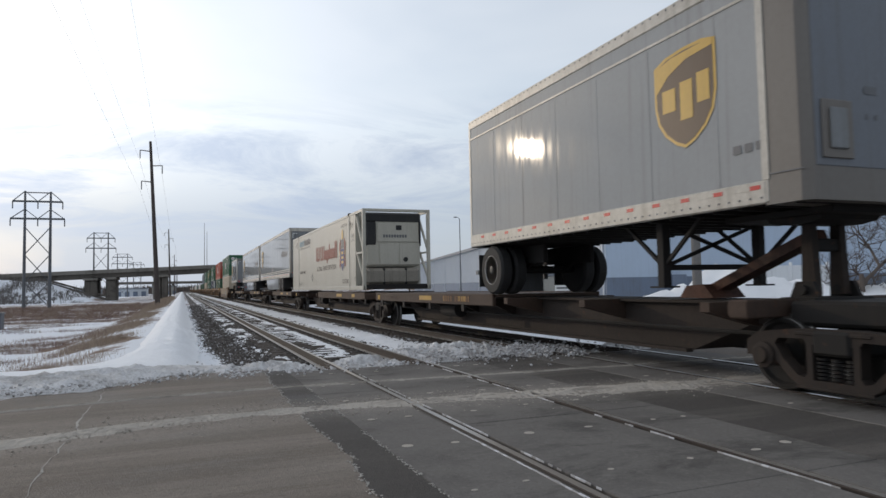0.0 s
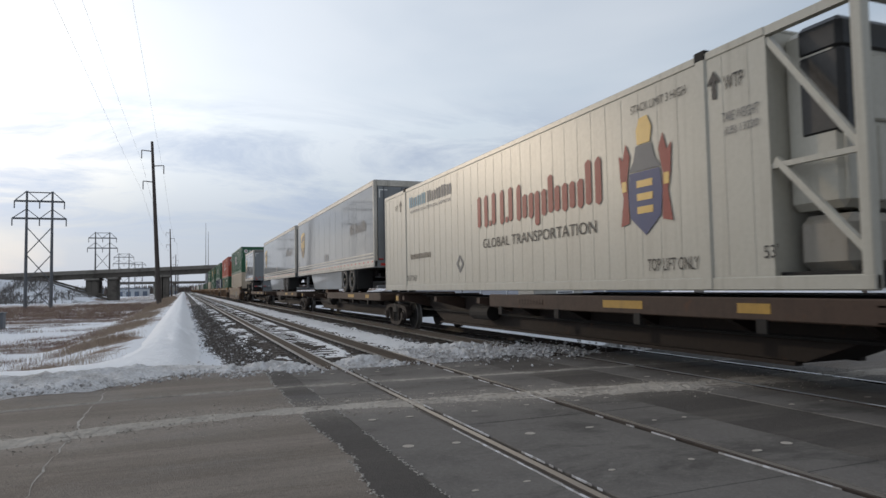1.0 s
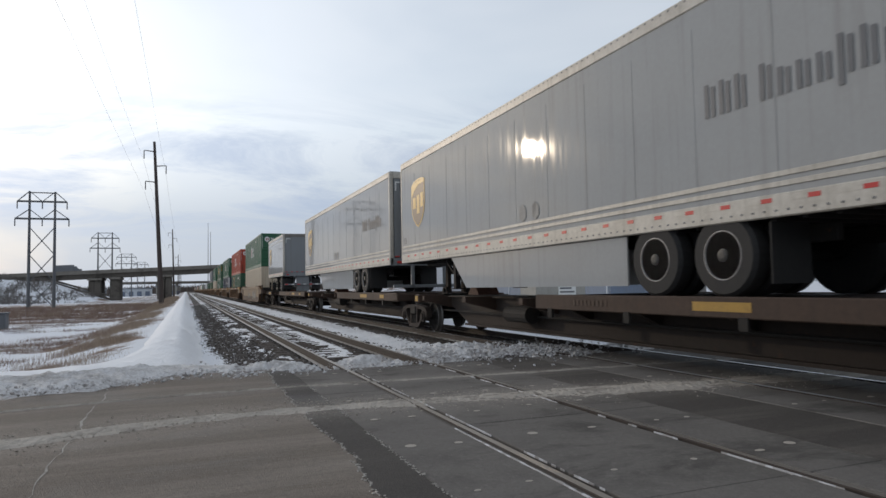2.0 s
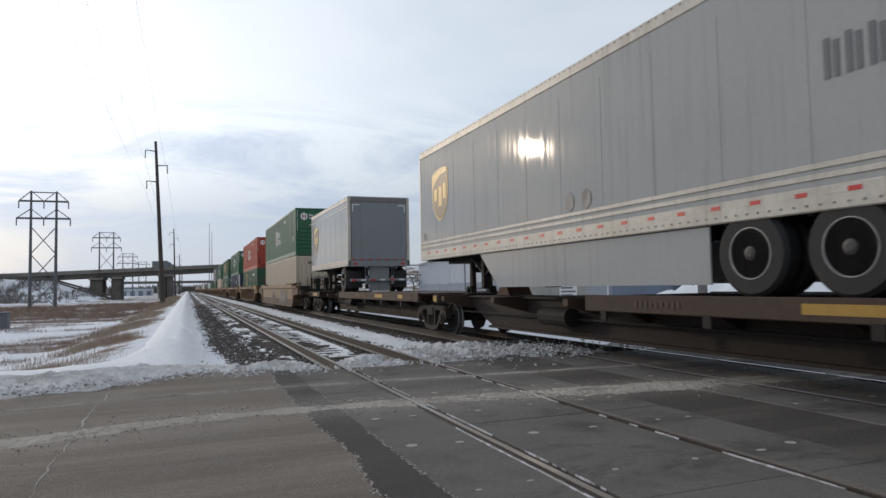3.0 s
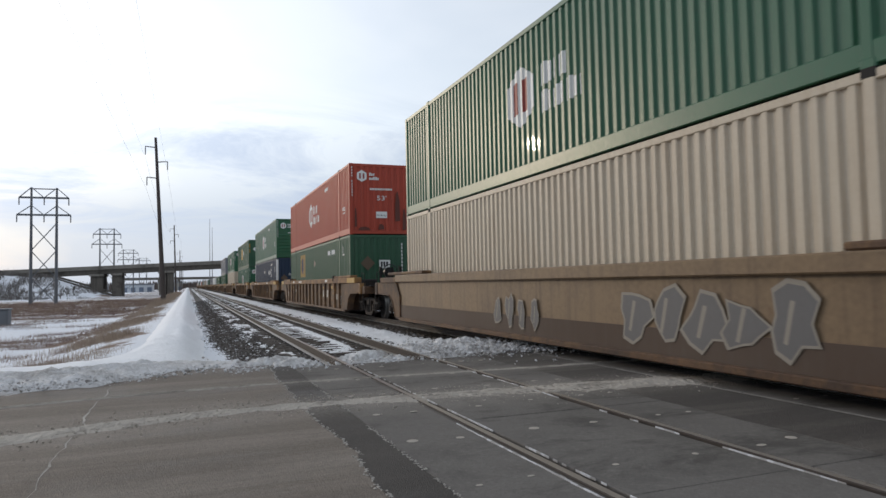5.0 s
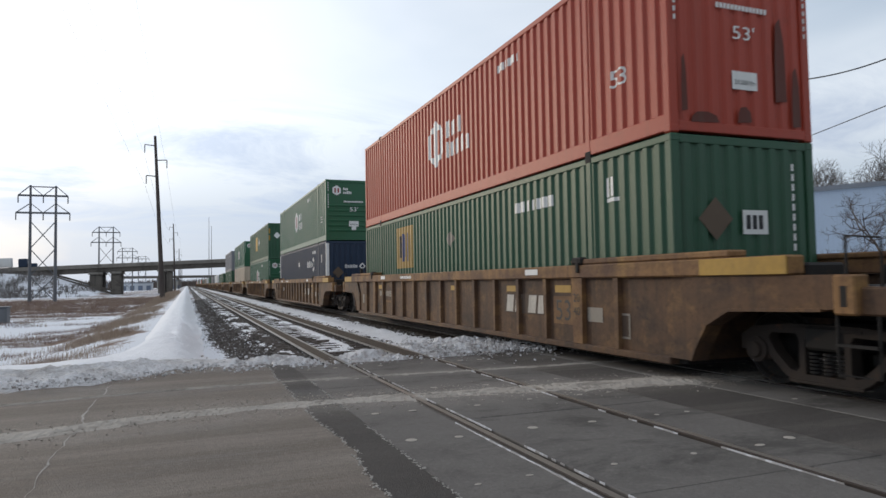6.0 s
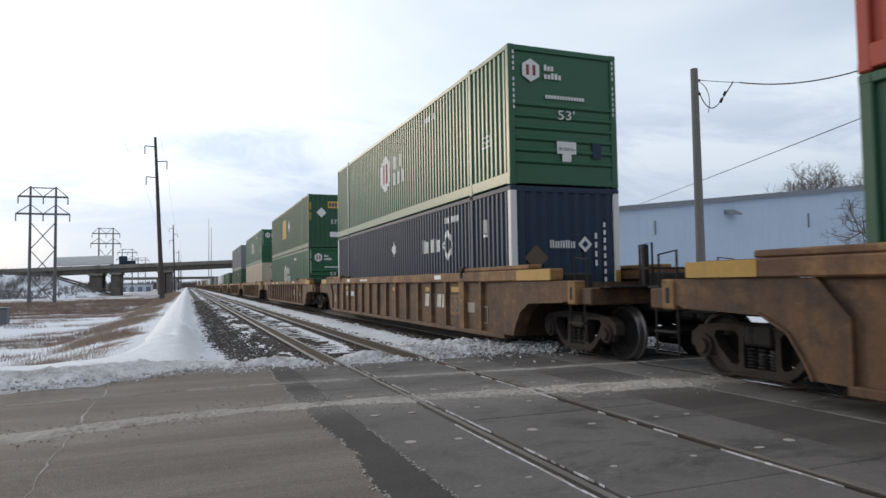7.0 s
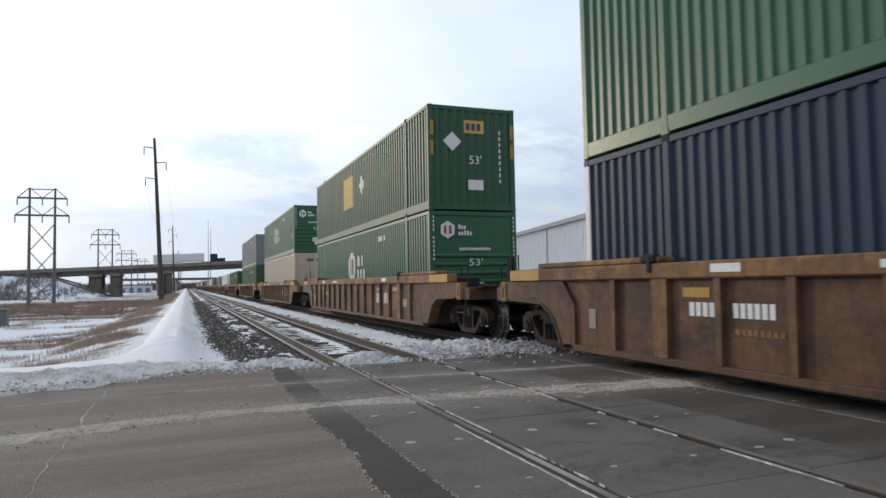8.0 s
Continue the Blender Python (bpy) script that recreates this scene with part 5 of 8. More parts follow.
def strokes(n, w, h):
    """A row of plain paired stripes in place of a word mark."""
    out, step = [], w / n
    for i in range(n):
        u, b = i * step, step * 0.76
        t = h * (1.0, 0.86, 0.94)[i % 3]
        out += [rect(u, 0, u + b * 0.36, t), rect(u + b * 0.60, 0, u + b, t)]
    return flat(out)


def end_mark(parent, mesh, mat, x, y, z, label="", name="marking"):
    """Paint on a leading end wall: u to the right as seen from ahead of the train."""
    me = mesh.copy()
    for v in me.vertices:
        v.co = (x + v.co.x, y - 0.004, z + v.co.y)
    me.materials.clear()
    me.materials.append(mat)
    return part(name, me, None, parent, label)


def words(parent, body, mat, x, y, z, w, h, corrugated=True, label=""):
    return mark(parent, text_mesh(body, mat, w, h), mat, x, y, z, corrugated, label, "lettering")


def hexagon(r, cx=0, cy=0, sy=1.0):
    return [(cx + r * math.cos(math.radians(90 + 60 * i)), cy + sy * r * math.sin(math.radians(90 + 60 * i))) for i in range(6)]


HALF, L53 = 1.295, 16.33


def container(name, s, z0, mat, label, logo, end_upright=False, group="stacked containers", length=16.33, posts=True, post_mat=None, pitch=0.213):
    """A corrugated fifty-three foot box."""
    global PITCH
    PITCH = pitch
    c = thing(name, label, "container", group)
    L, H = length, 2.896
    x = HALF
    for sx in (-1, 1):
        part("side_panel", sheet_wall(sx * (x - 0.012), sx, 0.12, L - 0.12, z0 + 0.26, z0 + H - 0.10), mat, c)
        part("bottom_rail", Shape().box(min(sx * x, sx * (x - 0.10)), max(sx * x, sx * (x - 0.10)), 0.1, L - 0.1, z0 + 0.03, z0 + 0.27, 0.012), mat, c)
        part("top_rail", Shape().box(min(sx * x, sx * (x - 0.08)), max(sx * x, sx * (x - 0.08)), 0.1, L - 0.1, z0 + H - 0.11, z0 + H - 0.005, 0.012), mat, c)
        for y in (0.0, L - 0.14):
            part("corner_post", Shape().box(min(sx * (x + .004), sx * (x - 0.14)), max(sx * (x + .004), sx * (x - 0.14)), y, y + 0.14, z0 + 0.02, z0 + H - 0.02, 0.015), post_mat or mat, c)
            for z in (z0, z0 + H - 0.12):
                part("corner_casting", Shape().box(min(sx * (x + .008), sx * (x - 0.15)), max(sx * (x + .008), sx * (x - 0.15)), y - 0.006, y + 0.146, z, z + 0.12, 0.02), mat, c)
        if posts:
            for y in (1.98, L - 1.98):
                p = part("side_post", Shape().box(min(sx * (x + .006), sx * (x - 0.12)), max(sx * (x + .006), sx * (x - 0.12)), y - 0.07, y + 0.07, z0 + 0.01, z0 + H + 0.01, 0.015), mat, c)
                part("casting", Shape().box(min(sx * (x + .010), sx * (x - 0.14)), max(sx * (x + .010), sx * (x - 0.14)), y - 0.09, y + 0.09, z0 + H - 0.10, z0 + H + 0.03, 0.02), M_STEEL_DARK if mat is not M_GREEN else mat, p)
                part("casting", Shape().box(min(sx * (x + .010), sx * (x - 0.14)), max(sx * (x + .010), sx * (x - 0.14)), y - 0.09, y + 0.09, z0 - 0.01, z0 + 0.11, 0.02), M_STEEL_DARK if mat is not M_GREEN else mat, p)
    part("end_wall", end_ribs(x - 0.14, 0.0, z0 + 0.16, z0 + H - 0.12, end_upright), mat, c)
    part("end_wall", end_ribs(x - 0.14, L - 0.09, z0 + 0.16, z0 + H - 0.12, True), mat, c)
    for y in (0.0, L - 0.13):
        part("end_sill", Shape().box(-x + 0.14, x - 0.14, y, y + 0.13, z0 + 0.03, z0 + 0.17, 0.01), mat, c)
        part("end_header", Shape().box(-x + 0.14, x - 0.14, y, y + 0.13, z0 + H - 0.13, z0 + H - 0.01, 0.01), mat, c)
    part("roof", Shape().box(-x + 0.06, x - 0.06, 0.1, L - 0.1, z0 + H - 0.05, z0 + H - 0.02), mat, c)
    part("floor", Shape().box(-x + 0.09, x - 0.09, 0.1, L - 0.1, z0 + 0.08, z0 + 0.22), M_STEEL_DARK, c)
    if logo:
        logo(c, -x + 0.012, z0, L)
    return on_train(c, s)


def badge_marks(c, x, z, L, big=1.0):
    """White six-sided badge with a barred red centre, and pale word bars."""
    y = 9.05
    mark(c, flat([hexagon(0.62, 0, 0, 1.0)]), M_WHITE, x, y, z + 1.62, True, "white six-sided badge")
    red = flat([rect(-0.30, -0.32, -0.10, 0.32), rect(0.10, -0.32, 0.30, 0.32)])
    mark(c, red, M_CREST_RED if c.name.startswith("green") else M_RED, x - 0.004, y, z + 1.62, True, "barred badge centre")
    mark(c, strokes(3, 0.95, 0.42), M_WHITE, x, y - 0.78, z + 1.62, True)
    mark(c, strokes(5, 1.45, 0.40), M_WHITE, x, y - 0.78, z + 1.12, True)
    words(c, "53'", M_WHITE, x, 1.35, z + 0.95, 0.45, 0.28)
    mark(c, bars(6, 1.0, 0.16, 0.3, 7), M_WHITE, x, 5.3, z + 2.38, True)
    # leading end
    end_mark(c, flat([hexagon(0.23, 0, 0, 1.05)]), M_WHITE, -0.78, 0.0, z + 2.38, name="badge")
    end_mark(c, flat([rect(-0.11, -0.11, -0.04, 0.11), rect(0.04, -0.11, 0.11, 0.11)]), M_CREST_RED, -0.78, -0.003, z + 2.38, name="badge_centre")
    end_mark(c, bars(3, 0.24, 0.13, 0.25, 1, 0.3), M_WHITE, -0.47, 0.0, z + 2.40)
    end_mark(c, bars(5, 0.42, 0.13, 0.25, 2, 0.3), M_WHITE, -0.47, 0.0, z + 2.23)
    end_mark(c, bars(14, 0.95, 0.075, 0.25, 4), M_WHITE, -0.45, 0.0, z + 1.82)
    end_mark(c, text_mesh("53'", M_WHITE, 0.40, 0.20), M_WHITE, -0.16, 0.0, z + 1.40, name="lettering")
    plate = [rect(0, 0, 0.46, 0.26)] + ([rect(0.12, -0.16, 0.34, 0)] if c.name.startswith("green") else [])
    end_mark(c, flat(plate), M_WHITE, -0.2, 0.0, z + 0.68, name="weight_plate")
    if c.name.startswith("red"):
        for u, v0, w, h in ((0.60, 0.55, 0.22, 1.25), (-0.12, 0.20, 0.26, 0.24), (-0.95, 0.16, 0.5, 0.16), (0.92, 0.2, 0.16, 0.9), (-1.1, 0.3, 0.10, 0.8)):
            end_mark(c, flat([[(0, 0), (w, 0.02), (w * 0.9, h * 0.7), (w * 0.6, h), (w * 0.2, h * 0.92), (w * 0.05, h * 0.5)]]), M_REDRUST, u, -0.001, z + v0, name="rust_stain")
    end_mark(c, text_mesh("24,000 lbs", M_INK, 0.38, 0.08), M_INK, -0.16, -0.003, z + 0.74, name="lettering")
    if c.name.startswith("green"):
        end_mark(c, flat([rect(0, 0, 0.22, 0.32)]), M_NAVY, 0.66, 0.0, z + 0.62, name="dark_patch")
    for i in range(10):
        end_mark(c, flat([rect(0, 0, 0.04, 0.07)]), M_WHITE, -1.21, -0.012, z + 1.55 + i * 0.115 + (0.1 if i > 5 else 0), name="number_bar")
        end_mark(c, flat([rect(0, 0, 0.035, 0.07)]), M_WHITE, 1.18, -0.012, z + 1.55 + i * 0.115 + (0.1 if i > 5 else 0), name="number_bar")


def navy_marks(c, x, z, L):
    y = 5.45
    mark(c, strokes(5, 1.45, 0.36), M_WHITE, x, y, z + 1.74, True, "white block word mark")
    dia = [(0, 0.42), (0.34, 0), (0, -0.42), (-0.34, 0)]
    dia = [[(a * k + g, b * k + h) for (a, b), k in ((p, 1.0), (q, 1.0), (q, 0.62), (p, 0.62))] for p, q, g, h in ((dia[0], dia[1], .012, .012), (dia[1], dia[2], .012, -.012), (dia[2], dia[3], -.012, -.012), (dia[3], dia[0], -.012, .012))]
    mark(c, flat(dia), M_WHITE, x, 3.54, z + 1.88, True, "white linked diamond mark")
    mark(c, bars(8, 1.0, 0.15, 0.3, 8), M_WHITE, x, 3.75, z + 2.42, True)
    mark(c, flat([rect(-0.16, 0.02, 0.16, 0.08), rect(-.16, .1, -.1, .4), rect(.0, .1, .06, .4)]), M_WHITE, x, 1.3, z + 1.9, True)
    mark(c, flat([[(0, .27), (.19, 0), (0, -.27), (-.19, 0)]]), M_WHITE, x, 8.18, z + 2.0, True, "white diamond placard")
    end_mark(c, strokes(5, 0.62, 0.16), M_WHITE, -0.42, 0.0, z + 1.62)
    end_mark(c, flat([[(0, .17), (.17, 0), (0, -.17), (-.17, 0)]]), M_WHITE, 0.42, 0.0, z + 1.70)
    end_mark(c, flat([[(0, .08), (.08, 0), (0, -.08), (-.08, 0)]]), M_NAVY, 0.42, -0.003, z + 1.70)
    end_mark(c, flat([[(0, .27), (.27, 0), (0, -.27), (-.27, 0)]]), M_CLAY, -0.74, 0.0, z + 1.42, "faded diamond placard")
    for i in range(9):
        end_mark(c, flat([rect(0, 0, 0.055, 0.10)]), M_WHITE, 0.88, 0.0, z + 0.75 + i * 0.165, name="number_bar")
    for i in range(4):
        end_mark(c, flat([rect(0, 0, 0.055, 0.12)]), M_WHITE, 0.66, 0.0, z + 1.25 + i * 0.19, name="number_bar")
    for sx in (-1, 1):
        end_mark(c, flat([rect(-.06, 0, .06, 0.8)]), M_YELLOW, sx * 1.22, -0.012, z + 0.35, name="height_stripe")


def gold_marks(c, x, z, L):
    y = 11.86
    mark(c, flat([rect(-0.75, -0.62, 0.75, 0.62)]), M_FADEGOLD, x, y, z + 1.96, True, "gold square badge")
    for u, m in ((-0.60, M_INK), (-0.16, M_CREST_BLUE), (0.30, M_CREST_BLUE)):
        mark(c, flat([rect(u, -0.42, u + 0.10, 0.42), rect(u + .20, -0.30, u + 0.30, 0.36)]), m, x - 0.004, y, z + 1.96, True)
    mark(c, flat([[(0, .26), (.24, 0), (0, -.26), (-.24, 0)]]), M_GRAFFITI2, x, 8.13, z + 1.98, True, "white diamond placard")
    mark(c, bars(7, 1.5, 0.2, 0.3, 8), M_WHITE, x, 4.6, z + 2.25, True)
    mark(c, flat([rect(-0.16, 0.02, 0.16, 0.08), rect(-.16, .1, -.1, .4), rect(.0, .1, .06, .4)]), M_WHITE, x, 1.4, z + 2.1, True)
    end_mark(c, flat([rect(0, 0, 0.46, 0.34)]), M_WHITE, -0.1, 0.0, z + 1.53)
    end_mark(c, bars(3, 0.34, 0.2, 0.3, 2), M_INK, -0.04, -0.003, z + 1.60)
    end_mark(c, flat([[(0, .3), (.3, 0), (0, -.3), (-.3, 0)]]), M_CLAY, -0.58, 0.0, z + 1.74)
    for i in range(9):
        end_mark(c, flat([rect(0, 0, 0.05, 0.10)]), M_WHITE, 0.84, 0.0, z + 1.30 + i * 0.145, name="number_bar")


def gold_top_marks(c, x, z, L):
    gold_side_marks(c, x, z)
    end_mark(c, flat([rect(0, 0, 0.6, 0.36)]), M_GOLD, -0.25, 0.0, z + 2.15, "gold badge")
    end_mark(c, bars(3, 0.48, 0.2, 0.3, 2), M_CREST_BLUE, -0.19, -0.003, z + 2.23)
    end_mark(c, flat([[(0, .27), (.27, 0), (0, -.27), (-.27, 0)]]), M_WHITE, -0.6, 0.0, z + 1.9)
    end_mark(c, text_mesh("53'", M_WHITE, 0.36, 0.24), M_WHITE, -0.1, 0.0, z + 1.3, name="lettering")
    end_mark(c, flat([rect(0, 0, 0.46, 0.28)]), M_WHITE, -0.15, 0.0, z + 0.58, name="weight_plate")
    for i in range(9):
        end_mark(c, flat([rect(0, 0, 0.05, 0.10)]), M_WHITE, 0.80, 0.0, z + 0.8 + i * 0.17, name="number_bar")
    for sx in (-1, 1):
        for zz in (1.5, 2.05):
            end_mark(c, flat([rect(-.05, 0, .05, 0.4)]), M_YELLOW, sx * 1.2, -0.012, z + zz, name="height_stripe")


def gold_side_marks(c, x, z):
    mark(c, flat([rect(-0.75, -0.62, 0.75, 0.62)]), M_GOLD, x, 9.6, z + 1.7, True, "faded gold square badge")
    mark(c, flat([[(0, .36), (.36, 0), (0, -.36), (-.36, 0)]]), M_WHITE, x, 7.4, z + 1.75, True)


def tan_marks(c, x, z, L):
    end_mark(c, bars(4, 0.42, 0.15, 0.3, 2), M_INK, -0.55, -0.0, z + 2.4)
    end_mark(c, bars(6, 0.66, 0.15, 0.3, 3), M_INK, 0.02, -0.0, z + 2.4)
    for i, (u, h) in enumerate(((-0.62, 1.5), (-0.5, 1.1), (-0.38, 1.75), (0.42, 0.8), (1.0, 1.6))):
        end_mark(c, flat([[(0, 0.2), (0.07, 0.2), (0.05, h), (0.02, h)]]), M_SOOT, u, 0.0, z + 0.1, name="rust_run")
    mark(c, flat([rect(-0.12, 0.02, 0.12, 0.07), rect(-.12, .1, -.07, .36), rect(.0, .1, .05, .36)]), M_INKGREY, x, 1.55, z + 2.0, True)


def no_marks(c, x, z, L):
    mark(c, bars(6, 1.0, 0.2, 0.3, 8), M_WHITE, x, 5.0, z + 2.2, True)


# trucks -------------------------------------------------------------------
def truck(parent, y, mat=M_FRAME):
    """A three-piece freight truck with two turning wheelsets."""
    t = new("truck")
    t.parent = parent
    t.location = (0, y, 0)
    for sx in (-1, 1):
        x0, x1 = sorted((sx * 0.93, sx * 1.09))
        s = Shape()
        # arched side frame: top member, tension member, columns
        # one casting, parted at its middle: two three-cornered windows and the spring opening
        west_up = [(-0.66, 0.44), (-0.77, 0.60), (-0.72, 0.67), (-0.37, 0.68), (-0.33, 0.63), (-0.33, 0.44)]
        west_down = [(-0.66, 0.44), (-0.46, 0.26), (-0.37, 0.24), (-0.33, 0.29), (-0.33, 0.44)]
        mirror = lambda pts: [(-a, b) for a, b in reversed(pts)]
        upper = [(-1.20, 0.44)] + west_up + [(-0.25, 0.44), (-0.25, 0.62), (0.25, 0.62), (0.25, 0.44)] + mirror(west_up) + [(1.20, 0.44), (1.19, 0.62), (1.02, 0.73), (0.46, 0.79), (-0.46, 0.79), (-1.02, 0.73), (-1.19, 0.62)]
        lower = [(-0.80, 0.44)] + west_down + [(-0.25, 0.44), (-0.25, 0.22), (0.25, 0.22), (0.25, 0.44)] + mirror(west_down) + [(0.80, 0.44), (0.74, 0.38), (0.55, 0.20), (0.38, 0.11), (-0.38, 0.11), (-0.55, 0.20), (-0.74, 0.38)]
        s.prism([(0.93 * a, 0.95 * b) for a, b in upper], 0, x0, x1)
        s.prism([(0.93 * a, 0.95 * b) for a, b in lower], 0, x0, x1)
        for yy in (-0.87, 0.87):
            s.box(x0 + 0.01, x1 - 0.01, yy - 0.16, yy + 0.16, 0.31, 0.50, 0.03)
        for z in (0.705, 0.128):
            s.box(min(sx * 1.09, sx * 1.105), max(sx * 1.09, sx * 1.105), -0.44, 0.44, z - 0.018, z + 0.018, 0.006)
        f = part("side_frame", s, mat, t)
        spr = Shape()
        for yy in (-0.17, 0.0, 0.17):
            for k in range(6):
                spr.tube((sx * 1.0, yy, 0.225 + k * 0.040), (sx * 1.0, yy, 0.25 + k * 0.040), 0.07, 10)
        part("spring", spr, M_STEEL_DARK, f)
        for yy in (-0.87, 0.87):
            b = Shape().lathe([(0, 0.15), (sx * 0.05, 0.15), (sx * 0.06, 0.10), (sx * 0.10, 0.09)], sx * 1.07, yy, WHEEL_R, 14)
            part("bearing_cap", b, M_FRAME, f, "rusty round bearing cap")
    part("bolster", Shape().box(-1.12, 1.12, -0.22, 0.22, 0.48, 0.74, 0.03), M_STEEL_DARK, t)
    part("brake_beam", Shape().box(-0.85, 0.85, -0.42, -0.36, 0.36, 0.46).box(-0.85, 0.85, 0.36, 0.42, 0.36, 0.46), M_STEEL_DARK, t)
    for yy in (-0.87, 0.87):
        w = Shape().tube((-0.95, 0, 0), (0.95, 0, 0), 0.085, 12)
        for sx in (-1, 1):
            o = sx * 0.72
            w.lathe([(-sx * .075, 0.34), (-sx * .070, WHEEL_R + 0.026), (-sx * .04, WHEEL_R + 0.026), (-sx * .025, WHEEL_R), (sx * 0.066, WHEEL_R - 0.008), (sx * 0.074, 0.413), (sx * 0.075, 0.37), (sx * 0.03, 0.34), (sx * 0.0, 0.22), (sx * 0.06, 0.13), (sx * 0.09, 0.11)], o, 0, 0, 30)
        ob = part("wheelset", w, M_STEEL_DARK, t)
        ob.location = (0, yy, WHEEL_R)
        # worn tread and a cast mark, so that its turning shows
        me = ob.data
        me.materials.append(M_TREAD)
        for p in me.polygons:
            r = math.hypot(p.center.y, p.center.z)
            if r > 0.405 and abs(p.normal.x) < 0.985:
                p.material_index = 1
        WHEELS.append((ob, yy))
    return t


def coupler(parent, y0, y1):
    s = Shape().box(-0.13, 0.13, y0, y1, 0.70, 0.95, 0.03).box(-0.2, 0.2, (y0 + y1) / 2 - 0.2, (y0 + y1) / 2 + 0.2, 0.66, 1.0, 0.05)
    part("coupler", s, M_STEEL_DARK, parent)


def brake_wheel(parent, x, y, z):
    r = Shape()
    n = 24
    pts = [(x + 0.28 * math.cos(2 * math.pi * i / n), y, z + 0.28 * math.sin(2 * math.pi * i / n)) for i in range(n + 1)]
    r.path(pts, 0.018, 6)
    for i in range(8):
        a = 2 * math.pi * i / 8
        r.tube((x, y, z), (x + 0.28 * math.cos(a), y, z + 0.28 * math.sin(a)), 0.012, 5)
    r.tube((x, y, z), (x, y + 0.14, z), 0.05, 10)
    part("brake_wheel", r, M_BLACKP, parent, "black spoked brake wheel")
    case = Shape()
    case.add([(x + 0.19 * math.cos(2 * math.pi * i / 14), y + d, z + 0.19 * math.sin(2 * math.pi * i / 14)) for d in (0.09, 0.26) for i in range(14)],
             [tuple(range(14)), tuple(range(27, 13, -1))] + [(i, (i + 1) % 14, 14 + (i + 1) % 14, 14 + i) for i in range(14)])
    part("gear_case", case, M_BLACKP, parent, "round black brake gear case")
    part("brake_stand", Shape().box(x - 0.10, x + 0.10, y + 0.14, y + 0.26, 1.1, z - 0.1, 0.02), M_BLACKP, parent)
    part("brake_chain", Shape().tube((x + 0.03, y + 0.12, z - 0.2), (x + 0.03, y + 0.12, 1.1), 0.012, 5), M_STEEL_DARK, parent)


def rail_hoop(parent, pts, mat=M_STEEL_DARK, r=0.016):
    part("grab_iron", Shape().path([Vector(p) for p in pts], r, 6), mat, parent)


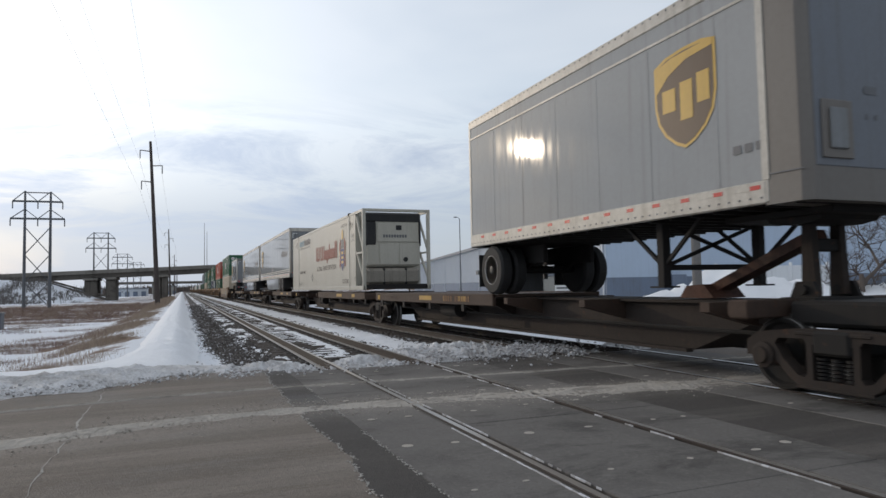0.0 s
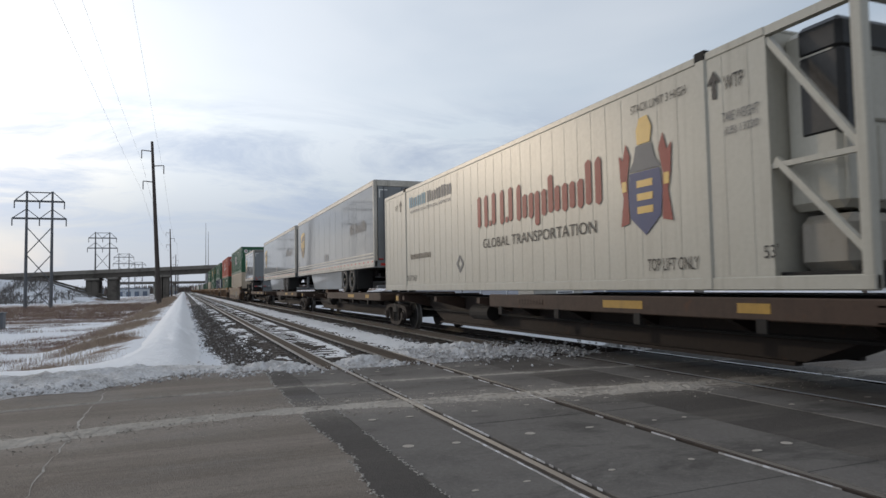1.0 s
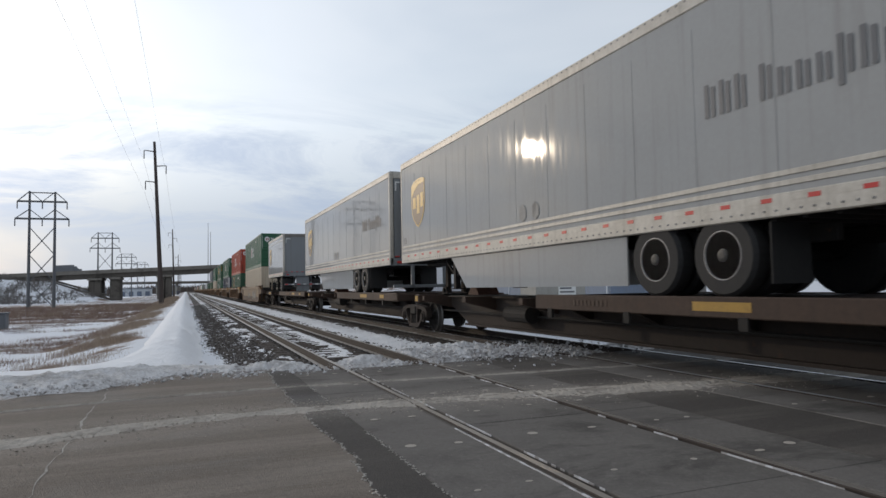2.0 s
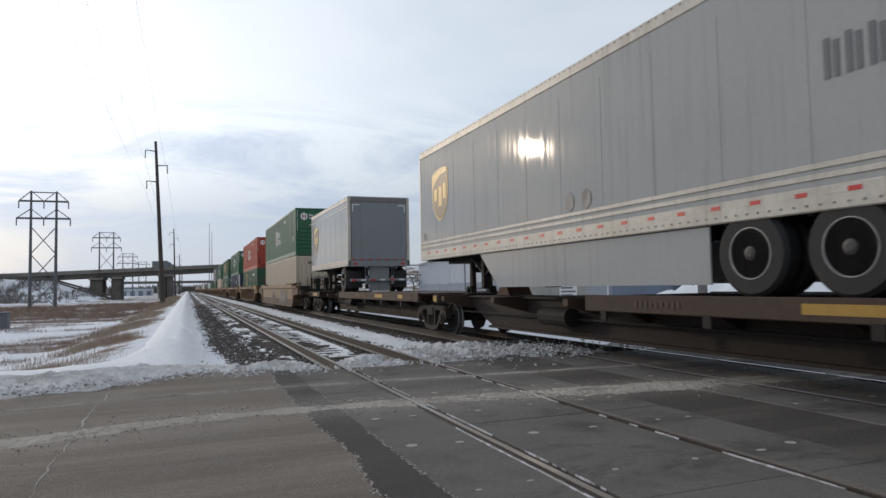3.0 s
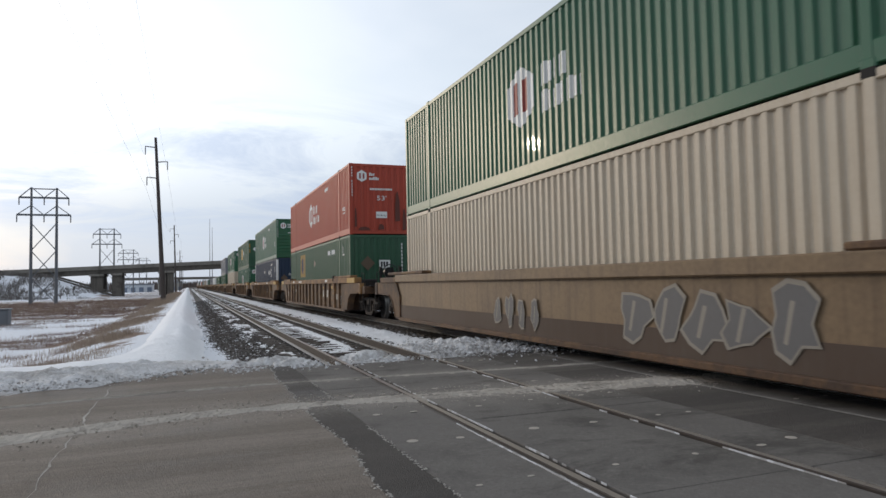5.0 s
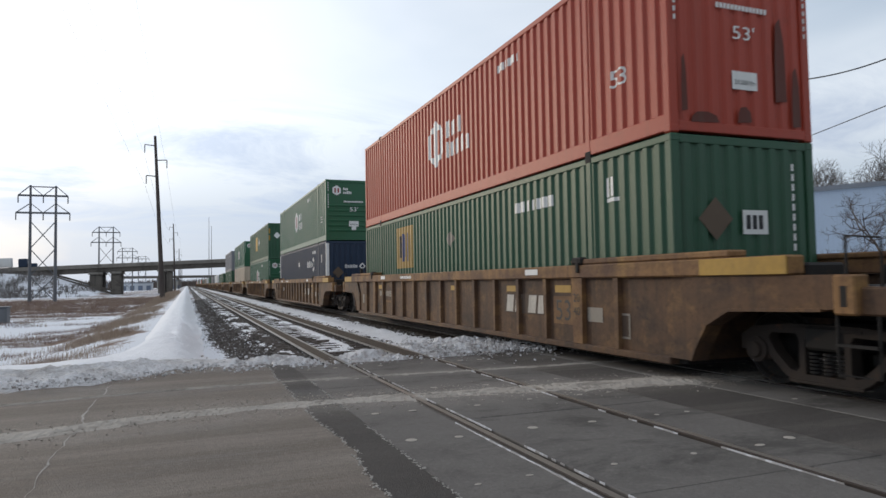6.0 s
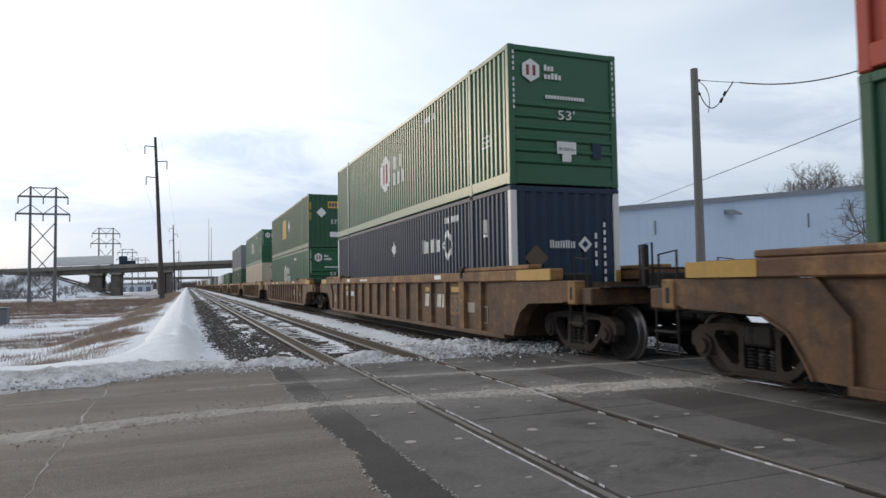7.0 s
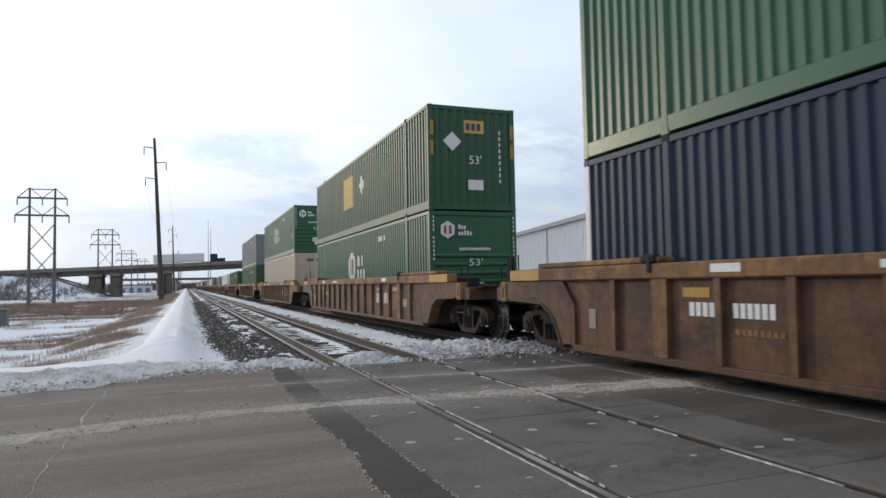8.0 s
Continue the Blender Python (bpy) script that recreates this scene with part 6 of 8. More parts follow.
# well cars ----------------------------------------------------------------
def well_car(s, body, top, label, ribs=True, detail=True, graffiti=False, brake=False):
    """A single well car; s is where the container's leading end stands."""
    c = thing("well_car", label, "railway car", "well cars")
    w0, w1 = -0.35, 16.5           # the well
    y0, y1 = -3.75, 19.9           # coupler faces
    for sx in (-1, 1):
        a, b = sorted((sx * 1.46, sx * 1.52))
        plate = [(w0 - 0.2, 1.295), (w0 - 0.2, 0.92), (w0 + 0.15, 0.24), (w1 - 0.15, 0.24), (w1 + 0.2, 0.92), (w1 + 0.2, 1.295)]
        side = part("side_sill", Shape().prism(plate, 0, a, b), body, c, "rust-brown side plate" if ribs else "")
        a, b = sorted((sx * 1.36, sx * 1.60))
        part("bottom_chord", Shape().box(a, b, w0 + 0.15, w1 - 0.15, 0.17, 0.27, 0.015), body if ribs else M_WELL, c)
        a, b = sorted((sx * 1.36, sx * 1.62))
        part("top_chord", Shape().box(a, b, w0 - (1.7 if ribs else 0.1), w1 + (1.7 if ribs else 0.1), 1.29, 1.50, 0.02), top, c, "faded yellow top rail" if ribs else "tan top rail")
        if not ribs:
            for p, q in ((w0 - 1.7, w0 - 0.102), (w1 + 0.102, w1 + 1.7)):
                part("end_chord", Shape().box(a, b, p, q, 1.27, 1.44, 0.02), M_WELLRIB, c, "grimy brown end rail")
        # raised guide plates towards both ends
        for p, q in ((w0 - 0.9, 2.1), (w1 - 2.3, w1 + 0.9)):
            part("guide_plate", Shape().box(min(sx * 1.32, sx * 1.60), max(sx * 1.32, sx * 1.60), p, q, 1.504, 1.59, 0.02), top if ribs else M_WELLRIB, c)
        if ribs:
            for i in range(15):
                y = 0.92 + i * 1.0225
                g, h = sorted((sx * 1.52, sx * 1.60))
                if i in (1, 13):
                    part("post", Shape().prism([(y - 0.13, 0.27), (y + 0.13, 0.27), (y + 0.15, 1.29), (y - 0.15, 1.29)], 0, g, h), top, side, "yellowed side post")
                else:
                    part("rib", Shape().prism([(y - 0.04, 0.27), (y + 0.04, 0.27), (y + 0.055, 1.29), (y - 0.055, 1.29)], 0, g, h), M_WELLRIB, side)
                part("drain_bolt", Shape().tube((sx * 1.56, y, 0.275), (sx * 1.56, y + 0.1, 0.21), 0.035, 6), M_STEEL_DARK, side)
        else:
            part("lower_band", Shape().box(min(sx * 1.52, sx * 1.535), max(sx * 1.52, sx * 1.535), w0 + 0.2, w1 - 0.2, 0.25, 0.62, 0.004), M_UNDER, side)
        # end sections over the trucks, with the wheel arch
        for m, yy, far in ((1, w0, -1), (-1, w1, 1)):
            def Y(d):
                return yy - m * d
            poly = [(Y(0.15), 1.288), (Y(2.35), 1.288), (Y(2.35), 0.98), (Y(2.05), 0.94), (Y(0.85), 0.90), (Y(0.50), 0.72), (Y(0.30), 0.42), (Y(0.22), 0.26), (Y(-0.2), 0.26), (Y(-0.2), 0.9)]
            g, h = sorted((sx * 1.50, sx * 1.575))
            part("end_side", Shape().prism(poly, 0, g, h), body if ribs else M_WELL, c)
            q = sorted((Y(2.18), Y(2.42)))
            part("end_post", Shape().box(min(sx * 1.40, sx * 1.60), max(sx * 1.40, sx * 1.60), q[0], q[1], 0.90, 1.288, 0.02), top if ribs else M_SPINE, c, "slotted end post")
            part("post_slot", Shape().box(min(sx * 1.602, sx * 1.598), max(sx * 1.602, sx * 1.598), (q[0] + q[1]) / 2 - 0.035, (q[0] + q[1]) / 2 + 0.035, 0.98, 1.18), M_STEEL_DARK, c)
            if detail:
                arch = [(Y(2.05), 0.94), (Y(0.85), 0.90), (Y(0.50), 0.72), (Y(0.30), 0.42), (Y(0.22), 0.26)]
                fl = Shape()
                for (p0, z0), (p1, z1) in zip(arch, arch[1:]):
                    fl.beam((sx * 1.47, p0, z0), (sx * 1.47, p1, z1), 0.26, 0.03)
                part("arch_flange", fl, body if ribs else M_WELL, c)
    part("well_floor", Shape().box(-1.45, 1.45, w0, w1, 0.18, 0.23), M_STEEL_DARK, c)
    for m, yy, lead in ((1, w0, True), (-1, w1, False)):
        def Y(d):
            return yy - m * d
        a, b = sorted((Y(0.0), Y(0.12)))
        part("bulkhead", Shape().box(-1.45, 1.45, a, b, 0.24, 1.25), body, c)
        a, b = sorted((Y(0.12), Y(3.25)))
        part("end_platform", Shape().box(-0.42, 0.42, a, b, 0.78, 1.16, 0.02), M_STEEL_DARK, c)
        a, b = sorted((Y(2.3), Y(2.75)))
        part("end_sill", Shape().box(-1.52, 1.52, a, b, 0.90, 1.17, 0.02), body if ribs else M_SPINE, c)
        a, b = sorted((Y(0.2), Y(2.3)))
        part("walkway", Shape().box(-1.42, 1.42, a, b, 1.10, 1.14), M_STEEL_DARK, c, "dark grated walkway")
        if detail:
            for sx in (-1, 1):
                e = Y(2.6)
                rail_hoop(c, [(sx * 1.48, e, 1.15), (sx * 1.48, e, 1.62), (sx * 1.48, e + m * 0.35, 1.66), (sx * 1.48, e + m * 0.35, 1.15)])
                rail_hoop(c, [(sx * 1.54, e, 0.9), (sx * 1.54, e, 0.33), (sx * 1.54, e + m * 0.42, 0.33), (sx * 1.54, e + m * 0.42, 0.9)])
                part("step", Shape().box(sx * 1.54 - 0.04, sx * 1.54 + 0.04, min(e, e + m * .42), max(e, e + m * .42), 0.60, 0.625), M_STEEL_DARK, c)
                part("tool_box", Shape().box(sx * 1.05 - 0.28, sx * 1.05 + 0.28, min(Y(1.0), Y(1.7)), max(Y(1.0), Y(1.7)), 1.14, 1.42, 0.03), M_STEEL_DARK, c)
            part("crossover", Shape().box(-1.35, 1.35, min(Y(2.72), Y(3.0)), max(Y(2.72), Y(3.0)), 1.17, 1.20).box(-0.6, 0.6, min(Y(2.72), Y(3.0)), max(Y(2.72), Y(3.0)), 1.45, 1.48), M_STEEL_DARK, c)
            if lead:
                if brake:
                    brake_wheel(c, -0.5, Y(2.55), 1.66)
                for dx in (-0.86, -0.12) if brake else (-0.35,):
                    part("stanchion", Shape().box(dx - 0.05, dx + 0.05, Y(2.62), Y(2.52), 1.16, 1.86, 0.015), M_STEEL_DARK, c)
                rail_hoop(c, [(-0.4, Y(2.5), 1.15), (-0.4, Y(2.5), 1.85), (-0.15, Y(2.5), 1.9), (-0.15, Y(2.5), 1.15)], r=0.02)
            hose = [Vector((0.3, Y(3.0), 0.85)), Vector((0.34, Y(3.2), 0.45)), Vector((0.3, Y(3.45), 0.42)), Vector((0.28, Y(3.6), 0.6))]
            part("air_hose", Shape().path(hose, 0.03, 6), M_BLACK, c)
    coupler(c, y0, w0 - 3.0)
    coupler(c, w1 + 3.0, y1)
    truck(c, -2.0)
    truck(c, 17.85)
    # plates and painted panels on the side
    xs = -1.526
    fresh = 144 < s < 146     # one car has bright new numbers and spray paint
    if ribs:
        for y, u, v, w, h, mat in ((1.05, 0, 0.42, 0.36, 0.36, M_GRAFFITI2), (1.05, 0.03, 0.45, 0.30, 0.30, M_UNDER), (1.75, 0, 0.62, 0.4, 0.22, M_GRAFFITI2), (2.72, 0, 1.06, 0.5, 0.12, M_YELLOW), (4.55, 0, 1.06, 0.42, 0.11, M_YELLOW), (7.5, 0, 1.06, 0.3, 0.11, M_YELLOW), (13.84, 0, 1.06, 0.46, 0.12, M_YELLOW), (15.95, 0, 0.55, 0.18, 0.3, M_GRAFFITI2)):
            mark(c, flat([rect(u, 0, u + w, h)]), mat, xs - (0.003 if mat in (M_WHITE, M_UNDER) else 0), y, v, False, name="plate")
        mark(c, flat([rect(0, 0, 1.66, 0.36)]), M_UNDER, xs, 4.66, 0.66, False, "dark patch behind the block mark")
        for k, y in enumerate((4.58, 3.70)):
            mark(c, flat([[(0.0, -0.24), (0.28, -0.24), (0.34, 0.08), (0.06, 0.08)], [(0.36, -0.24), (0.60, -0.24), (0.66, 0.08), (0.42, 0.08)]]), M_TRIM, xs - 0.003, y, 0.92, False, "faded white slanted block mark")
        mark(c, flat([[(0, 0), (0.28, 0.06), (0.52, -0.02), (0.60, 0.28), (0.40, 0.42), (0.08, 0.38)]]), M_SPRAY, xs, 15.95, 0.80, False, "faded blue spray paint") if fresh and k == 0 else None
        for yy in (1.74, 14.24):
            part("lock", Shape().box(-1.64, -1.50, yy, yy + 0.30, 1.502, 1.62, 0.03).box(-1.648, -1.622, yy + 0.08, yy + 0.16, 1.38, 1.60, 0.01), M_STEEL_DARK, c, "dark container lock")
        mark(c, flat([rect(0, 0, 0.60, 0.46)]), M_WELLTOP, xs, 2.78, 0.54, False, "yellowed number panel")
        words(c, "53", M_INK, xs - 0.003, 2.70, 0.60, 0.46, 0.34, False)
        words(c, "20", M_INK, -1.603, 2.04, 0.92, 0.19, 0.13, False)
        words(c, "40", M_INK, -1.603, 2.04, 0.71, 0.19, 0.13, False)
        mark(c, bars(4, 0.45, 0.17, 0.25, 2), M_WHITE if fresh else M_GRAFFITI2, xs, 13.73, 0.83, False)
        mark(c, bars(6, 0.61, 0.17, 0.25, 3), M_WHITE if fresh else M_GRAFFITI2, xs, 13.02, 0.83, False)
        mark(c, bars(8, 0.7, 0.07, 0.25, 3), M_WELLTOP, xs, 13.0, 0.64, False)
        mark(c, bars(11, 1.0, 0.075, 0.25, 4), M_WHITE, -1.624, 11.2, 1.36, False)
        mark(c, flat([rect(0, 0, 0.46, 0.10)]), M_WHITE, -1.624, 13.25, 1.36, False, name="plate")
        mark(c, flat([rect(0, 0, 0.46, 0.10)]), M_WHITE, -1.624, 3.6, 1.36, False, name="plate")
        for ya, yb in ((-2.05, -0.8), (L53 + 1.0, L53 + 2.1)):
            part("end_paint", Shape().box(-1.628, -1.604, ya, yb, 1.30, 1.49, 0.004), M_YELLOW, c, "brighter yellow end panel")
    if graffiti:
        rng = random.Random(11)
        for k in range(9):
            w, h = (rng.uniform(0.62, 0.85), rng.uniform(0.62, 0.80)) if k < 5 else (rng.uniform(0.3, 0.42), rng.uniform(0.5, 0.62))
            blob = []
            for i in range(11):
                a = 2 * math.pi * i / 11
                r = rng.choice((0.62, 0.8, 1.0, 1.05))
                blob.append((w * (0.5 + 0.5 * math.cos(a) * r), h * (0.5 + 0.5 * math.sin(a) * r)))
            big = [((u - w / 2) * 1.14 + w / 2, (v - h / 2) * 1.14 + h / 2) for u, v in blob]
            y = 5.7 - k * 0.66 if k < 5 else 9.9 - (k - 5) * 0.52
            mark(c, flat([big]), M_GRAFFITI2, -1.540 - 0.0012 * k, y, 0.40, False, "pale spray-painted outline")
            mark(c, flat([blob]), M_GRAFFITI, -1.5405 - 0.0012 * k, y, 0.40, False, "grey spray-painted shape")
            slash = [(w * .30, h * .22), (w * .38, h * .20), (w * .55, h * .78), (w * .46, h * .80)]
            mark(c, flat([slash]), M_GRAFFITI2, -1.5412 - 0.0012 * k, y, 0.40, False)
    return on_train(c, s)


# spine car ----------------------------------------------------------------
SPINE_TRUCKS = (5.0, 22.2, 39.3, 56.7, 74.3, 91.2)


def spine_car():
    """Five spine units that share trucks; a beam down the middle with wheel platforms."""
    c = thing("spine_car", "five-unit articulated brown spine car with yellow-marked side beams", "railway car")
    decks = {0: (7.6, 16.6), 1: (0.9, 9.6), 2: (0.9, 9.6), 3: (0.9, 9.6), 4: (0.4, 10.9)}
    for i, (a, b) in enumerate(zip(SPINE_TRUCKS, SPINE_TRUCKS[1:])):
        L = b - a
        poly = [(a + 0.15, 1.02), (a + 0.15, 0.72), (a + 1.6, 0.72), (a + 2.7, 0.30), (b - 2.7, 0.30), (b - 1.6, 0.72), (b - 0.15, 0.72), (b - 0.15, 1.02)]
        sill = part("centre_sill", Shape().prism(poly, 0, -0.48, 0.48), M_SILL_SHADED, c, "deep centre beam, its brown darkened for shade under the deck")
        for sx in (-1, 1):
            part("sill_flange", Shape().box(min(sx * .48, sx * .60), max(sx * .48, sx * .60), a + 2.7, b - 2.7, 0.27, 0.32).box(min(sx * .48, sx * .60), max(sx * .48, sx * .60), a + 0.3, b - 0.3, 0.98, 1.02), M_SILL_SHADED, sill)
        d0, d1 = a + decks[i][0], a + decks[i][1]
        dk = part("platform", Shape().box(-1.30, 1.30, d0, d1, 1.03, 1.08), M_SPINE, c, "rusty wheel platform")
        for sx in (-1, 1):
            x0, x1 = sorted((sx * 1.24, sx * 1.33))
            beam = part("side_beam", Shape().box(x0, x1, d0, d1, 0.84, 1.10, 0.015), M_SPINE, dk, "brown side beam")
            for y, l in ((d0 + 1.45, 0.47), (d0 + 3.65, 0.95)):
                x2, x3 = sorted((sx * 1.33, sx * 1.334))
                part("yellow_panel", Shape().box(x2, x3, y, y + l, 0.92, 1.035), M_YELLOW, beam, "faded yellow panel")
            for k in range(int((d1 - d0) / 2.2) + 1):
                y = d0 + 0.3 + k * 2.2
                part("bracket", Shape().box(min(sx * 1.30, sx * 1.345), max(sx * 1.30, sx * 1.345), y + 1.2, y + 1.34, 0.70, 0.86), M_STEEL_DARK, dk)
            if sx < 0:
                mark(c, bars(9, 1.0, 0.09, 0.45, i), M_UNDER, -1.336, d0 + 7.4, 0.93, False)
                if i in (0, 4):
                    yy = 15.4 if i == 0 else 82.0
                    mark(c, bars(4, 0.62, 0.13, 0.4, i), M_WELLTOP, -1.336, yy, 0.91, False)
                    mark(c, bars(6, 0.92, 0.13, 0.4, i), M_WELLTOP, -1.336, yy - 0.75, 0.91, False)
        for k in range(5):
            y = d0 + 0.6 + k * (d1 - d0 - 1.2) / 4
            part("cross_bearer", Shape().prism([(-1.26, 0.98), (1.26, 0.98), (0.5, 0.62), (-0.5, 0.62)], 1, y, y + 0.12), M_SILL_SHADED, c)
        # the other end: short outriggers
        o0, o1 = (a + 0.9, d0) if d0 - a > 2 else (d1, b - 0.9)
        for k in range(3):
            y = o0 + 0.6 + k * (o1 - o0 - 1.2) / 2
            part("outrigger", Shape().prism([(-1.28, 1.02), (1.28, 1.02), (1.28, 0.90), (0.5, 0.70), (-0.5, 0.70), (-1.28, 0.90)], 1, y, y + 0.16), M_SPINE, c)
        part("pipe", Shape().tube((-0.62, a + 0.8, 0.62), (-0.62, b - 0.8, 0.62), 0.03, 6), M_STEEL_DARK, c)
        part("air_tank", Shape().tube((-0.75, a + L * 0.62, 0.66), (-0.75, a + L * 0.62 + 1.0, 0.66), 0.18, 14), M_STEEL_DARK, c, smooth=False)
    for k, y in enumerate(SPINE_TRUCKS):
        truck(c, y)
        part("articulation", Shape().box(-0.75, 0.75, y - 0.8, y + 0.8, 0.76, 1.04, 0.04), M_STEEL_DARK, c)
        for sx in (-1, 1):
            for ya in (y - 1.15, y + 0.85):
                part("end_beam", Shape().box(min(sx * 0.55, sx * 1.33), max(sx * 0.55, sx * 1.33), ya, ya + 0.30, 0.84, 1.06, 0.02), M_SPINE, c)
            x0, x1 = sorted((sx * 1.33, sx * 1.336))
            part("end_panel", Shape().box(x0, x1, y + 0.86, y + 1.14, 0.88, 1.02), M_SPINE, c)
            part("end_panel", Shape().box(x0, x1, y - 1.10, y - 0.87, 0.88, 1.02), M_YELLOW, c, "faded yellow panel")
    # the trailing end, with ladder, brake wheel and rails
    e = SPINE_TRUCKS[-1]
    part("end_deck", Shape().box(-1.33, 1.33, e - 1.6, e + 1.25, 1.05, 1.09), M_STEEL_DARK, c)
    part("end_side", Shape().box(-1.36, -1.30, e - 1.7, e + 0.4, 0.86, 1.06, 0.01), M_SPINE, c, "brown end plate")
    part("end_paint", Shape().box(-1.366, -1.361, e - 1.15, e - 0.18, 0.89, 1.03), M_YELLOW, c, "yellow end panel")
    brake_wheel(c, -0.44, e + 0.9, 1.66)
    for dx in (-1.1, -0.35, 0.5, 1.1):
        rail_hoop(c, [(dx, e + 1.1, 1.09), (dx, e + 1.1, 1.75), (dx + 0.2, e + 1.1, 1.8), (dx + 0.2, e + 1.1, 1.09)], r=0.02)
    for sx in (-1, 1):
        rail_hoop(c, [(sx * 1.38, e + 0.98, 1.02), (sx * 1.38, e + 0.98, 0.36), (sx * 1.38, e + 1.40, 0.36), (sx * 1.38, e + 1.40, 1.02)])
        for z in (0.58, 0.80):
            part("rung", Shape().tube((sx * 1.38, e + 0.98, z), (sx * 1.38, e + 1.40, z), 0.014, 6), M_STEEL_DARK, c)
    part("end_sill", Shape().box(-1.40, 1.40, e + 1.20, e + 1.45, 0.90, 1.06, 0.02), M_SPINE, c)
    coupler(c, e + 1.2, e + 2.6)
    on_train(c, 0.0)
    return c


def hitch(s, flip=1):
    """The stand that holds a trailer's kingpin: two raking legs and a plate."""
    h = thing("trailer_hitch", "dark steel trailer hitch stand with raking struts", "trailer hitch", "trailer hitches")
    m = M_STEEL_DARK
    for sx in (-1, 1):
        leg = part("upright", Shape().prism([(-0.10, 1.10), (0.10, 1.10), (0.06, 2.0), (-0.06, 2.0)], 0, sx * 0.24 - 0.055, sx * 0.24 + 0.055), M_FRAME, h)
        part("foot_lug", Shape().prism([(-0.22, 1.04), (0.22, 1.04), (0.12, 1.26), (-0.12, 1.26)], 0, sx * 0.34 - 0.03, sx * 0.34 + 0.03), m, leg)
        part("pin", Shape().tube((sx * 0.18, 0, 1.16), (sx * 0.42, 0, 1.16), 0.06, 10), m, leg)
    part("strut", Shape().beam((0, flip * 1.9, 1.12), (0, flip * 0.06, 1.84), 0.26, 0.13), M_RUSTRED, h, "rusty raking strut")
    part("strut_shoe", Shape().prism([(flip * 1.55, 1.04), (flip * 2.25, 1.04), (flip * 2.1, 1.22), (flip * 1.75, 1.24)], 0, -0.30, 0.30), M_RUSTRED, h)
    part("head_plate", Shape().prism([(-0.42, 2.07), (-0.36, 1.99), (-0.16, 1.95), (0.16, 1.95), (0.36, 1.99), (0.42, 2.07)], 0, -0.48, 0.48), m, h)
    part("base", Shape().box(-0.5, 0.5, -0.26, 0.26, 1.02, 1.07, 0.02), m, h)
    part("cross_bar", Shape().box(-0.24, 0.24, -0.05, 0.05, 1.62, 1.78, 0.02), m, h)
    return on_train(h, s)


# trailers -----------------------------------------------------------------
def road_wheel(parent, x, y, z, sx, r=0.51):
    """Dual tyres on a dished rim."""
    t = Shape()
    for k in (0, 1):
        o = -sx * 0.33 * k
        t.lathe([(o - sx * 0.27, r * 0.58), (o - sx * 0.27, r * 0.90), (o - sx * 0.22, r), (o - sx * 0.05, r), (o, r * 0.92), (o + 0.0, r * 0.60), (o - sx * 0.04, r * 0.56)], x, y, z, 32)
    w = part("tyre", t, M_BLACK, parent, "black rubber tyre")
    part("rim", Shape().lathe([(-sx * 0.05, r * 0.57), (-sx * 0.012, r * 0.585), (-sx * 0.015, r * 0.53), (-sx * 0.17, r * 0.46), (-sx * 0.19, r * 0.25), (-sx * 0.08, r * 0.22), (-sx * 0.06, r * 0.10), (-sx * 0.04, r * 0.09)], x, y, z, 28), M_RIM, w, "dished dark steel rim")
    part("rim_lip", Shape().lathe([(-sx * 0.012, r * 0.60), (sx * 0.004, r * 0.595), (sx * 0.004, r * 0.575), (-sx * 0.012, r * 0.565)], x, y, z, 28), M_LIP, w, "thin bright rim edge")
    hub = Shape().lathe([(-sx * 0.10, r * 0.18), (sx * 0.0, r * 0.16), (sx * 0.01, r * 0.08)], x, y, z, 12)
    part("hub", hub, M_HUBCAP, w)


def shield(parent, x, y, z, w, h, on=False):
    """Brown shield with a gold border, a gold cap and gold bars."""
    def outline(k):
        pts = [(-0.5, 0.40), (-0.30, 0.47), (0.0, 0.50), (0.30, 0.50), (0.5, 0.46), (0.5, -0.02), (0.45, -0.20), (0.33, -0.34), (0.15, -0.45), (0.0, -0.5), (-0.15, -0.45), (-0.33, -0.34), (-0.45, -0.20), (-0.5, -0.02)]
        return [(a * w * k, b * h * (1 - (1 - k) * 0.85)) for a, b in pts]
    o = mark(parent, flat([outline(1.0)]), M_GOLD, x, y, z, False, "gold-edged shield emblem", "emblem")
    mark(o, flat([outline(0.92)]), M_BROWN, x - 0.003, y, z, False, "brown shield field", "emblem_field")
    cap = [(-0.46 * w, 0.38 * h), (-0.2 * w, 0.44 * h), (0.46 * w, 0.47 * h), (0.46 * w, 0.40 * h), (0.05 * w, 0.37 * h), (-0.25 * w, 0.27 * h), (-0.46 * w, 0.12 * h)]
    mark(o, flat([cap]), M_GOLD, x - 0.006, y, z, False, "", "emblem_cap")
    # three plain block forms
    b = [rect(-0.36 * w, -0.10 * h, -0.14 * w, 0.13 * h), rect(-0.06 * w, -0.22 * h, 0.14 * w, 0.16 * h), rect(0.21 * w, -0.10 * h, 0.40 * w, 0.19 * h)]
    for q in b:
        mark(o, flat([q]), M_GOLD, x - 0.007, y, z, False, "plain gold block", "emblem_block")


